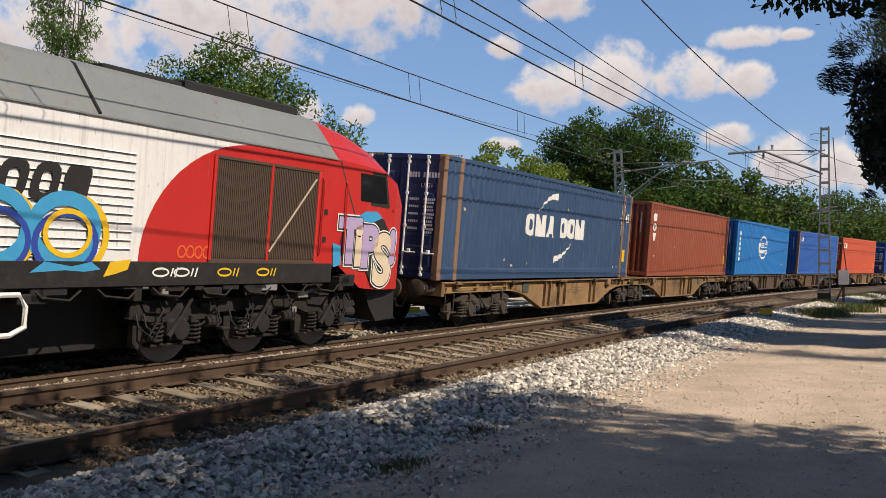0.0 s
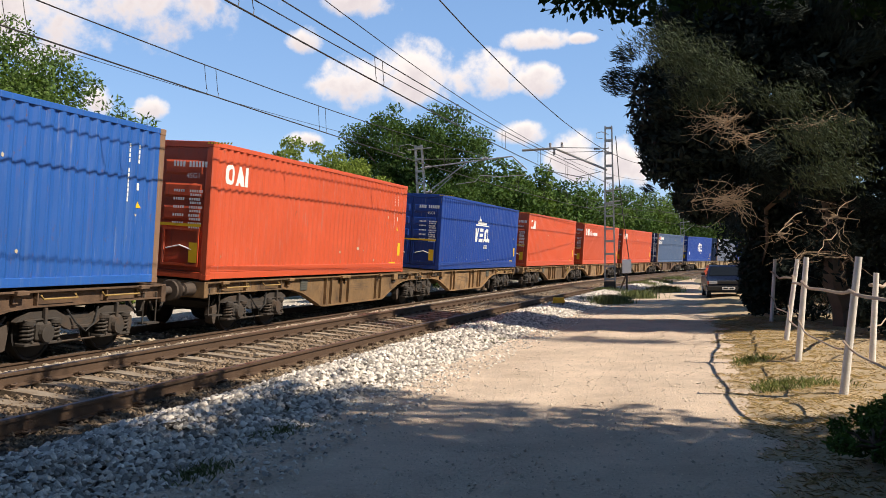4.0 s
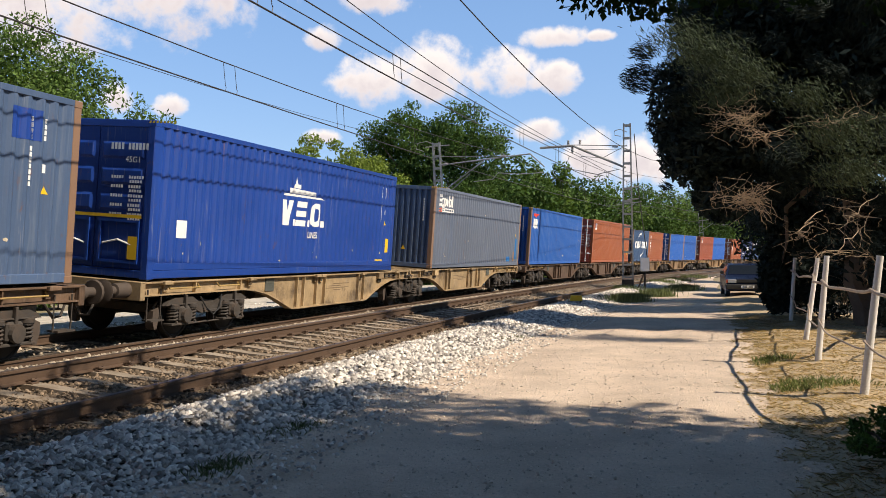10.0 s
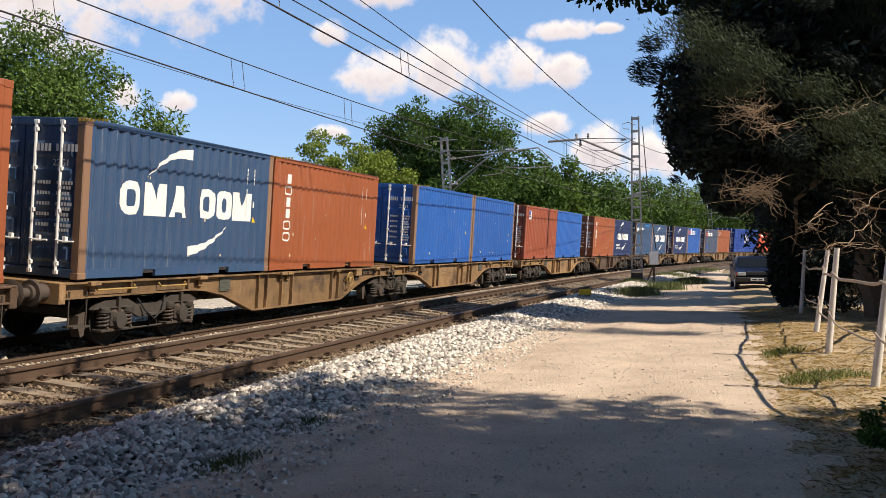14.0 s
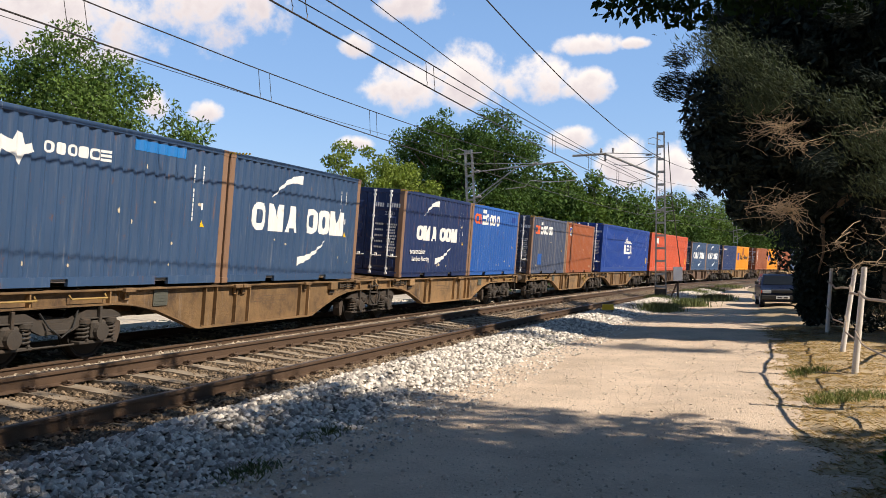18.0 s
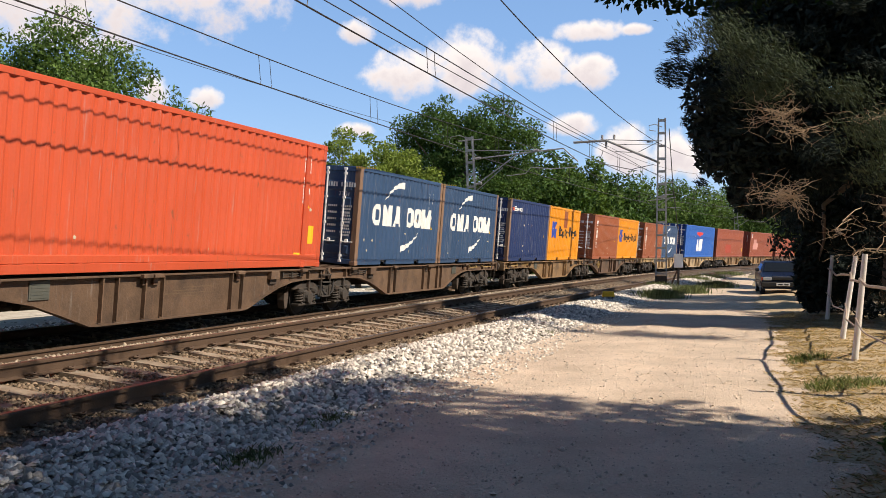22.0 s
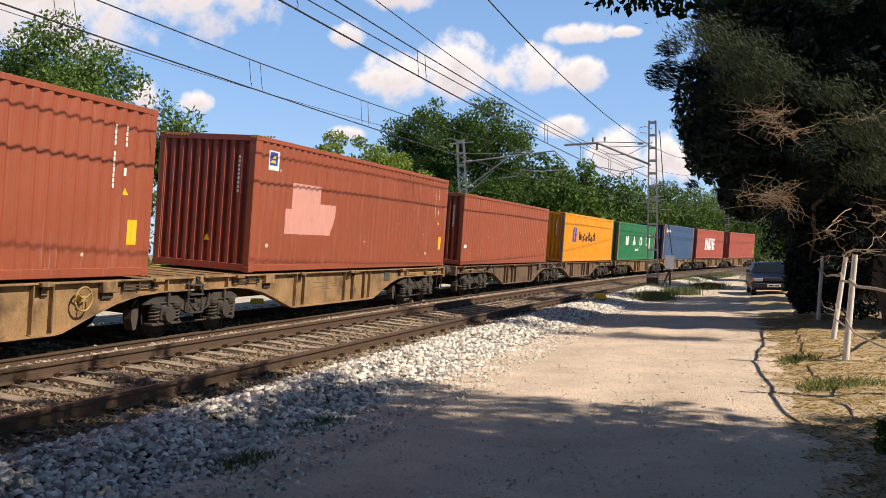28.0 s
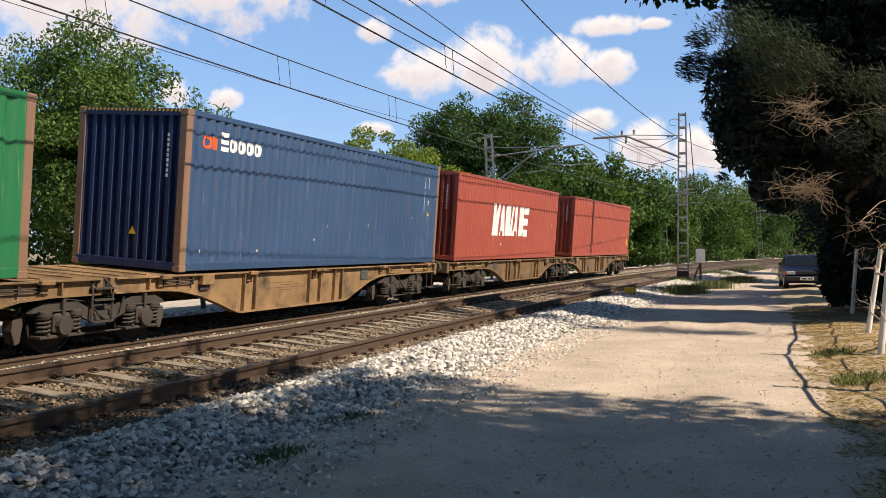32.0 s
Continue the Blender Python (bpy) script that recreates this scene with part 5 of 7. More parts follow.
def handwheel(parent, y):
    def make():
        pts = [(1.235, 0.19 * math.cos(a), 0.19 * math.sin(a)) for a in [i * math.tau / 18 for i in range(19)]]
        sh = Shape().tube(pts, 0.017, 6, False).box(1.10, 1.24, -0.05, 0.05, -0.05, 0.05, 0.01)
        for a in (0.5, 2.6, 4.7):
            sh.tube([(1.235, 0, 0), (1.235, 0.19 * math.cos(a), 0.19 * math.sin(a))], 0.013)
        return sh.mesh("handwheel", M["yellow_rust"])
    part("handwheel", kept("handwheel", make), parent, pose(0, y, 0.86), "dull yellow brake handwheel")


M["yellow_rust"] = material("rusty_yellow_paint", (0.36, 0.24, 0.075), 0.7, vary=0.25, scale=4, stain=(0.2, 0.1, 0.05), amount=0.7)


def make_wagon(d, braked):
    w = tagged(new("flat_wagon"), "rust-streaked ochre flat wagon with a brake handwheel, carrying containers" if braked else "rust-streaked ochre-brown articulated flat wagon carrying containers", "flat wagon", "flat wagons of the freight train")
    for name, me, label in wagon_parts(d):
        part(name, me, w, label=label)
    add_bogie(w, 4.4 * d)
    if d > 0:
        add_bogie(w, -7.4)
    if braked:
        handwheel(w, -4.15 * d)
    return w


# distance of each wagon's middle behind the starting point of the loco's tail
SPOT = [24.75, 40.02, 54.10, 69.52, 83.45, 99.63, 114.17, 129.16, 143.24, 158.63, 172.79, 188.71, 202.87, 218.38, 232.12, 247.53, 261.79, 277.49, 291.27, 306.49,
        320.87, 336.15, 350.79, 365.70, 379.67, 395.37, 409.67, 425.21, 438.84, 454.36, 468.38, 483.79, 497.74, 513.35, 527.22, 542.42]
GONE = [0.0, 15.14, 30.32, 45.56, 60.80, 76.06, 91.36, 106.72, 122.08, 137.43, 152.77, 168.02, 183.33, 198.71, 214.14, 229.59, 245.06, 260.57, 276.09, 291.63, 307.17, 322.73, 338.33, 353.93, 369.51, 385.08, 400.64, 416.20, 431.74, 447.28, 462.87, 478.46, 494.04]

moving = []      # (thing, place along the train, shift along its wagon, height over the rails)
_first = {}
for i, spot in enumerate(SPOT):
    k = i // 2
    d = 1 if i % 2 else -1
    braked = k in ((1, 4, 8, 12) if d > 0 else (3, 7, 10, 14))
    if (d, braked) not in _first:
        wagon = _first[d, braked] = make_wagon(d, braked)
    else:
        wagon = copy_thing(_first[d, braked], Matrix.Identity(4))
    tone = "pale" if k in (5, 13) else "brown" if k in (1, 6, 11, 15) else "ochre"
    if tone != "ochre":
        for o in wagon.children_recursive:
            if o.material_slots and o.data.materials[0] == M["frame"]:
                o.material_slots[0].link = "OBJECT"
                o.material_slots[0].material = FRAMES[tone]
        tagged(wagon, {"pale": "faded pale beige articulated flat wagon with rust runs, carrying containers", "brown": "dark rust-brown articulated flat wagon carrying containers"}[tone], "flat wagon", "flat wagons of the freight train")
    moving.append((wagon, (SPOT[2 * k] + SPOT[2 * k + 1]) / 2 + 7.4 * d, 0.0, 0.0))
    for thing, y in LOAD[i]():
        moving.append((thing, spot, y, DECK))
tail = part("tail_lamp_board", Shape().box(-0.02, 0.14, 6.78, 6.81, 1.2, 1.42, 0.01).mesh("tail_lamp_board", M["yellow"]), wagon, pose(1.05, 0, 0), "yellow tail board")

# ---------- the diesel locomotive at the head ----------
def loco_face(name, polys, mat, parent, x=1.432, label="", thick=0.0):
    """A panel or painted shape on the side seen from the road; (y, z)."""
    sh = Shape()
    for quad in slices(polys, []):
        if thick:
            sh.prism(quad, x - thick, x, "x")
        else:
            sh.add([(x, y, z) for y, z in quad], [(0, 1, 2, 3)])
    ob = part(name, sh.mesh(name, mat, weld=True), parent, label=label)
    return tagged(ob, kind="stuff") if len(polys) > 3 else ob


M["loco_gear"] = material("black_oily_steel", (0.030, 0.028, 0.026), 0.85, vary=0.4, scale=5, grain=40, bump=0.3, stain=(0.06, 0.052, 0.045), amount=0.7, spread=0.54)
M["tyre"] = material("worn_tyre_steel", (0.20, 0.18, 0.165), 0.5, metal=0.4, vary=0.2, bump=0.1)


def build_loco():
    loco = tagged(new("diesel_locomotive"), "red white and grey diesel locomotive with spray-painted graffiti", "locomotive")
    back = -21.4
    # hull by stations: place, half width, foot, gutter, roof, half width of roof
    hull = [(0.36, 1.16, 1.05, 2.38, 2.46, 0.98), (0.25, 1.28, 1.05, 2.78, 2.92, 1.0), (-0.12, 1.36, 1.05, 3.20, 3.48, 0.97), (-0.60, 1.405, 1.05, 3.38, 3.80, 0.92), (-1.3, 1.42, 1.10, 3.44, 4.02, 0.86), (-2.05, 1.425, 1.52, 3.47, 4.16, 0.80), (-2.6, 1.425, 1.52, 3.47, 4.22, 0.78), (back + 2.6, 1.425, 1.52, 3.47, 4.22, 0.78), (back + 1.5, 1.42, 1.05, 3.44, 3.92, 0.86), (back + 0.55, 1.36, 1.05, 3.05, 3.22, 0.98), (back, 1.12, 1.05, 2.35, 2.42, 0.98)]

    def loft(rows, inset=0.0):
        v, n = [], 8
        for y, w, z0, g, r, wr in rows:
            w, wr = w - inset, wr - inset
            v += [(w, y, z0), (w, y, g), (wr + 0.06, y, r - 0.07), (wr - 0.06, y, r), (-wr + 0.06, y, r), (-wr - 0.06, y, r - 0.07), (-w, y, g), (-w, y, z0)]
        f = [(j * n + i, j * n + i + 1, (j + 1) * n + i + 1, (j + 1) * n + i) for j in range(len(rows) - 1) for i in range(n - 1)]
        return Shape().add(v, f + [tuple(range(n)), tuple(range((len(rows) - 1) * n, len(rows) * n))])
    part("cab", loft(hull[:7]).mesh("cab", M["loco_red"], False), loco, label="red driver's cab with raked nose")
    part("hood", loft([hull[6], hull[7]]).mesh("hood", M["loco_white"]), loco, label="white body side")
    part("cab", loft(hull[7:]).mesh("cab", M["loco_red"]), loco)
    rr = [(-2.30, 1.432, 3.46, 3.475, 4.185, 0.80), (-2.62, 1.432, 3.46, 3.478, 4.228, 0.785), (back + 2.5, 1.432, 3.46, 3.478, 4.228, 0.785)]
    part("roof", loft(rr, -0.006).mesh("roof", M["loco_grey"]), loco, label="matt grey roof")
    part("gutter", Shape().box(1.42, 1.452, back + 2.4, -2.3, 3.455, 3.485, 0.004).mesh("gutter", M["loco_grey"]), loco)
    # red sweep of the livery
    arc = [(-6.80 + 2.33 * (1 - math.cos(a)), 1.56 + 1.89 * math.sin(a)) for a in [i * math.pi / 2 / 14 for i in range(15)]]
    loco_face("red_sweep", [arc + [(-2.6, 3.45), (-2.6, 1.56)]], M["loco_red"], loco, 1.431, "red sweep of the livery")
    # radiator grille
    g = part("grille", Shape().box(1.40, 1.436, -5.44, -2.82, 1.60, 3.19, 0.004).mesh("grille", M["grille"]), loco, label="dirt-brown radiator grille")
    slat = kept("slat", lambda: Shape().box(1.43, 1.450, -0.012, 0.012, 1.64, 3.15, 0.004).mesh("slat", M["grille"]))
    for i in range(56):
        part("slat", slat, g, pose(0, -5.38 + i * 0.0455, 0))
    for y in (-5.44, -4.12, -2.84):
        part("grille_frame", Shape().box(1.43, 1.462, y - 0.03, y + 0.03, 1.60, 3.19, 0.004).mesh("grille_frame", M["loco_red"]), g)
    for z in (1.58, 3.18):
        part("grille_frame", Shape().box(1.43, 1.46, -5.46, -2.81, z - 0.02, z + 0.03, 0.004).mesh("grille_frame", M["grille"]), g)
    part("stay", Shape().tube([(1.47, -4.1, 1.75), (1.47, -2.95, 3.05)], 0.018).mesh("stay", M["old_wood"]), g)
    # louvres of the white side
    for i in range(13):
        z = 1.62 + i * 0.118
        part("louvre", Shape().prism([(1.426, z + 0.02), (1.452, z), (1.426, z - 0.004)], back + 3.4, -6.95, "y").mesh("louvre", M["loco_white"]), loco)
        part("louvre_slot", Shape().box(1.426, 1.433, back + 3.4, -6.95, z - 0.010, z - 0.003).mesh("louvre_slot", M["grille"]), loco)
    # trade name as plain heavy shapes
    loco_face("trade_name", plain_shapes("oboob", -9.95, 2.30, 0.66, 0.45, 0.12, 0.22, 0.30), M["black"], loco, 1.456, "heavy black block shapes of the operator's name")
    # cab window, door and handles
    loco_face("window_gasket", [[(-1.56, 2.70), (-0.42, 2.70), (-0.62, 3.36), (-1.62, 3.36)]], M["rubber"], loco, 1.416, thick=0.03)
    loco_face("side_window", [[(-1.47, 2.77), (-0.52, 2.77), (-0.68, 3.30), (-1.54, 3.30)]], M["glass"], loco, 1.424, "dark cab side window")
    loco_face("windscreen", [[(-0.50, 2.62), (-0.20, 2.62), (-0.40, 2.98), (-0.52, 3.02)]], M["glass"], loco, 1.372)
    for y, z0, z1 in ((-2.0, 1.7, 3.1), (-2.72, 1.7, 3.1)):
        part("grab_rail", Shape().tube([(1.43, y, z0), (1.48, y, z0 + 0.06), (1.48, y, z1 - 0.06), (1.43, y, z1)], 0.016).mesh("grab_rail", M["loco_red"]), loco)
    for z in (1.95, 2.45):
        loco_face("latch", [rect(-2.62, z, 0.1, 0.1)], M["black"], loco, 1.440)
    loco_face("panel_seam", [[(-2.24, 3.46), (-2.20, 3.46), (-1.50, 2.3), (-1.54, 2.3)]], M["grime"], loco, 1.4275)
    # graffiti
    loco_face("graffiti_cloud", [[(-1.95, 1.6), (-2.05, 2.0), (-1.9, 2.42), (-1.4, 2.50), (-1.0, 2.54), (-0.62, 2.45), (-0.4, 2.20), (-0.35, 1.75), (-0.5, 1.2), (-0.9, 1.12), (-1.2, 1.5)]], M["black"], loco, 1.436)
    loco_face("graffiti_cloud", [[(-2.24, 1.5), (-2.3, 1.95), (-2.05, 1.9), (-2.0, 1.55)]], M["sky_spray"], loco, 1.440)
    loco_face("graffiti_cloud", [[(-1.6, 2.45), (-1.3, 2.58), (-0.9, 2.60), (-0.7, 2.48), (-1.1, 2.36)]], M["sky_spray"], loco, 1.440)
    for body, y, z, size, m in (("T", -2.10, 1.62, 1.12, "lilac"), ("i", -1.58, 1.58, 1.05, "cream"), ("P", -1.36, 1.55, 1.05, "lilac"), ("S", -0.92, 1.20, 1.35, "cream"), ("!", -0.38, 1.62, 0.85, "lilac")):
        for off, mm, x in ((0.115, M["white"], 1.4385), (0.09, M["black"], 1.440), (0.062, M[m], 1.4425)):
            part("graffiti_letter", text_mesh(body, size, mm, off), loco, Matrix.Translation((x, y, z)) @ ON_SIDE)
    for c, z, ra, rz, w, m, x in ((-7.93, 1.90, 0.60, 0.54, 0.10, "yellow", 1.456), (-8.03, 1.96, 0.56, 0.50, 0.19, "sky_spray", 1.458), (-8.0, 1.80, 0.50, 0.42, 0.09, "blue_mark", 1.460), (-7.98, 1.92, 0.37, 0.32, 0.07, "yellow", 1.462),
                                  (-8.98, 1.92, 0.58, 0.54, 0.10, "yellow", 1.457), (-9.02, 1.97, 0.55, 0.50, 0.18, "sky_spray", 1.459), (-9.0, 1.80, 0.50, 0.42, 0.08, "blue_mark", 1.461), (-9.95, 1.9, 0.56, 0.52, 0.18, "sky_spray", 1.458)):
        loco_face("graffiti_ring", ring(c, z, ra, rz, w), M[m], loco, x)
    loco_face("graffiti_splash", [[(-8.5, 1.42), (-8.3, 1.56), (-7.9, 1.50), (-7.6, 1.56), (-7.45, 1.46), (-7.7, 1.43), (-8.0, 1.45)]], M["sky_spray"], loco, 1.4675)
    loco_face("graffiti_splash", [[(-7.4, 1.36), (-7.3, 1.56), (-6.95, 1.60), (-7.0, 1.46), (-7.2, 1.40)]], M["yellow"], loco, 1.4685)
    loco_face("graffiti_splash", [[(-7.75, 1.58), (-7.6, 1.74), (-7.05, 1.70), (-6.9, 1.58), (-7.3, 1.56)]], M["white"], loco, 1.455)
    for c, m in ((-6.4, "white"), (-6.0, "white"), (-5.1, "yellow"), (-4.2, "yellow")):
        loco_face("graffiti_tag", ring(c, 1.42, 0.16, 0.07, 0.03) + [rect(c + 0.18, 1.36, 0.03, 0.12, 0.3), rect(c + 0.26, 1.35, 0.03, 0.14, 0.3)], M[m], loco, 1.468)
    loco_face("graffiti_tag", [q for i in range(4) for q in ring(-6.0 + i * 0.17, 1.72, 0.09, 0.1, 0.03)], M["orange_mark"], loco, 1.438)
    # roof gear
    part("roof_fan_box", Shape().box(-0.78, 0.78, -5.5, -2.75, 4.12, 4.35, 0.03).box(-0.7, 0.7, -7.0, -5.5, 4.15, 4.30, 0.02).mesh("roof_fan_box", M["black"]), loco, label="black roof fan housing")
    part("roof_fan_box", Shape().box(-0.7, 0.7, -13.5, -9.0, 4.2, 4.28, 0.03).mesh("roof_fan_box", M["black"]), loco)
    part("roof_seam", Shape().tube([(1.44, -7.6, 3.5), (0.86, -7.6, 4.16), (0.6, -7.6, 4.24)], 0.022).mesh("roof_seam", M["black"]), loco)
    # underframe
    part("underframe", Shape().box(-1.40, 1.465, back + 0.4, -2.3, 1.22, 1.57, 0.012).mesh("underframe", M["loco_gear"]), loco, label="black underframe")
    part("nose_skirt", Shape().prism([(-0.8, 1.08), (0.30, 1.08), (0.36, 0.42), (-0.3, 0.38), (-0.6, 0.7)], -1.2, 1.2, "x").mesh("nose_skirt", M["black"]), loco, label="black snowplough skirt")
    part("fuel_tank", Shape().box(-1.3, 1.3, -13.3, -8.9, 0.38, 1.2, 0.08).mesh("fuel_tank", M["black"]), loco)
    rng = random.Random(4)
    for x in (0.875, -0.875):
        part("buffer", Shape().disc([(0.2, 0.16), (0.5, 0.15), (0.51, 0.09), (0.72, 0.09), (0.73, 0.22), (0.77, 0.24), (0.79, 0.2)], (x, 0, 1.03), "y", 14).mesh("buffer", M["grime"], True), loco)
    part("coupling", Shape().box(-0.07, 0.07, 0.2, 0.75, 0.95, 1.09, 0.02).mesh("coupling", M["grime"]), loco)
    # black block added to stand in for the darkness beneath the body
    part("inner_frame", Shape().box(-0.85, 0.62, -8.7, -0.6, 0.22, 1.3, 0.02).mesh("inner_frame", M["black"]), loco)
    for y0 in (-3.9, -17.5):
        b = part("bogie", Shape().box(-0.95, 0.95, -2.5, 2.5, 0.62, 0.86, 0.03).mesh("bogie", M["loco_gear"]), loco, pose(0, y0, 0), "three-axle bogie black with dirt")
        for x in (1.12, -1.12):
            sg = math.copysign(1, x)
            o = [(-2.85, 0.74), (-2.7, 0.98), (2.7, 0.98), (2.85, 0.74), (2.3, 0.66), (1.3, 0.66), (1.0, 0.76), (-1.0, 0.76), (-1.3, 0.66), (-2.3, 0.66)]
            part("side_frame", Shape().prism(o, x - 0.06, x + 0.06, "x").box(x - 0.09, x + 0.09, -2.7, 2.7, 0.955, 0.99, 0.008).mesh("side_frame", M["loco_gear"]), b)
            for a in (-1.85, 0, 1.85):
                sh = Shape().box(x - 0.12, x + 0.12, a - 0.2, a + 0.2, 0.36, 0.70, 0.04).disc([(0.12 * sg, 0.17), (0.2 * sg, 0.15), (0.21 * sg, 0.07)], (x, a, 0.54), "x", 14)
                sh.box(x - 0.1, x + 0.1, a - 0.5, a + 0.5, 0.29, 0.34, 0.012)
                part("axle_box", sh.mesh("axle_box", M["loco_gear"]), b)
                for k in (-0.38, 0.38):
                    part("spring", BOGIE["spring"], b, Matrix.Translation((x + 0.05 * sg, a + k, 0.0)), mat=M["loco_gear"])
                part("damper", Shape().tube([(x + 0.17 * sg, a - 0.25, 0.45), (x + 0.17 * sg, a - 0.02, 0.72)], 0.045, 8).tube([(x + 0.17 * sg, a - 0.02, 0.72), (x + 0.17 * sg, a + 0.18, 1.0)], 0.028, 8).mesh("damper", M["loco_gear"]), b)
                part("brake_cylinder", Shape().disc([(-0.15, 0.09), (0.12, 0.1), (0.15, 0.06)], (x + 0.06 * sg, a + 0.75, 0.62), "y", 12).tube([(x + 0.06 * sg, a + 0.6, 0.62), (x + 0.02 * sg, a + 0.45, 0.5)], 0.022).mesh("brake_cylinder", M["loco_gear"]), b)
                part("brake_hanger", Shape().prism([(a - 0.78, 0.98), (a - 0.66, 0.98), (a - 0.58, 0.5), (a - 0.62, 0.26), (a - 0.74, 0.3)], x - 0.12 * sg, x - 0.02 * sg, "x").mesh("brake_hanger", M["loco_gear"]), b)
                for h in range(3):
                    y = a + rng.uniform(-0.7, 0.7)
                    e = y + rng.uniform(-0.4, 0.4)
                    part("hose", Shape().tube([(x + 0.08 * sg, y, 1.15), (x + 0.22 * sg, y + 0.06, 0.85), (x + 0.22 * sg, (y + e) / 2, rng.uniform(0.42, 0.6)), (x + 0.18 * sg, e, 0.62), (x + 0.1 * sg, e, 0.8)], 0.016, 5).mesh("hose", M["rubber"]), b)
            for h in range(14):
                y, z = rng.uniform(-2.6, 2.5), rng.uniform(0.35, 1.0)
                part("fitting", Shape().box(x + 0.04 * sg - 0.06, x + 0.04 * sg + 0.09, y, y + rng.uniform(0.08, 0.3), z, z + rng.uniform(0.05, 0.16), 0.012).mesh("fitting", M["loco_gear" if h % 4 else "steel"]), b)
        for a in (-1.85, 0, 1.85):
            sh, rims = Shape(), Shape()
            for sg in (1, -1):
                sh.disc([(-0.05 * sg, 0.1), (-0.05 * sg, 0.47), (0.03 * sg, 0.47), (0.05 * sg, 0.10)], (sg * 0.87, a, 0.54), "x", 22)
                rims.disc([(-0.07 * sg, 0.46), (-0.07 * sg, 0.53), (0.06 * sg, 0.54), (0.07 * sg, 0.49), (0.06 * sg, 0.46)], (sg * 0.87, a, 0.54), "x", 26)
            ws = part("wheelset", sh.disc([(-1.1, 0.08), (1.1, 0.08)], (0, a, 0.54), "x", 10).mesh("wheelset", M["wheel"], True), b)
            part("tyre", rims.mesh("tyre", M["tyre"], True), ws, label="worn steel tyre")
    for i in range(26):
        y = -8.9 + rng.uniform(-0.2, 7.0)
        z = rng.uniform(0.98, 1.2)
        part("equipment_box", Shape().box(1.18, 1.44, y, y + rng.uniform(0.12, 0.45), z, z + rng.uniform(0.1, 0.24), 0.015).mesh("equipment_box", M["steel" if i % 9 == 4 else "black" if i % 2 else "loco_gear"]), loco)
    for i in range(7):
        y = -8.4 + i * 0.95
        part("air_pipe", Shape().tube([(1.42, y, 1.2), (1.47, y + 0.1, 1.1), (1.47, y + 0.5, 1.06), (1.42, y + 0.7, 1.18)], 0.018, 5).mesh("air_pipe", M["loco_gear"]), loco)
    part("sand_pipe_guard", Shape().tube([(1.42, -9.6, 1.15), (1.44, -8.6, 1.15), (1.44, -8.5, 1.0), (1.44, -8.5, 0.75), (1.44, -8.7, 0.66), (1.42, -9.6, 0.66)], 0.035).mesh("sand_pipe_guard", M["galv"]), loco)
    moving.append((loco, 15.75, 0.0, 0.0))


build_loco()

# ---------- overhead line ----------
def lattice_mast(x, y, h, w0=0.52, w1=0.32, lean=0.0, z0=-0.05, step=0.62):
    """Two channel legs with flat battens between them, like a ladder."""
    mast = tagged(new("catenary_mast"), "galvanised ladder-like catenary mast beside the tracks", "catenary mast", "catenary masts")
    mast.matrix_basis = pose(x, y, z0, 0, lean, 0)
    for sg in (-1, 1):
        sh = Shape()
        for q in (-0.11, 0.11):
            sh.prism([(sg * w0 / 2 - 0.03, q - 0.012), (sg * w0 / 2 + 0.03, q - 0.012), (sg * w0 / 2 + 0.03, q + 0.012), (sg * w0 / 2 - 0.03, q + 0.012)], 0, 1, "z")
        v = [(px * (1 - pz) + (px - sg * (w0 - w1) / 2) * pz, py, pz * h) for px, py, pz in sh.v]
        sh.v = v
        sh.box(sg * (w0 + w1) / 4 - 0.008, sg * (w0 + w1) / 4 + 0.008, -0.1, 0.1, h * 0.48, h * 0.52)
        part("leg", sh.mesh("leg", M["steel"]), mast)
    n = int(h / step)
    for i in range(n + 1):
        z = 0.1 + i * (h - 0.2) / n
        w = w0 + (w1 - w0) * z / h
        for q in (-0.125, 0.125):
            part("batten", Shape().box(-w / 2, w / 2, q - 0.005, q + 0.005, z - 0.05, z + 0.05).mesh("batten", M["steel"]), mast)
    part("footing", Shape().box(-0.5, 0.5, -0.35, 0.35, -0.1, 0.12, 0.02).mesh("footing", M["concrete"]), mast, label="concrete footing")
    return mast


def insulator(parent, p, way, n=4, r=0.07):
    p, way = Vector(p), Vector(way).normalized()
    sh = Shape()
    for i in range(n):
        c = p + way * (0.06 * i)
        sh.tube([c, c + way * 0.02, c + way * 0.05], [r, r, 0.03], 10)
    part("insulator", sh.mesh("insulator", M["insulator"], True), parent, label="grey ribbed insulator")


def bar(parent, name, path, r=0.03, m="steel", label=""):
    return part(name, Shape().tube(path, r, 8).mesh(name, M[m]), parent, label=label)


MY = 45.2


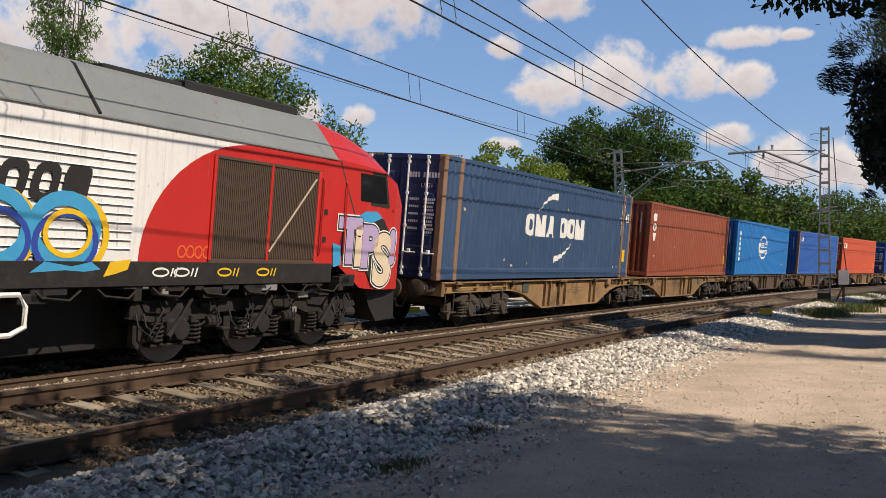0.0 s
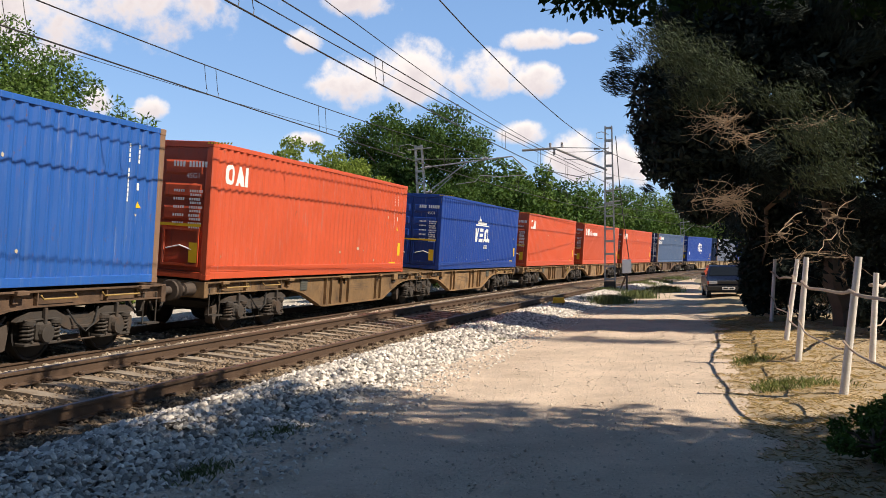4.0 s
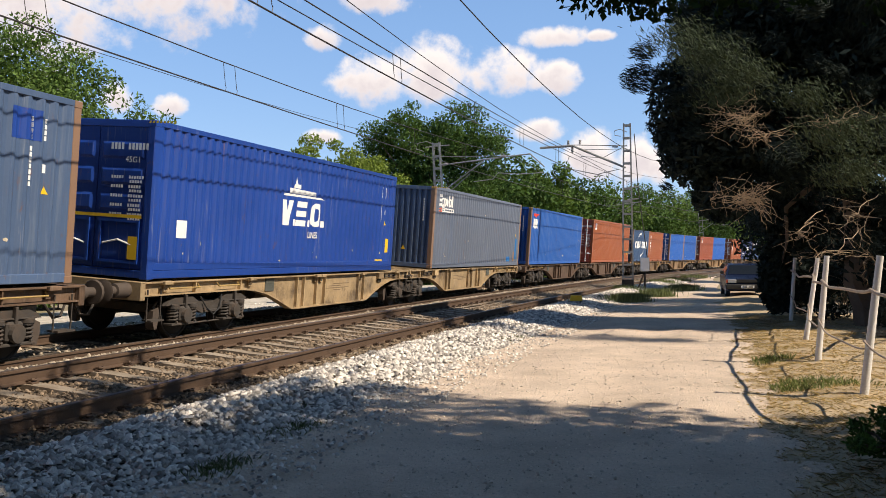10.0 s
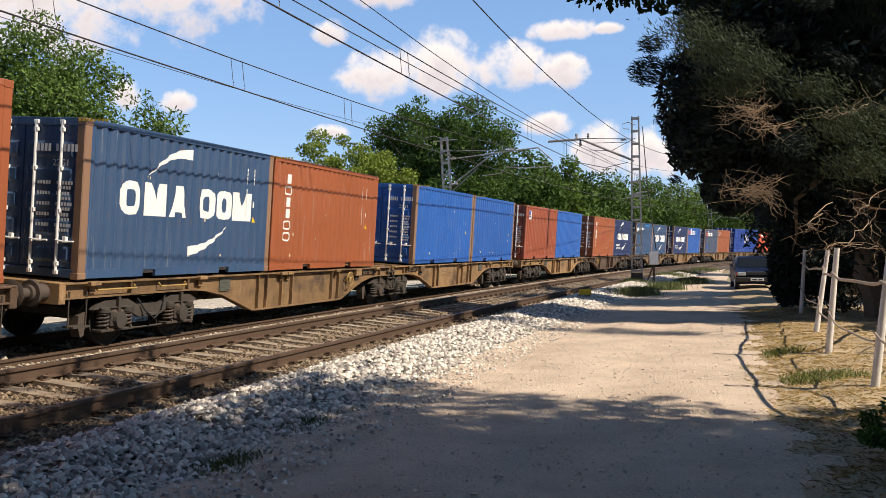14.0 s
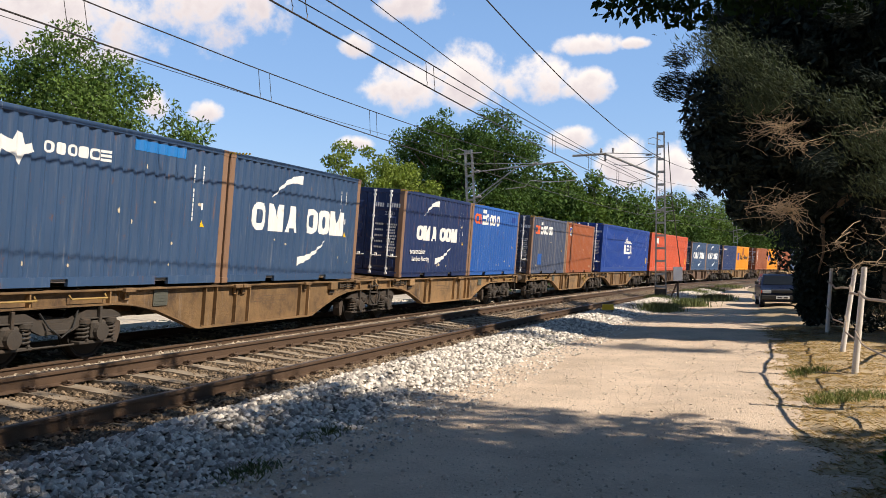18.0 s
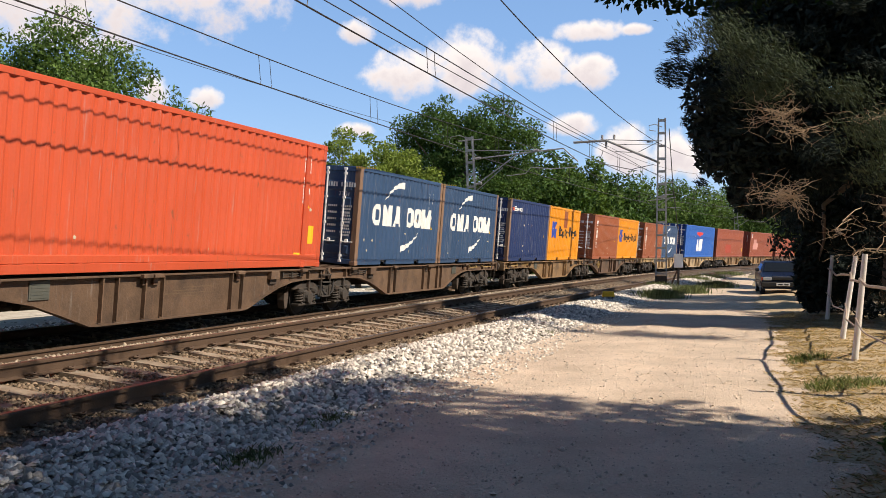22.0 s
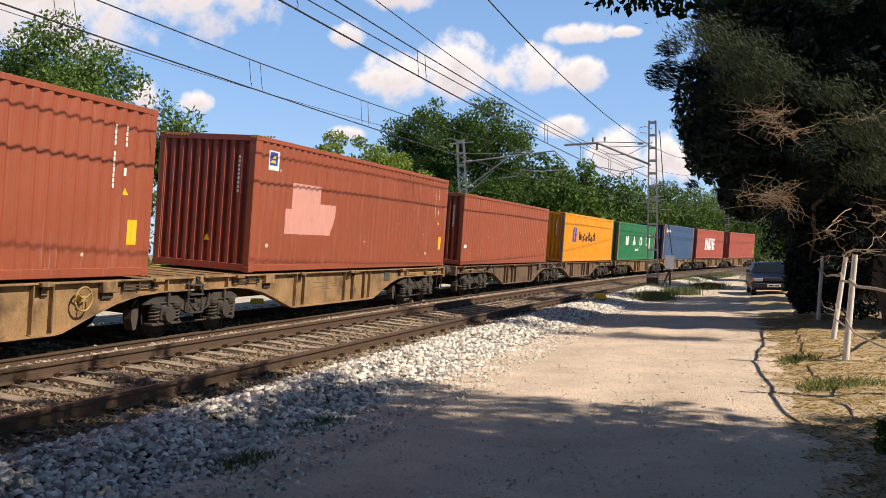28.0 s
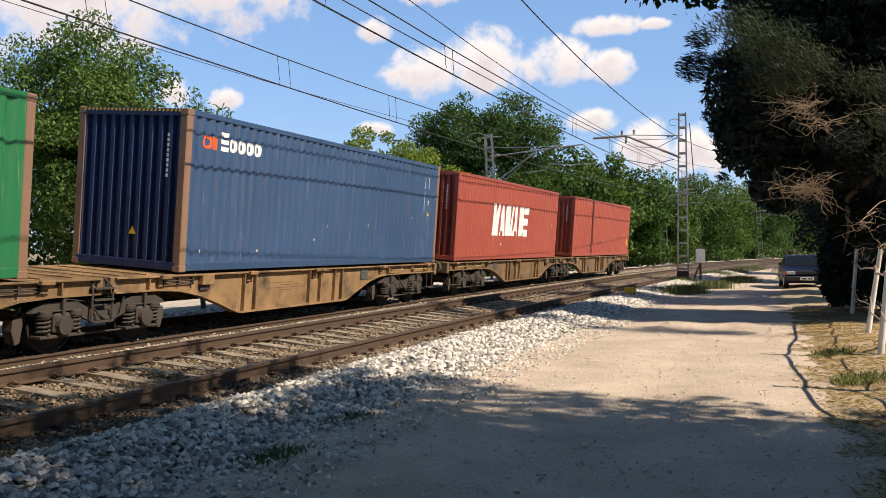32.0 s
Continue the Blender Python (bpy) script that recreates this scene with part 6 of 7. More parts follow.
def build_masts():
    m = lattice_mast(-3.62, MY, 8.42)
    # knee-shaped boom over the near track (places relative to the mast's foot)
    bar(m, "boom", [(-0.1, 0.0, 6.22), (-2.75, 0.0, 7.42)], 0.055)
    bar(m, "boom", [(-0.1, 0.16, 6.22), (-2.75, 0.16, 7.42)], 0.045)
    bar(m, "boom", [(-2.70, 0.0, 7.42), (-4.4, 0.0, 7.37)], 0.055)
    bar(m, "boom", [(-2.70, 0.16, 7.42), (-4.4, 0.16, 7.37)], 0.045)
    bar(m, "tie_rod", [(0.0, 0, 7.3), (-2.7, 0.05, 7.46)], 0.02)
    bar(m, "tie_rod", [(0.0, 0, 7.15), (-2.3, 0.05, 7.2)], 0.015)
    bar(m, "tie_rod", [(0.0, 0, 7.35), (-1.2, 0, 6.75), (-2.3, 0.0, 6.85)], 0.015)
    bar(m, "loop", [(0.0, 0, 8.0), (-0.35, 0, 8.15), (-0.62, 0, 8.08), (-0.6, 0, 7.85), (-0.3, 0, 7.8)], 0.018)
    for x in (-2.35, -2.95):
        insulator(m, (x, 0.05, 7.48), (0, 0, 1))
    insulator(m, (-2.75, 0.05, 7.35), (0, 0, -1), 5)
    bar(m, "steady_arm", [(-2.9, 0.05, 6.9), (-3.1, 0.05, 6.3), (-1.2, 0.05, 5.85)], 0.022)
    bar(m, "steady_arm", [(-0.4, 0.05, 6.15), (-1.4, 0.05, 5.95), (-1.75, 0.05, 5.55)], 0.018)
    insulator(m, (-0.45, 0.05, 7.3), (-1, 0, 0), 5)
    bar(m, "down_lead", [(0.35, 0.0, 7.9), (0.55, 0.0, 5.0), (1.02, 0.0, 1.1)], 0.022, "wire")
    for z in (5.2, 4.6):
        bar(m, "weight_arm", [(0.0, 0, z), (0.55, 0, z + 0.05)], 0.03)
    part("guard", Shape().box(-0.28, 0.28, -0.16, 0.16, 0.05, 0.62, 0.02).mesh("guard", M["grime"]), m, label="dark guard plates at the foot")
    # mast across the line
    p = on_line(44.0, -3.3)
    o = lattice_mast(p.x, p.y, 7.75, 0.5, 0.34, -3.0)
    bar(o, "bracket_tube", [(0.1, 0, 5.1), (2.5, 0, 6.6)], 0.035)
    bar(o, "bracket_tube", [(0.1, 0.1, 4.8), (1.7, 0.1, 6.0)], 0.03)
    bar(o, "top_tube", [(0.1, 0, 6.55), (2.6, 0, 6.65), (4.9, 0, 6.72)], 0.035)
    bar(o, "top_tube", [(4.9, 0, 6.72), (5.6, 0, 6.0)], 0.03)
    bar(o, "steady_arm", [(1.9, 0, 5.55), (2.9, 0, 5.6), (3.2, 0, 5.9), (4.2, 0, 5.75), (5.5, 0, 5.72)], 0.022)
    bar(o, "tie_rod", [(0.1, 0, 7.0), (3.4, 0, 6.75)], 0.015)
    bar(o, "loop", [(0.0, 0, 7.6), (-0.5, 0, 7.85), (-1.0, 0, 7.8), (-1.1, 0, 7.5), (-0.7, 0, 7.35)], 0.018)
    for q in ((0.3, 0, 6.56), (0.3, 0, 5.25), (3.35, 0, 6.72)):
        insulator(o, q, (1, 0, 0.1), 5)
    bar(o, "crossarm", [(-0.6, 0, 7.55), (0.7, 0, 7.55)], 0.03)
    # farther masts on both sides
    for s, u, h, lean in ((84.0, -3.2, 7.4, -3.2), (123.0, -3.2, 7.4, -3.0), (118.0, 8.0, 8.0, -3.0)):
        q = on_line(s, u)
        f = lattice_mast(q.x, q.y, h, 0.6, 0.42, lean, step=0.8)
        sg = 1 if u < 0 else -1
        bar(f, "top_tube", [(0, 0, 6.5), (sg * 3.2, 0, 6.7)], 0.04)
        bar(f, "bracket_tube", [(0, 0, 5.2), (sg * 2.6, 0, 6.6)], 0.035)
        bar(f, "steady_arm", [(sg * 2.6, 0, 5.8), (sg * 3.6, 0, 5.7)], 0.025)


build_masts()


def build_wires():
    over = tagged(new("overhead_line"), "dark overhead wires and droppers above the tracks", "overhead wires")

    def wire(pts, r):
        part("wire", Shape().tube(pts, r, 5).mesh("wire", M["wire"]), over)

    def zig(s):
        return 0.2 * math.cos((s + 17) / 62 * math.pi)
    ss = [-70 + 4 * i for i in range(55)]
    span = 62.0

    def sag(s, top, low):
        k = ((s + 17.0) % span) / span          # supports at s = 45, -17, 107
        return low + (top - low) * (2 * k - 1) ** 2
    for u, zc, top, low, name, ph in ((0.0, 5.64, 7.0, 6.29, "far", 0.0), (4.05, 5.75, 6.55, 6.30, "near", 0.5)):
        wire([on_line(s, u + zig(s) * 0.5, zc) for s in ss], 0.017)
        wire([on_line(s, u + zig(s) * 0.3, sag(s, top, low)) for s in ss], 0.014)
        for k in range(30):
            s = -63.4 + k * 6.3 + ph
            for d in (0.0, 0.5):
                a, b = on_line(s + d, u + zig(s) * 0.3, sag(s + d, top, low)), on_line(s + d + 0.1, u + zig(s) * 0.5, zc + 0.01)
                c = b + Vector((0, 0, 0.12))
                part("dropper", Shape().tube([a, c, c + Vector((0.0, 0.035, -0.03)), b], 0.008, 4).mesh("dropper", M["wire"]), over)
    # feeders carried on the boom and the mast
    wire([on_line(s, 3.0, 6.57 + 0.006 * s) for s in ss], 0.013)
    wire([on_line(s, 6.5, min(7.8, 6.31 + 0.0013 * (s - 27.5) ** 2)) for s in ss], 0.013)
    wire([on_line(s, 3.6, min(8.2, 6.81 + 0.00085 * (s - 37.0) ** 2)) for s in ss], 0.011)
    wire([on_line(s, -3.9, sag(s, 7.5, 6.9)) for s in ss], 0.009)


build_wires()

# ---------- line-side things ----------
def build_cabinet():
    c = tagged(new("signal_cabinet"), "pale grey steel signal cabinet on a post beside the mast", "signal cabinet")
    c.matrix_basis = pose(-2.78, 45.0, 0.0, 0, 0, 4)
    part("housing", Shape().box(-0.22, 0.22, -0.16, 0.16, 0.98, 1.66, 0.02).mesh("housing", M["white"]), c)
    part("door", Shape().box(-0.19, 0.19, -0.175, -0.16, 1.02, 1.62, 0.006).mesh("door", M["white"]), c)
    part("post", Shape().tube([(0.0, 0, -0.05), (0.0, 0, 1.0)], 0.06).mesh("post", M["grime"]), c)
    part("brace", Shape().tube([(-0.35, 0, 0.1), (-0.05, 0, 0.85)], 0.045).mesh("brace", M["rail"]), c)
    y = tagged(new("track_marker"), "yellow steel marker box on short legs in the ballast", "track marker")
    y.matrix_basis = pose(-4.15, 30.2, 0.06, 0, 0, 10)
    part("box", Shape().prism([(-0.21, 0.16), (0.21, 0.16), (0.18, 0.34), (-0.18, 0.34)], -0.14, 0.14, "y").mesh("box", M["yellow"]), y)
    for x in (-0.14, 0.14):
        part("leg", Shape().box(x - 0.02, x + 0.02, -0.1, 0.1, -0.16, 0.17, 0.005).mesh("leg", M["grime"]), y)

    copy_thing(y, pose(-15.35, 26.95, -0.14, 0, 0, 14))


build_cabinet()


def build_car():
    car = tagged(new("parked_car"), "old dark blue hatchback parked in the shade of the trees", "car")
    car.matrix_basis = pose(1.74, 38.8, 0.0, 0, 0, 3)
    w = 0.82
    low = [(0.0, 0.30), (0.02, 0.58), (0.10, 0.74), (1.05, 0.92), (3.55, 0.95), (3.78, 0.80), (3.82, 0.35), (3.3, 0.26), (0.3, 0.24)]
    sh = Shape().prism(low, -w, w, "x")
    bm = bmesh.new()
    me = sh.mesh("body", M["car_blue"])
    bm.from_mesh(me)
    bmesh.ops.bevel(bm, geom=bm.edges[:], offset=0.05, segments=2, affect="EDGES")
    bm.to_mesh(me)
    bm.free()
    part("body", me, car)
    cab = [(1.0, 0.90), (1.72, 1.34), (1.95, 1.39), (3.15, 1.37), (3.68, 0.95)]
    v = [(sg * (w - 0.05 - (0.16 if z > 1.2 else 0.0)), y, z) for sg in (1, -1) for y, z in cab]
    n = len(cab)
    part("cabin", Shape().add(v, [tuple(range(n)), tuple(range(2 * n - 1, n - 1, -1))] + [(i, (i + 1) % n, (i + 1) % n + n, i + n) for i in range(n)]).mesh("cabin", M["car_blue"]), car)
    q = lambda x, k: (x, 1.0 + 0.72 * k - 0.012, 0.90 + 0.44 * k + 0.012)
    part("windscreen", Shape().add([q(-0.68, 0.08), q(0.68, 0.08), q(0.56, 0.92), q(-0.56, 0.92)], [(0, 1, 2, 3)]).mesh("windscreen", M["glass"]), car, label="dark windscreen")
    for sg in (1, -1):
        part("side_window", Shape().add([(sg * 0.778, 1.35, 0.98), (sg * 0.778, 3.3, 0.98), (sg * 0.622, 3.05, 1.32), (sg * 0.622, 1.78, 1.32)], [(0, 1, 2, 3)]).mesh("side_window", M["glass"]), car)
        part("headlamp", Shape().box(sg * 0.60 - 0.17, sg * 0.60 + 0.17, -0.02, 0.06, 0.60, 0.74, 0.015).mesh("headlamp", M["lamp_glass"]), car, label="oblong headlamp")
        part("indicator", Shape().box(sg * 0.80 - 0.03, sg * 0.80 + 0.02, 0.0, 0.08, 0.60, 0.73, 0.01).mesh("indicator", M["orange_mark"]), car)
        part("mirror", Shape().box(sg * 0.90 - 0.08, sg * 0.90 + 0.08, 1.30, 1.40, 0.96, 1.08, 0.02).mesh("mirror", M["rubber"]), car)
        for y in (0.72, 3.12):
            wh = part("wheel", Shape().disc([(-0.08, 0.2), (-0.09, 0.27), (-0.06, 0.285), (0.06, 0.285), (0.09, 0.27), (0.08, 0.2)], (sg * 0.74, y, 0.285), "x", 18).mesh("wheel", M["rubber"], True), car)
            part("rim", Shape().disc([(-0.092, 0.17), (0.092, 0.17)], (sg * 0.745, y, 0.285), "x", 14).mesh("rim", M["galv"]), wh)
    part("grille", Shape().box(-0.42, 0.42, -0.018, 0.05, 0.61, 0.73, 0.01).mesh("grille", M["rubber"]), car)
    part("bumper", Shape().box(-0.84, 0.84, -0.09, 0.08, 0.34, 0.54, 0.03).mesh("bumper", M["rubber"]), car, label="black bumper")
    plate = part("number_plate", Shape().box(-0.26, 0.26, -0.105, -0.09, 0.38, 0.49, 0.004).mesh("number_plate", M["white"]), car)
    part("plate_bars", Shape().box(-0.2, -0.02, -0.109, -0.105, 0.41, 0.46).mesh("plate_bars", M["black"]), plate)
    part("plate_bars", Shape().box(0.04, 0.2, -0.109, -0.105, 0.41, 0.46).mesh("plate_bars", M["black"]), plate)
    part("bonnet_trim", Shape().box(-0.45, 0.45, 0.03, 0.05, 0.75, 0.765, 0.004).mesh("bonnet_trim", M["chrome"]), car)


build_car()


def build_fence():
    f = tagged(new("paddock_fence"), "whitewashed round-post fence with sagging rails along the verge", "fence")
    posts = [(2.10, 24.0, 0.07, 1.66), (1.90, 18.75, 0.15, 1.66), (1.68, 14.85, 0.09, 1.70), (1.78, 11.4, 0.12, 1.70), (2.05, 8.0, 0.08, 1.68), (2.55, 4.6, 0.05, 1.66), (2.75, 14.9, 0.06, 1.45), (3.9, 18.8, 0.05, 1.5)]
    tops = []
    rng = random.Random(11)
    for x, y, k, h in posts:
        p = [(x + k * t * h, y + 0.02 * math.sin(3 * t), -0.1 + t * (h + 0.1)) for t in (0, 0.25, 0.5, 0.75, 1.0)]
        part("post", Shape().tube(p, [0.052, 0.049, 0.047, 0.044, 0.040], 12).mesh("post", M["whitewash"], True), f)
        tops.append((p, h))

    def rail(a, b, za, zb, r, m, drop, label=""):
        pts = []
        for i in range(9):
            t = i / 8
            xa, xb = posts[a][0] + posts[a][2] * za, posts[b][0] + posts[b][2] * zb
            pts.append((xa + (xb - xa) * t - 0.07 + 0.03 * math.sin(7 * t + a), posts[a][1] + (posts[b][1] - posts[a][1]) * t, za + (zb - za) * t - drop * math.sin(math.pi * t) + 0.02 * math.sin(9 * t + b)))
        part("rail", Shape().tube(pts, r, 8).mesh("rail", M[m], True), f, label=label)
    for a, b in ((0, 1), (1, 2), (2, 3), (3, 4), (4, 5)):
        rail(a, b, 1.32, 1.30, 0.021, "old_wood", 0.07, "thin weathered top rail")
        rail(a, b, 0.72, 0.62, 0.013, "old_wood", 0.10, "thin grey wooden rail")
    for a, b in ((6, 7),):
        rail(a, b, 1.25, 1.2, 0.028, "old_wood", 0.02)
        rail(a, b, 0.6, 0.55, 0.013, "old_wood", 0.02)


build_fence()

# ---------- trees, bushes and grass ----------
def leaf_quads(rng, centres, size, slim=0.45, droop=0.0, vary=0.35, along=None):
    """One diamond-shaped leaf at each centre, turned at random or swept along given directions."""
    n = len(centres)
    d = rng.normal(size=(n, 3))
    if along is not None:
        d = d * 0.38 + along
    d[:, 2] -= droop
    d /= np.linalg.norm(d, axis=1, keepdims=True)
    e = np.cross(d, rng.normal(size=(n, 3)))
    e /= np.linalg.norm(e, axis=1, keepdims=True)
    s = (size * (1 + vary * rng.uniform(-1, 1, n)))[:, None]
    a, b = d * s * 0.5, e * s * 0.5 * slim
    return np.stack([centres - a, centres - a * 0.1 + b, centres + a, centres - a * 0.1 - b], 1).reshape(-1, 3)


def crown_points(rng, balls, puffs, leaves, puff=0.30, core=0.12):
    """Leaf places: balls (x, y, z, rx, ry, rz) are filled with puffs that sit near their skins, and puffs with leaves."""
    w = np.array([b[3] * b[4] + b[4] * b[5] + b[3] * b[5] for b in balls])
    pick = rng.choice(len(balls), puffs, p=w / w.sum())
    B = np.array(balls)[pick]
    d = rng.normal(size=(puffs, 3))
    d /= np.linalg.norm(d, axis=1, keepdims=True)
    r = rng.uniform(core, 1.0, puffs) ** 0.6
    P = B[:, :3] + d * B[:, 3:] * r[:, None]
    R = puff * B[:, 3:].mean(1) * rng.uniform(0.6, 1.35, puffs)
    which = rng.choice(puffs, leaves, p=R ** 2 / (R ** 2).sum())
    q = rng.normal(size=(leaves, 3))
    q /= np.linalg.norm(q, axis=1, keepdims=True)
    q *= (rng.uniform(0.1, 1.0, leaves) ** 0.45)[:, None]
    q[:, 2] *= 0.75
    return P[which] + q * R[which][:, None], P, R


def limb(sh, rng, a, b, r0, r1, wob=0.12):
    a, b = Vector(a), Vector(b)
    pts, rs = [], []
    for i in range(6):
        t = i / 5
        j = Vector((rng.normal(), rng.normal(), rng.normal() * 0.4)) * wob * (b - a).length * 0.18 * math.sin(math.pi * t)
        pts.append(a + (b - a) * t + j)
        rs.append(r0 + (r1 - r0) * t)
    sh.tube(pts, rs, 7)
    return pts


def tree(seed, x, y, balls, leaves, size, leaf, what, trunk=(0.22, 2.0), puffs=90, name="tree", slim=0.5, droop=0.2, puff=0.30, group="", dead=0, core=0.12, base_z=-0.06, inner=0, feathery=False):
    rng = np.random.default_rng(seed)
    t = tagged(new(name), what, "tree" if name == "tree" else name.replace("_", " "), group)
    t.location = (x, y, base_z)
    pts, P, R = crown_points(rng, balls, puffs, leaves, puff, core)
    wood = Shape()
    r, h = trunk
    top = Vector((balls[0][0] * 0.6, balls[0][1] * 0.6, max(h, balls[0][2])))
    fork = Vector((balls[0][0] * 0.2, balls[0][1] * 0.2, h))
    limb(wood, rng, (0, 0, 0), fork, r, r * 0.75)
    limb(wood, rng, fork, top, r * 0.75, r * 0.25)
    tw = part("trunk", wood.mesh("trunk", M["bark"], True), t)
    limbs = Shape()
    for k in rng.choice(len(P), min(18, len(P)), replace=False):
        s = fork + (top - fork) * rng.uniform(0.0, 0.7)
        limb(limbs, rng, s, P[k], r * 0.34, 0.012, 0.25)
    part("branchwork", limbs.mesh("branchwork", M["bark"], True), t)
    sweep = None
    if feathery:
        # sprays point outwards and a little up, alike within each handful of foliage
        sweep = pts * (1.0, 1.0, 0.0)
        sweep /= np.linalg.norm(sweep, axis=1, keepdims=True) + 1e-6
        sweep += np.stack([np.sin(pts[:, 2] * 2.3 + pts[:, 0] * 3.1), np.cos(pts[:, 2] * 2.9 + pts[:, 1] * 2.7), 0.35 + 0.7 * np.sin(pts[:, 0] * 2.1 + pts[:, 1] * 1.7)], 1) * 0.7
        sweep /= np.linalg.norm(sweep, axis=1, keepdims=True)
    part("crown", soup("crown", leaf_quads(rng, pts, size, slim, droop, along=sweep), 4, M[leaf]), t)
    if inner:
        B = np.array(balls)[rng.integers(len(balls), size=inner)]
        d = rng.normal(size=(inner, 3))
        d /= np.linalg.norm(d, axis=1, keepdims=True)
        deep = B[:, :3] + d * B[:, 3:] * (rng.uniform(0, 0.72, inner) ** 0.5)[:, None] * 0.97
        part("inner_crown", soup("inner_crown", leaf_quads(rng, deep, 0.22, 0.35, 0.5), 4, M[leaf]), t)
    if dead:
        for k in range(dead):
            j = int(rng.integers(len(P)))
            twigs = Shape()
            for _ in range(16):
                e = P[j] + rng.normal(size=3) * R[j] * 1.5
                limb(twigs, rng, P[j], e, 0.006, 0.002, 0.5)
            part("dead_branch", twigs.mesh("dead_branch", M["twig"]), t, label="bare bleached branch")
    return t


def polar(az, dist):
    return math.sin(radians(az)) * dist, math.cos(radians(az)) * dist


def build_far_trees():
    far = "trees beyond the railway"
    x, y = polar(-41.3, 30)
    tree(1, x, y, [(0, 0, 6.1, 2.6, 2.6, 2.7), (0.9, -0.3, 4.6, 2.2, 2.2, 2.2), (-0.9, 0.4, 4.4, 2.3, 2.3, 2.4), (0.2, 0, 2.6, 2.4, 2.4, 1.8)], 80000, 0.125, "leaf_mid", "full-crowned green broadleaf tree behind the railway", (0.2, 2.2), 230, group=far)
    x, y = polar(-51.6, 34)
    tree(2, x, y, [(0.1 * math.sin(i * 2.1), 0.1 * math.cos(i * 1.7), 1.5 + 1.15 * i, 1.55 - 0.085 * i, 1.55 - 0.085 * i, 1.0) for i in range(13)] + [(1.25, 0.2, 1.5 + 1.15 * i, 0.85 - 0.045 * i, 0.85 - 0.045 * i, 1.0) for i in range(12)], 52000, 0.15, "leaf_mid", "tall narrow cypress behind the railway", (0.2, 1.2), 420, slim=0.3, droop=-1.5, puff=0.5, group=far)
    x, y = polar(-34.8, 27)
    tree(3, x, y, [(0, 0, 5.2, 0.85, 0.75, 1.15), (0.3, 0, 4.5, 0.9, 0.8, 1.0), (-0.3, 0, 3.8, 0.9, 0.8, 1.2)], 5600, 0.17, "leaf_mid", "young feathery tree behind the railway", (0.08, 2.0), 60, slim=0.32, droop=-0.6, puff=0.55, group=far)
    x, y = polar(-23.8, 41)
    tree(4, x, y, [(-0.2, 0, 5.3, 1.7, 1.8, 2.0), (1.7, 0, 4.7, 1.9, 1.9, 1.9), (-1.5, 0.3, 4.5, 1.6, 1.7, 1.9), (0.2, 0, 2.8, 3.0, 2.2, 2.0)], 60000, 0.16, "leaf_light", "light yellow-green tree behind the railway", (0.16, 1.8), 160, group=far)
    x, y = polar(-28.6, 38)
    tree(5, x, y, [(0, 0, 4.4, 0.6, 0.6, 1.3), (0.2, 0, 3.0, 1.1, 1.0, 1.5)], 2400, 0.24, "leaf_light", "slim sapling behind the railway", (0.06, 1.6), 26, group=far)
    x, y = polar(-17.2, 57)
    tree(6, x, y, [(0.4, 0, 9.1, 3.2, 3.2, 2.7), (-2.2, 0, 8.0, 2.6, 2.8, 2.8), (2.6, 0, 8.4, 2.5, 2.8, 2.8), (0, 0, 5.0, 4.4, 3.8, 3.0), (0.5, 0, 2.4, 4.6, 3.8, 2.4)], 90000, 0.20, "leaf_dark", "large dark green tree behind the railway", (0.35, 2.6), 300, group=far)
    row = [(-12.3, 70, 9.6, 3.6, "leaf_dark"), (-10.0, 76, 9.9, 3.4, "leaf_mid"), (-8.0, 84, 9.6, 3.8, "leaf_dark"), (-6.1, 96, 9.8, 4.4, "leaf_mid"), (-4.3, 108, 10.6, 4.6, "leaf_dark"), (-2.5, 122, 11.4, 5.0, "leaf_mid"), (-0.4, 140, 12.6, 5.4, "leaf_dark"), (1.6, 160, 13.2, 6.0, "leaf_mid"), (4.2, 175, 14.0, 6.5, "leaf_dark"), (-14.2, 74, 9.2, 3.6, "leaf_mid")]
    for i, (az, dist, h, r, leaf) in enumerate(row):
        x, y = polar(az, dist)
        tree(20 + i, x, y, [(0, 0, h - r * 0.8, r * 0.85, r * 0.85, r * 0.8), (r * 0.4, 0, h - r * 1.3, r * 0.8, r * 0.8, r * 0.8), (-r * 0.45, 0, h - r * 1.25, r * 0.8, r * 0.8, r * 0.8), (0, 0, h * 0.38, r, r, h * 0.34), (0, -0.5, 1.6, r, r * 0.9, 1.8)], 20000, 0.36, leaf, "dense green tree in the row behind the railway", (0.3, 2.4), 210, group=far)
    # coarse trees beyond the view's left edge, added to hold back skylight
    for i, (x, y, h) in enumerate(((-22, 13, 7.5), (-21, 6, 7.0), (-22, -2, 8.0), (-21, -11, 8.5), (-19, -22, 8.5))):
        tree(140 + i, x, y, [(0, 0, h * 0.66, 3.6, 3.6, h * 0.3), (0.6, 1.2, h * 0.34, 3.6, 4.0, h * 0.3), (-0.5, -1.2, h * 0.34, 3.6, 4.0, h * 0.3)], 4500, 0.75, "leaf_dark", "unseen green tree added across the railway to cut skylight", (0.25, 2.0), 70, puff=0.3, group=far)
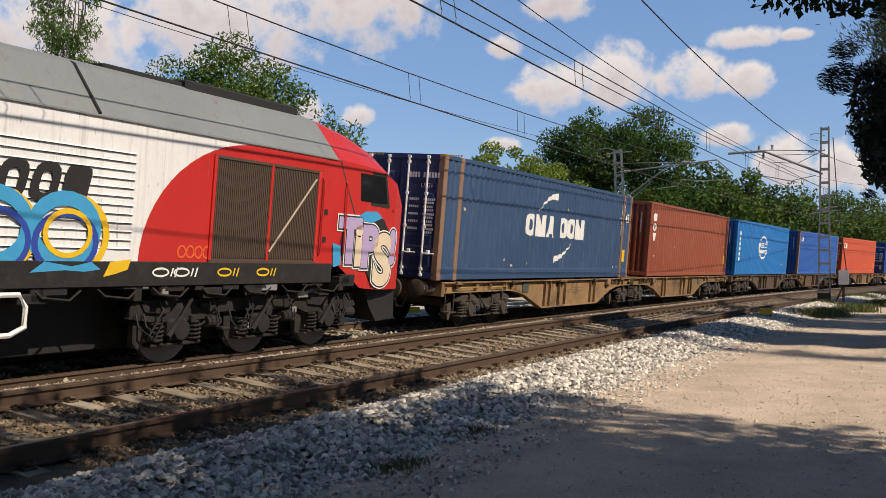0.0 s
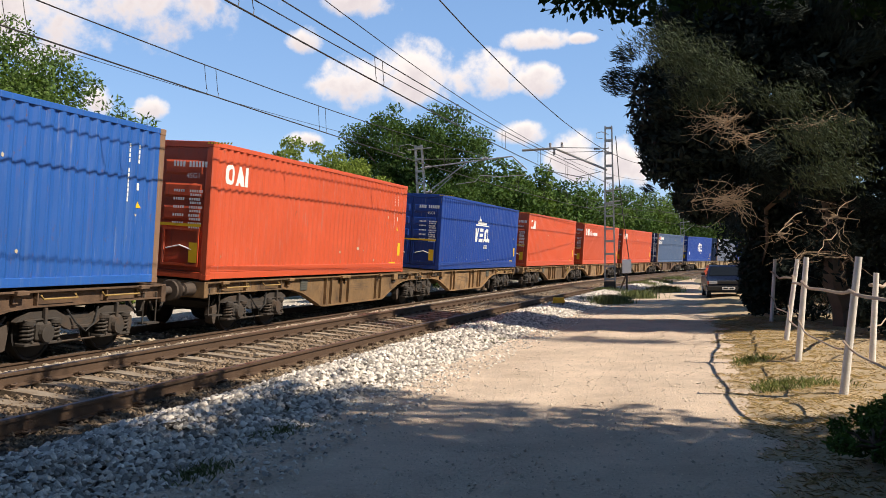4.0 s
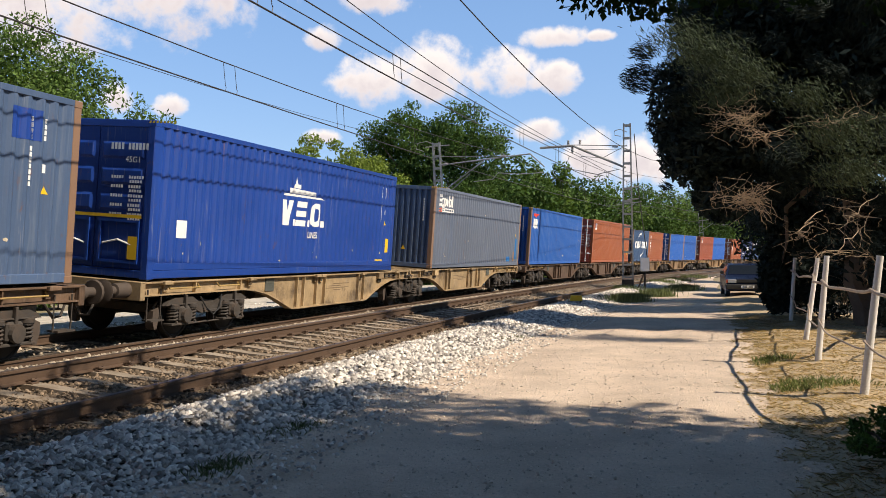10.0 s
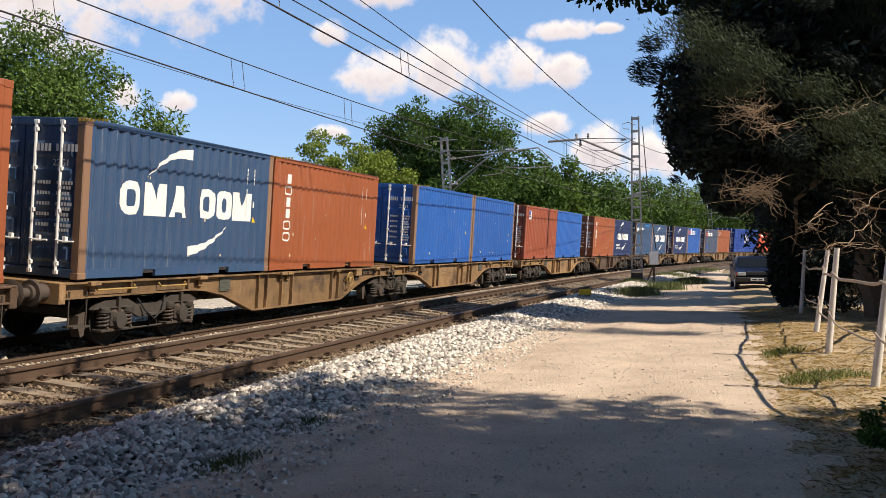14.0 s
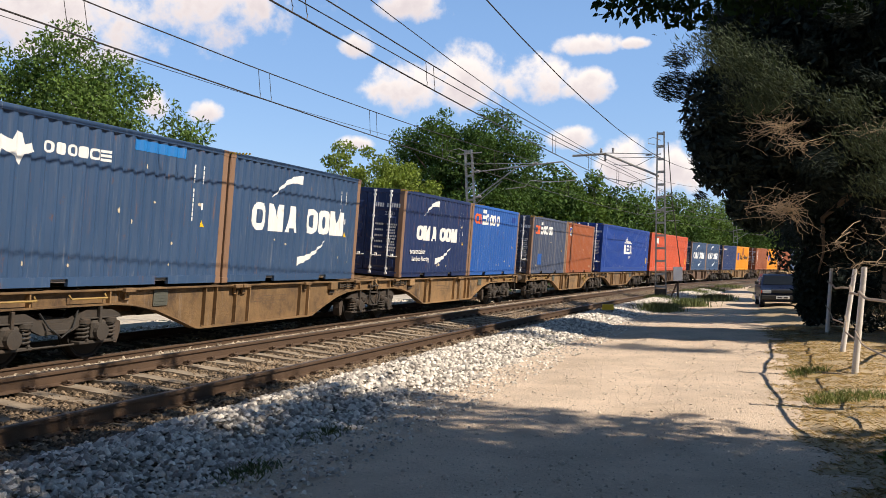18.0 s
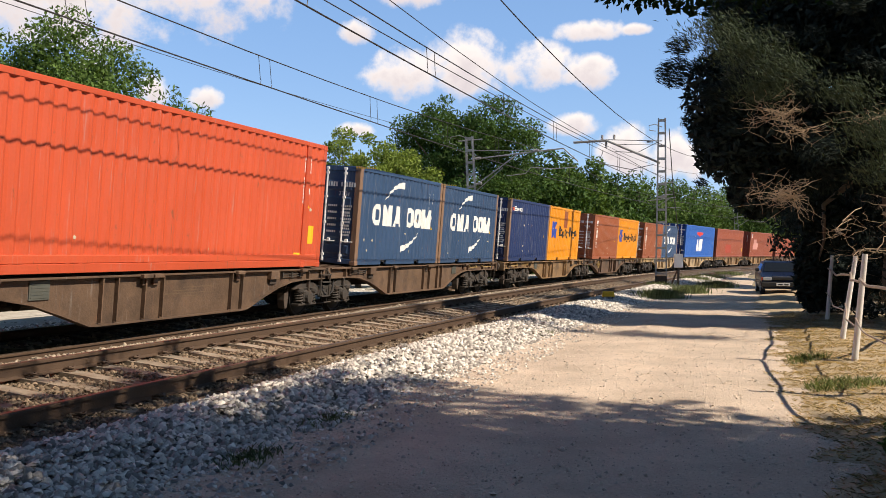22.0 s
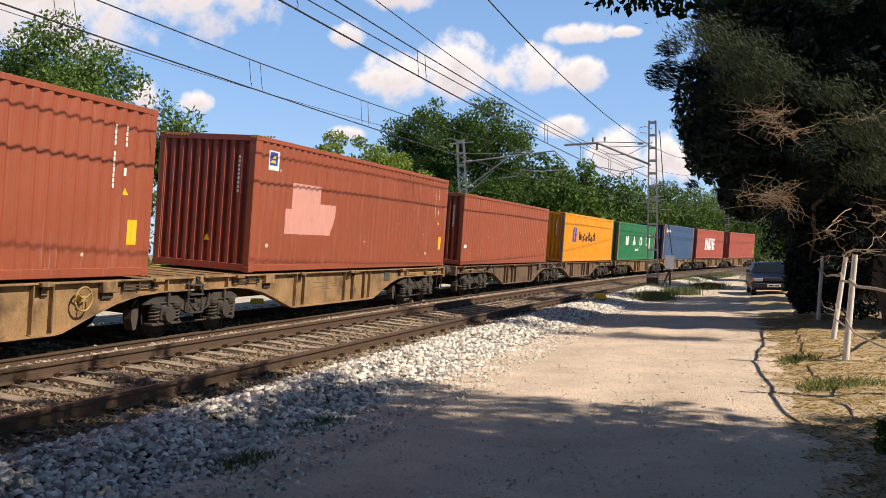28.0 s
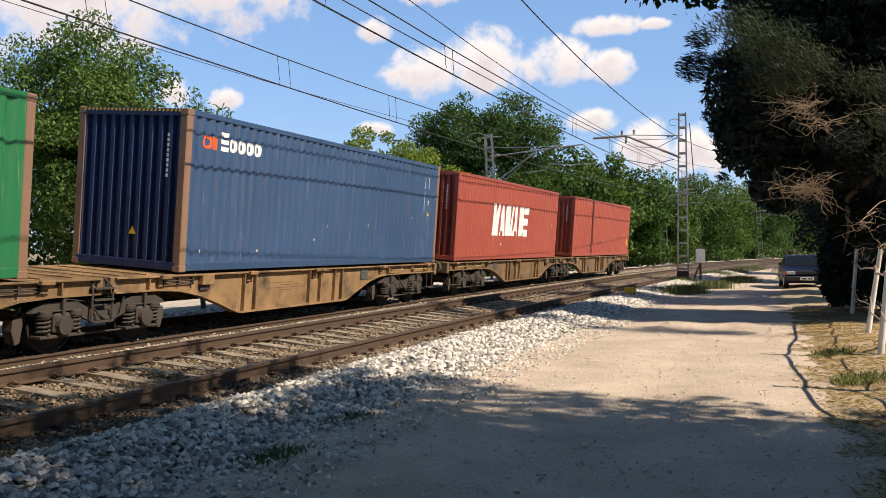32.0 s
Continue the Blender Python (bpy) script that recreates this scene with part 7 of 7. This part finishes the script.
    # undergrowth on the far side of the line
    for i in range(26):
        s = 14 + i * 5.2
        p = on_line(s, -10.6 - (i * 37 % 11) * 0.25)
        h = (1.5 if s < 44 else 2.6) + (i * 53 % 10) * 0.08
        tree(60 + i, p.x, p.y, [(0, 0, h * 0.62, 2.3, 1.6, h * 0.45), (0.8, 0.4, h * 0.4, 2.0, 1.6, h * 0.42)], 2600 if s < 60 else 1700, 0.24 if s < 60 else 0.36, "leaf_mid" if i % 3 else "leaf_light", "leafy green bush beside the far track", (0.05, 0.5), 30, name="bush", group="bushes beyond the railway")


build_far_trees()


def build_near_trees():
    near = "trees beside the road"
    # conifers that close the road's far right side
    tree(101, 3.76, 22.88, [(-1.6, -0.4, 5.95, 3.92, 2.4, 2.56), (1.76, -0.48, 6.59, 3.84, 2.4, 3.04), (-0.8, -0.32, 4.35, 3.44, 2.08, 1.52), (2.72, -0.64, 4.35, 3.52, 2.08, 2.56), (1.76, -0.48, 2.11, 3.36, 1.76, 2.08), (-0.16, 0.0, 7.47, 2.88, 2.24, 1.44), (-1.68, -0.48, 7.47, 2.72, 1.92, 1.52), (0.16, 0.96, 4.75, 4.0, 1.2, 3.6), (-3.36, -0.64, 6.11, 1.2, 1.44, 2.0), (-4.0, -0.64, 5.39, 1.36, 1.44, 1.52), (-3.92, -0.64, 4.27, 1.12, 1.28, 1.04), (-3.2, -0.48, 4.83, 1.2, 1.44, 1.6), (-2.4, -0.48, 7.55, 1.28, 1.44, 1.12), (-3.2, -0.4, 7.6, 1.2, 1.6, 1.4), (-2.2, -0.4, 8.3, 1.5, 1.8, 1.6), (-3.3, -0.5, 3.3, 0.9, 1.0, 0.9), (-0.9, -0.4, 9.0, 2.2, 2.0, 1.8), (1.6, -0.4, 9.2, 2.5, 2.0, 2.0), (-2.4, -0.4, 6.3, 1.3, 1.5, 1.3), (-0.9, -0.4, 6.6, 1.5, 1.5, 1.5), (-1.95, 1.7, 1.25, 0.55, 0.6, 1.25), (-1.6, 1.7, 2.6, 0.8, 0.8, 0.9)], 250000, 0.20, "leaf_shade_cedar", "large dark conifer overhanging the road, with dead lower branches", (0.38, 3.0), 620, slim=0.10, droop=0.0, puff=0.15, group=near, dead=0, core=0.2, inner=70000, feathery=True)
    # out of view, added only to keep the sun off the conifer before it
    tree(105, 11.0, 28.6, [(0, 0, 12.2, 3.0, 2.3, 3.8), (0.4, 0.2, 8.0, 3.4, 2.3, 4.0), (-0.6, 0.1, 14.0, 2.2, 2.0, 2.4)], 16000, 0.42, "leaf_shade_cedar", "unseen tall conifer added to shade the conifer over the road", (0.4, 3.0), 150, slim=0.3, droop=0.6, puff=0.22, group=near, inner=5000)
    tree(102, 4.6, 34.5, [(-0.8, 0, 4.4, 3.0, 2.4, 3.2), (0.6, 0, 2.0, 3.4, 2.6, 2.4), (1.0, 0, 7.5, 3.4, 2.6, 3.4)], 44000, 0.20, "leaf_shade_cedar", "dark conifer shading the parked car", (0.3, 2.0), 120, slim=0.25, droop=0.6, puff=0.2, group=near, inner=3000)
    tree(103, 6.0, 47.0, [(-1.4, 0, 5.0, 3.6, 3.6, 3.6), (0.8, 0, 2.2, 3.6, 3.4, 2.6), (1.0, 0, 8.0, 3.4, 3.2, 3.0)], 44000, 0.22, "leaf_shade_cedar", "dark tree at the bend of the road", (0.3, 2.0), 110, group=near)
    tree(104, 8.5, 62.0, [(-1.4, 0, 5.0, 4.2, 3.6, 3.6), (0.8, 0, 2.2, 4.6, 3.4, 2.6)], 12000, 0.42, "leaf_dark", "dark tree at the bend of the road", (0.3, 2.0), 80, group=near)
    # scrub behind the fence
    for i, (x, y, h, r) in enumerate(((3.6, 25.2, 2.2, 1.5), (2.6, 26.5, 1.8, 1.2), (4.9, 22.5, 1.5, 1.3), (4.4, 19.8, 1.2, 1.1), (5.2, 16.6, 1.3, 1.3))):
        tree(110 + i, x, y, [(0, 0, h * 0.55, r, r, h * 0.5)], 5200, 0.17, "leaf_shade_cedar", "tangled dark scrub with dead twigs behind the fence", (0.018, 0.4), 40, name="bush", slim=0.3, group="scrub behind the fence", dead=2)
    for i, (x, y, h, r) in enumerate(((1.95, 7.6, 0.50, 0.50), (2.6, 9.3, 0.55, 0.55), (2.5, 6.4, 0.6, 0.6), (1.45, 7.7, 0.46, 0.42), (1.85, 8.7, 0.5, 0.48))):
        tree(116 + i, x, y, [(0, 0, h * 0.5, r, r, h * 0.5), (0.2, 0.3, h * 0.35, r * 0.8, r * 0.8, h * 0.35)], 3600, 0.06, "leaf_dark", "low dark scrub in the shade of the verge", (0.03, 0.15), 26, name="bush", slim=0.35, group="scrub on the verge", base_z=0.02)
    # broadleaf trees over the camera's head; their shade lies on the road
    tree(120, 7.6, 6.2, [(-1.8, -3.01, 7.2, 4.6, 4.6, 2.6), (2.2, -4.4, 8.0, 5.2, 5.4, 3.0), (0.4, -6.81, 7.4, 5.0, 4.0, 2.6), (-3.6, -5.42, 7.0, 3.6, 3.6, 2.0), (-4.3, -0.63, 5.8, 2.2, 2.0, 1.3), (1.4, 0.73, 11.2, 3.2, 2.6, 1.8), (4.6, -0.45, 12.4, 3.8, 3.2, 1.9), (0.4, -1.98, 10.2, 3.0, 3.2, 1.6), (-6.4, -1.9, 8.0, 2.3, 2.4, 0.7), (-7.0, -3.8, 8.2, 2.0, 2.4, 0.7), (-5.4, -0.45, 8.1, 2.0, 2.2, 0.6), (-4.9, 3.7, 8.0, 1.5, 1.4, 0.6), (-5.0, 1.2, 8.0, 1.7, 1.6, 0.6), (0.0, 1.6, 8.0, 2.8, 1.4, 0.9), (1.3, 1.9, 8.0, 1.6, 0.9, 0.7), (-3.5, 1.8, 8.0, 1.5, 2.0, 0.8), (-5.6, 1.8, 9.2, 1.5, 2.4, 0.7), (-4.4, 3.0, 9.2, 1.4, 1.6, 0.6), (0.0, 1.2, 8.0, 1.5, 0.7, 0.5), (-4.4, 3.0, 8.0, 1.2, 1.3, 0.5), (-3.8, 2.2, 8.0, 0.9, 1.2, 0.5), (3.3, 2.4, 8.0, 1.8, 1.5, 0.7), (3.6, 0.6, 8.0, 1.8, 1.5, 0.7)], 150000, 0.17, "leaf_broad", "spreading broadleaf tree out of view, shading the road", (0.34, 3.4), 900, slim=0.7, puff=0.22, group=near)
    # trees out of view, added to block skylight from the shaded parts
    for i, (x, y, h) in enumerate(((12.5, -3.0, 9.5), (13.5, 5.5, 10.0), (1.5, -13.0, 9.5), (-6.5, -15.0, 9.0), (8.5, -12.0, 10.0))):
        tree(130 + i, x, y, [(0, 0, h * 0.66, 3.8, 3.8, h * 0.30), (1.0, 0.8, h * 0.35, 3.6, 3.6, h * 0.30), (-1.0, -0.6, h * 0.4, 3.4, 3.4, h * 0.3)], 7000, 0.62, "leaf_broad", "unseen broadleaf tree added around the road to cut skylight", (0.3, 3.0), 90, slim=0.7, puff=0.28, group=near)
    # this unseen canopy is added mainly to hold skylight off the foreground
    tree(121, 5.6, -4.2, [(-3.5, -1.51, 7.2, 5.0, 4.6, 1.8), (-6.2, -0.02, 7.0, 3.2, 4.0, 1.5), (2.0, -3.4, 8.0, 5.4, 5.0, 3.0), (-5.5, -6.71, 7.6, 5.0, 5.0, 2.4), (-1.0, 1.69, 7.2, 4.0, 3.6, 1.6)], 80000, 0.20, "leaf_broad", "spreading broadleaf tree out of view, shading the road", (0.36, 3.6), 300, slim=0.7, puff=0.25, group=near)


build_near_trees()


def dead_clusters():
    """Bare sunlit twigs, and a few sprays with sunlight painted in as a paler colour, on the conifer's near side."""
    rng = np.random.default_rng(17)
    host = [o for o in bpy.data.objects if o.name.startswith("tree") and abs(o.location.x - 3.76) < 0.01][0]
    off = Vector(host.location)
    for cx, cy, cz, r, n in ((0.76, 18.56, 2.78, 0.4, 30), (0.6, 18.72, 4.46, 0.38, 22), (1.08, 18.88, 4.14, 0.3, 10), (2.32, 18.24, 4.26, 0.32, 10), (1.52, 18.08, 2.1, 0.44, 5), (2.16, 17.6, 1.7, 0.48, 6), (2.64, 18.08, 2.42, 0.4, 5)):
        sh = Shape()
        root = Vector((cx + r * 0.7, cy + 0.9, cz + 0.1)) - off
        limb(sh, rng, Vector((cx + 1.0, cy + 3.0, cz + 0.6)) - off, root, 0.009, 0.006, 0.3)
        for _ in range(n):
            e = Vector((cx, cy, cz)) - off + Vector(rng.normal(size=3) * (r, r * 0.7, r * 0.45))
            pts = limb(sh, rng, root, e, 0.0055, 0.002, 0.9)
            for k in (2, 3, 4):
                limb(sh, rng, pts[k], Vector(pts[k]) + Vector(rng.normal(size=3) * 0.2), 0.005, 0.0025, 0.5)
        part("dead_branch", sh.mesh("dead_branch", M["twig"]), host, label="bare bleached branch in the sun")
    cs = []
    for cx, cy, cz, r, n in ((0.16, 19.2, 5.86, 0.34, 2000), (0.8, 19.04, 5.38, 0.31, 1680), (0.44, 19.36, 5.06, 0.27, 1200), (2.56, 18.24, 4.02, 0.41, 2000), (2.72, 18.24, 3.3, 0.34, 1680), (1.92, 18.56, 4.82, 0.27, 1040), (-0.48, 19.68, 6.42, 0.34, 1440)):
        cs.append(rng.normal(size=(n, 3)) * (r, r * 0.8, r * 0.55) + np.array((cx, cy, cz)) - np.array(off))
    tagged(part("pale_spray", soup("pale_spray", leaf_quads(rng, np.concatenate(cs), 0.13, 0.14, 0.0, 0.35, np.array((-0.5, -0.6, 0.5))), 4, M["leaf_sun_cedar"]), host, label="conifer sprays in a paler colour that stands in for sunlight"), kind="stuff")


# lit copy of the conifer colour: sunlight is painted in by the paler tone
M["leaf_sun_cedar"] = material("conifer_spray_with_sunlight", (0.060, 0.080, 0.048), 0.7, vary=0.25, scale=0.6, bump=0, island=0.4, leaf=0.15)
dead_clusters()


def build_branch():
    """The leafy bough that hangs into view from overhead."""
    rng = np.random.default_rng(7)
    b = tagged(new("overhanging_bough"), "leafy bough hanging into view over the road", "bough")
    cs = []
    root = Vector((2.6, 6.4, 4.3))
    tips = ((-0.68, 6.0, 3.41), (-0.35, 6.2, 3.41), (0.1, 5.9, 3.37), (0.5, 6.3, 3.46), (0.9, 6.1, 3.44), (1.3, 6.4, 3.34), (0.3, 6.6, 3.66), (1.7, 6.2, 3.22), (1.2, 6.8, 3.9), (1.8, 6.6, 3.7), (2.3, 6.4, 3.3), (2.2, 6.0, 3.9), (0.7, 6.9, 3.75))
    for tip in tips:
        wood = Shape()
        pts = limb(wood, rng, root, tip, 0.035, 0.006, 0.35)
        for p in pts[2:]:
            for _ in range(230 if tip[0] > -0.4 else 150):
                cs.append(np.array(p) + np.clip(rng.normal(size=3), -1.7, 1.7) * (0.13, 0.17, 0.06) + np.array((0, 0, 0.05)))
        part("twig", wood.mesh("twig", M["bark"], True), b)
    part("foliage", soup("foliage", leaf_quads(rng, np.array(cs), 0.075, 0.5, 0.8), 4, M["leaf_broad"]), b)


build_branch()


def blades(rng, xy, height, width, mat, name, what, lean=0.5, z=lambda x, y: 0.0):
    """Upright tapering blades of grass or straw at the given places."""
    n = len(xy)
    h = height * rng.uniform(0.45, 1.25, n)
    a = rng.uniform(0, math.tau, n)
    k = lean * rng.uniform(0.1, 1.0, n) * h
    base = np.stack([xy[:, 0], xy[:, 1], np.array([z(x, y) for x, y in xy]) - 0.01], 1)
    side = np.stack([np.cos(a + 1.6), np.sin(a + 1.6), np.zeros(n)], 1) * width * rng.uniform(0.6, 1.3, n)[:, None]
    tip = base + np.stack([np.cos(a) * k, np.sin(a) * k, h * np.sqrt(np.maximum(0.05, 1 - np.minimum(0.95, lean * 0.8) ** 2))], 1)
    mid = base * 0.5 + tip * 0.5 + np.array((0, 0, 0.12)) * h[:, None]
    v = np.stack([base - side, base + side, mid + side * 0.7, tip, mid - side * 0.7], 1).reshape(-1, 3)
    return tagged(new(name, soup(name, v, 5, mat)), what, name.replace("_", " "), kind="stuff")


def verge_z(x, y):
    a = road_right(y) - 0.1
    return -0.02 + 0.09 * min(1, max(0, (x - a) / 1.2)) + bumpy(x, y, 0.055, 2.1)


def build_grass():
    rng = np.random.default_rng(3)
    n = 46000
    y = rng.uniform(5.0, 26.0, n)
    x = np.array([road_right(v) for v in y]) + rng.gamma(2.0, 0.75, n) - 0.12
    ok = x < 6.5
    blades(rng, np.stack([x, y], 1)[ok], 0.075, 0.0026, M["straw"], "straw", "loose dry straw strewn over the verge", 1.6, verge_z)
    n = 9000
    y = rng.uniform(8.5, 15.5, n)
    x = np.array([road_right(v) for v in y]) + 0.25 + rng.gamma(2.0, 0.28, n)
    keep = np.array([noise.noise((a * 0.9, b * 0.7, 4.0)) > 0.43 for a, b in zip(x, y)])
    blades(rng, np.stack([x, y], 1)[keep], 0.12, 0.0045, M["grass"], "verge_grass", "patches of low green grass on the verge", 0.8, verge_z)
    # tufts along the foot of the ballast
    xy = []
    for cx, cy, r, k in ((-4.55, 14.6, 0.45, 700), (-4.05, 18.3, 0.5, 800), (-3.78, 6.4, 0.22, 420), (-3.95, 8.1, 0.26, 520), (-4.3, 11.0, 0.3, 160), (-4.4, 16.2, 0.4, 90), (-4.5, 9.6, 0.3, 80), (-4.0, 21.0, 0.3, 80), (-4.3, 24.0, 0.3, 60)):
        xy.append(np.stack([rng.normal(cx, r * 0.42, k), rng.normal(cy, r * 0.9, k)], 1))
    blades(rng, np.concatenate(xy), 0.09, 0.004, M["shrub"], "weeds", "low grey-green weeds along the foot of the ballast", 0.9)
    xy = []
    for cx, cy, r, k in ((-2.75, 34.3, 0.62, 1500), (-1.95, 39.4, 0.6, 1300), (-1.0, 46.4, 0.7, 1200), (-3.6, 44.0, 0.6, 500), (-2.6, 56.0, 0.9, 900), (-1.9, 62.0, 0.9, 700), (-1.0, 72.0, 1.2, 700)):
        xy.append(np.stack([rng.normal(cx, r * 0.55, k), rng.normal(cy, r * 0.8, k)], 1))
    blades(rng, np.concatenate(xy), 0.36, 0.010, M["shrub"], "tall_grass", "clumps of tall green grass beside the line", 0.6)


build_grass()

# ---------- loose stones, sleepers and their fastenings ----------
def stone_soup(rng, at, size, name, mat, what):
    """Angular broken stones: each a squashed, jittered octahedron-like lump with cut corners."""
    n = len(at)
    base = np.array([(1, 0, 0.1), (0.3, 0.9, -0.1), (-0.8, 0.55, 0.1), (-0.75, -0.6, -0.1), (0.35, -0.95, 0.1), (0.25, 0.2, 0.85), (-0.35, -0.15, 0.8)])
    faces = np.array([(0, 1, 5), (1, 2, 5), (2, 6, 5), (2, 3, 6), (3, 4, 6), (4, 5, 6), (4, 0, 5)])
    v = base[None] * (1 + rng.uniform(-0.28, 0.28, (n, 7, 3)))
    v *= (size * rng.uniform(0.55, 1.35, n))[:, None, None] * rng.uniform(0.7, 1.25, (n, 1, 3))
    a, t = rng.uniform(0, math.tau, n), rng.uniform(-0.6, 0.6, n)
    ca, sa, ct, st = np.cos(a), np.sin(a), np.cos(t), np.sin(t)
    x, y, z = v[..., 0], v[..., 1], v[..., 2]
    y, z = y * ct[:, None] - z * st[:, None], y * st[:, None] + z * ct[:, None]
    x, y = x * ca[:, None] - y * sa[:, None], x * sa[:, None] + y * ca[:, None]
    v = np.stack([x, y, z], -1) + at[:, None, :]
    me = bpy.data.meshes.new(name)
    f = (faces[None] + (np.arange(n) * 7)[:, None, None]).reshape(-1)
    me.vertices.add(n * 7)
    me.vertices.foreach_set("co", v.astype(np.float32).ravel())
    me.loops.add(len(f))
    me.loops.foreach_set("vertex_index", f.astype(np.int32))
    me.polygons.add(len(f) // 3)
    me.polygons.foreach_set("loop_start", np.arange(0, len(f), 3, dtype=np.int32))
    me.update(calc_edges=True)
    me.materials.append(mat)
    return tagged(new(name, me), what, "ballast stones" if "ballast" in name else "pebbles", kind="stuff")


def line_points(rng, n, s0, s1, u0, u1, dense=1.0):
    """Places over the bed, thicker where s is small."""
    s = s0 + (s1 - s0) * rng.uniform(0, 1, n) ** dense
    u = rng.uniform(u0, u1, n)
    th = np.array([heading(a) for a in s])
    x = np.interp(s, _steps, _lx) + np.cos(th) * u
    y = np.interp(s, _steps, _ly) - np.sin(th) * u
    z = np.array([bed_height(a) for a in u])
    z = z + np.array([bumpy(a, b, 0.03, 2.2) for a, b in zip(x, y)])
    return np.stack([x, y, z], 1), s, u


def build_stones():
    rng = np.random.default_rng(5)
    p, s, u = line_points(rng, 46000, 3.5, 62, 5.5, 7.2, 1.8)
    p[:, 2] += rng.uniform(-0.015, 0.05, len(p)) + 0.03 * np.maximum(0, 1 - abs(u - 6.0) / 0.5)
    stone_soup(rng, p, np.clip(0.031 + 0.0006 * s, 0.031, 0.06), "ballast_shoulder", M["stone"], "pale broken limestone heaped on the ballast shoulder")
    p, s, u = line_points(rng, 3600, 3.5, 40, 6.75, 7.9, 1.5)
    p[:, 2] = 0.005
    stone_soup(rng, p, np.full(len(p), 0.022), "ballast_spill", M["stone"], "pale stones spilled onto the edge of the road")
    p, s, u = line_points(rng, 60000, 5.0, 60, 2.3, 5.6, 1.7)
    p[:, 2] += rng.uniform(-0.012, 0.034, len(p))
    stone_soup(rng, p, np.clip(0.020 + 0.0007 * s, 0.020, 0.06), "ballast_between_rails", M["brown_stone"], "rust-stained ballast stones between the rails")
    p, s, u = line_points(rng, 22000, 6.0, 75, 1.0, 2.5, 1.5)
    p[:, 2] += rng.uniform(-0.01, 0.04, len(p))
    stone_soup(rng, p, np.clip(0.027 + 0.0007 * s, 0.027, 0.07), "ballast_between_tracks", M["mixed_stone"], "pale stones between the two tracks")
    p, s, u = line_points(rng, 9000, 6.0, 75, -4.0, 0.9, 1.4)
    p[:, 2] += rng.uniform(-0.01, 0.03, len(p))
    stone_soup(rng, p, np.clip(0.034 + 0.0008 * s, 0.034, 0.085), "ballast_under_train", M["mixed_stone"], "pale stones under and beyond the train")
    p, s, u = line_points(rng, 14000, 8.0, 75, -5.6, -2.0, 1.4)
    p[:, 2] += rng.uniform(-0.01, 0.03, len(p))
    stone_soup(rng, p, np.clip(0.034 + 0.0008 * s, 0.034, 0.085), "ballast_beyond", M["stone"], "pale stones on the far shoulder of the ballast")
    # pebbles on the road
    n = 26000
    y = 3.0 + 34 * rng.uniform(0, 1, n) ** 1.6
    x = rng.uniform(-4.2, 0.9, n)
    at = np.stack([x, y, np.array([bumpy(a, b, 0.016, 0.9) for a, b in zip(x, y)]) + 0.001], 1)
    stone_soup(rng, at, 0.006 + 0.014 * rng.uniform(0, 1, n) ** 4, "road_pebbles", M["pebble"], "small pebbles scattered over the dusty road")


build_stones()


def build_sleepers():
    o = [(-1.3, -0.02), (-1.3, -0.19), (1.3, -0.19), (1.3, -0.02), (1.05, 0.0), (0.5, 0.0), (0.3, -0.008), (-0.3, -0.008), (-0.5, 0.0), (-1.05, 0.0)]
    sl = Shape().prism(o, -0.11, 0.11, "y").mesh("sleeper", M["concrete"])
    clip = Shape()
    for r in (-0.872, 0.872):
        for sg in (-1, 1):
            x = r + sg * 0.11
            clip.box(x - 0.045, x + 0.045, -0.06, 0.06, -0.005, 0.02, 0.006)
            clip.tube([(x - sg * 0.05, -0.05, 0.03), (x + sg * 0.03, -0.045, 0.06), (x + sg * 0.05, 0.0, 0.05), (x + sg * 0.03, 0.045, 0.06), (x - sg * 0.05, 0.05, 0.03)], 0.014, 5)
            clip.tube([(x, 0, 0.0), (x, 0, 0.055)], 0.018, 6)
    cl = clip.mesh("rail_clips", M["rail"])
    for where, track, s0, s1 in ((near_pose, "track_2", -2.0, 92.0), (track_pose, "track_1", 2.0, 80.0)):
        line = bpy.data.objects[track]
        n = int((s1 - s0) / 0.6)
        for i in range(n):
            m = where(s0 + i * 0.6) @ pose(0, 0, -0.172, 0, 0, 0.6 * math.sin(i * 1.7))
            b = part("sleeper", sl, line, m)
            if s0 + i * 0.6 < 45 and track == "track_2":
                part("rail_clips", cl, b)


build_sleepers()

# ---------- what moves ----------
def motions():
    for thing, spot, y, z in moving:
        walk(thing, [(float(t), track_pose(spot - gone) @ pose(0, y, z)) for t, gone in enumerate(GONE)])


motions()
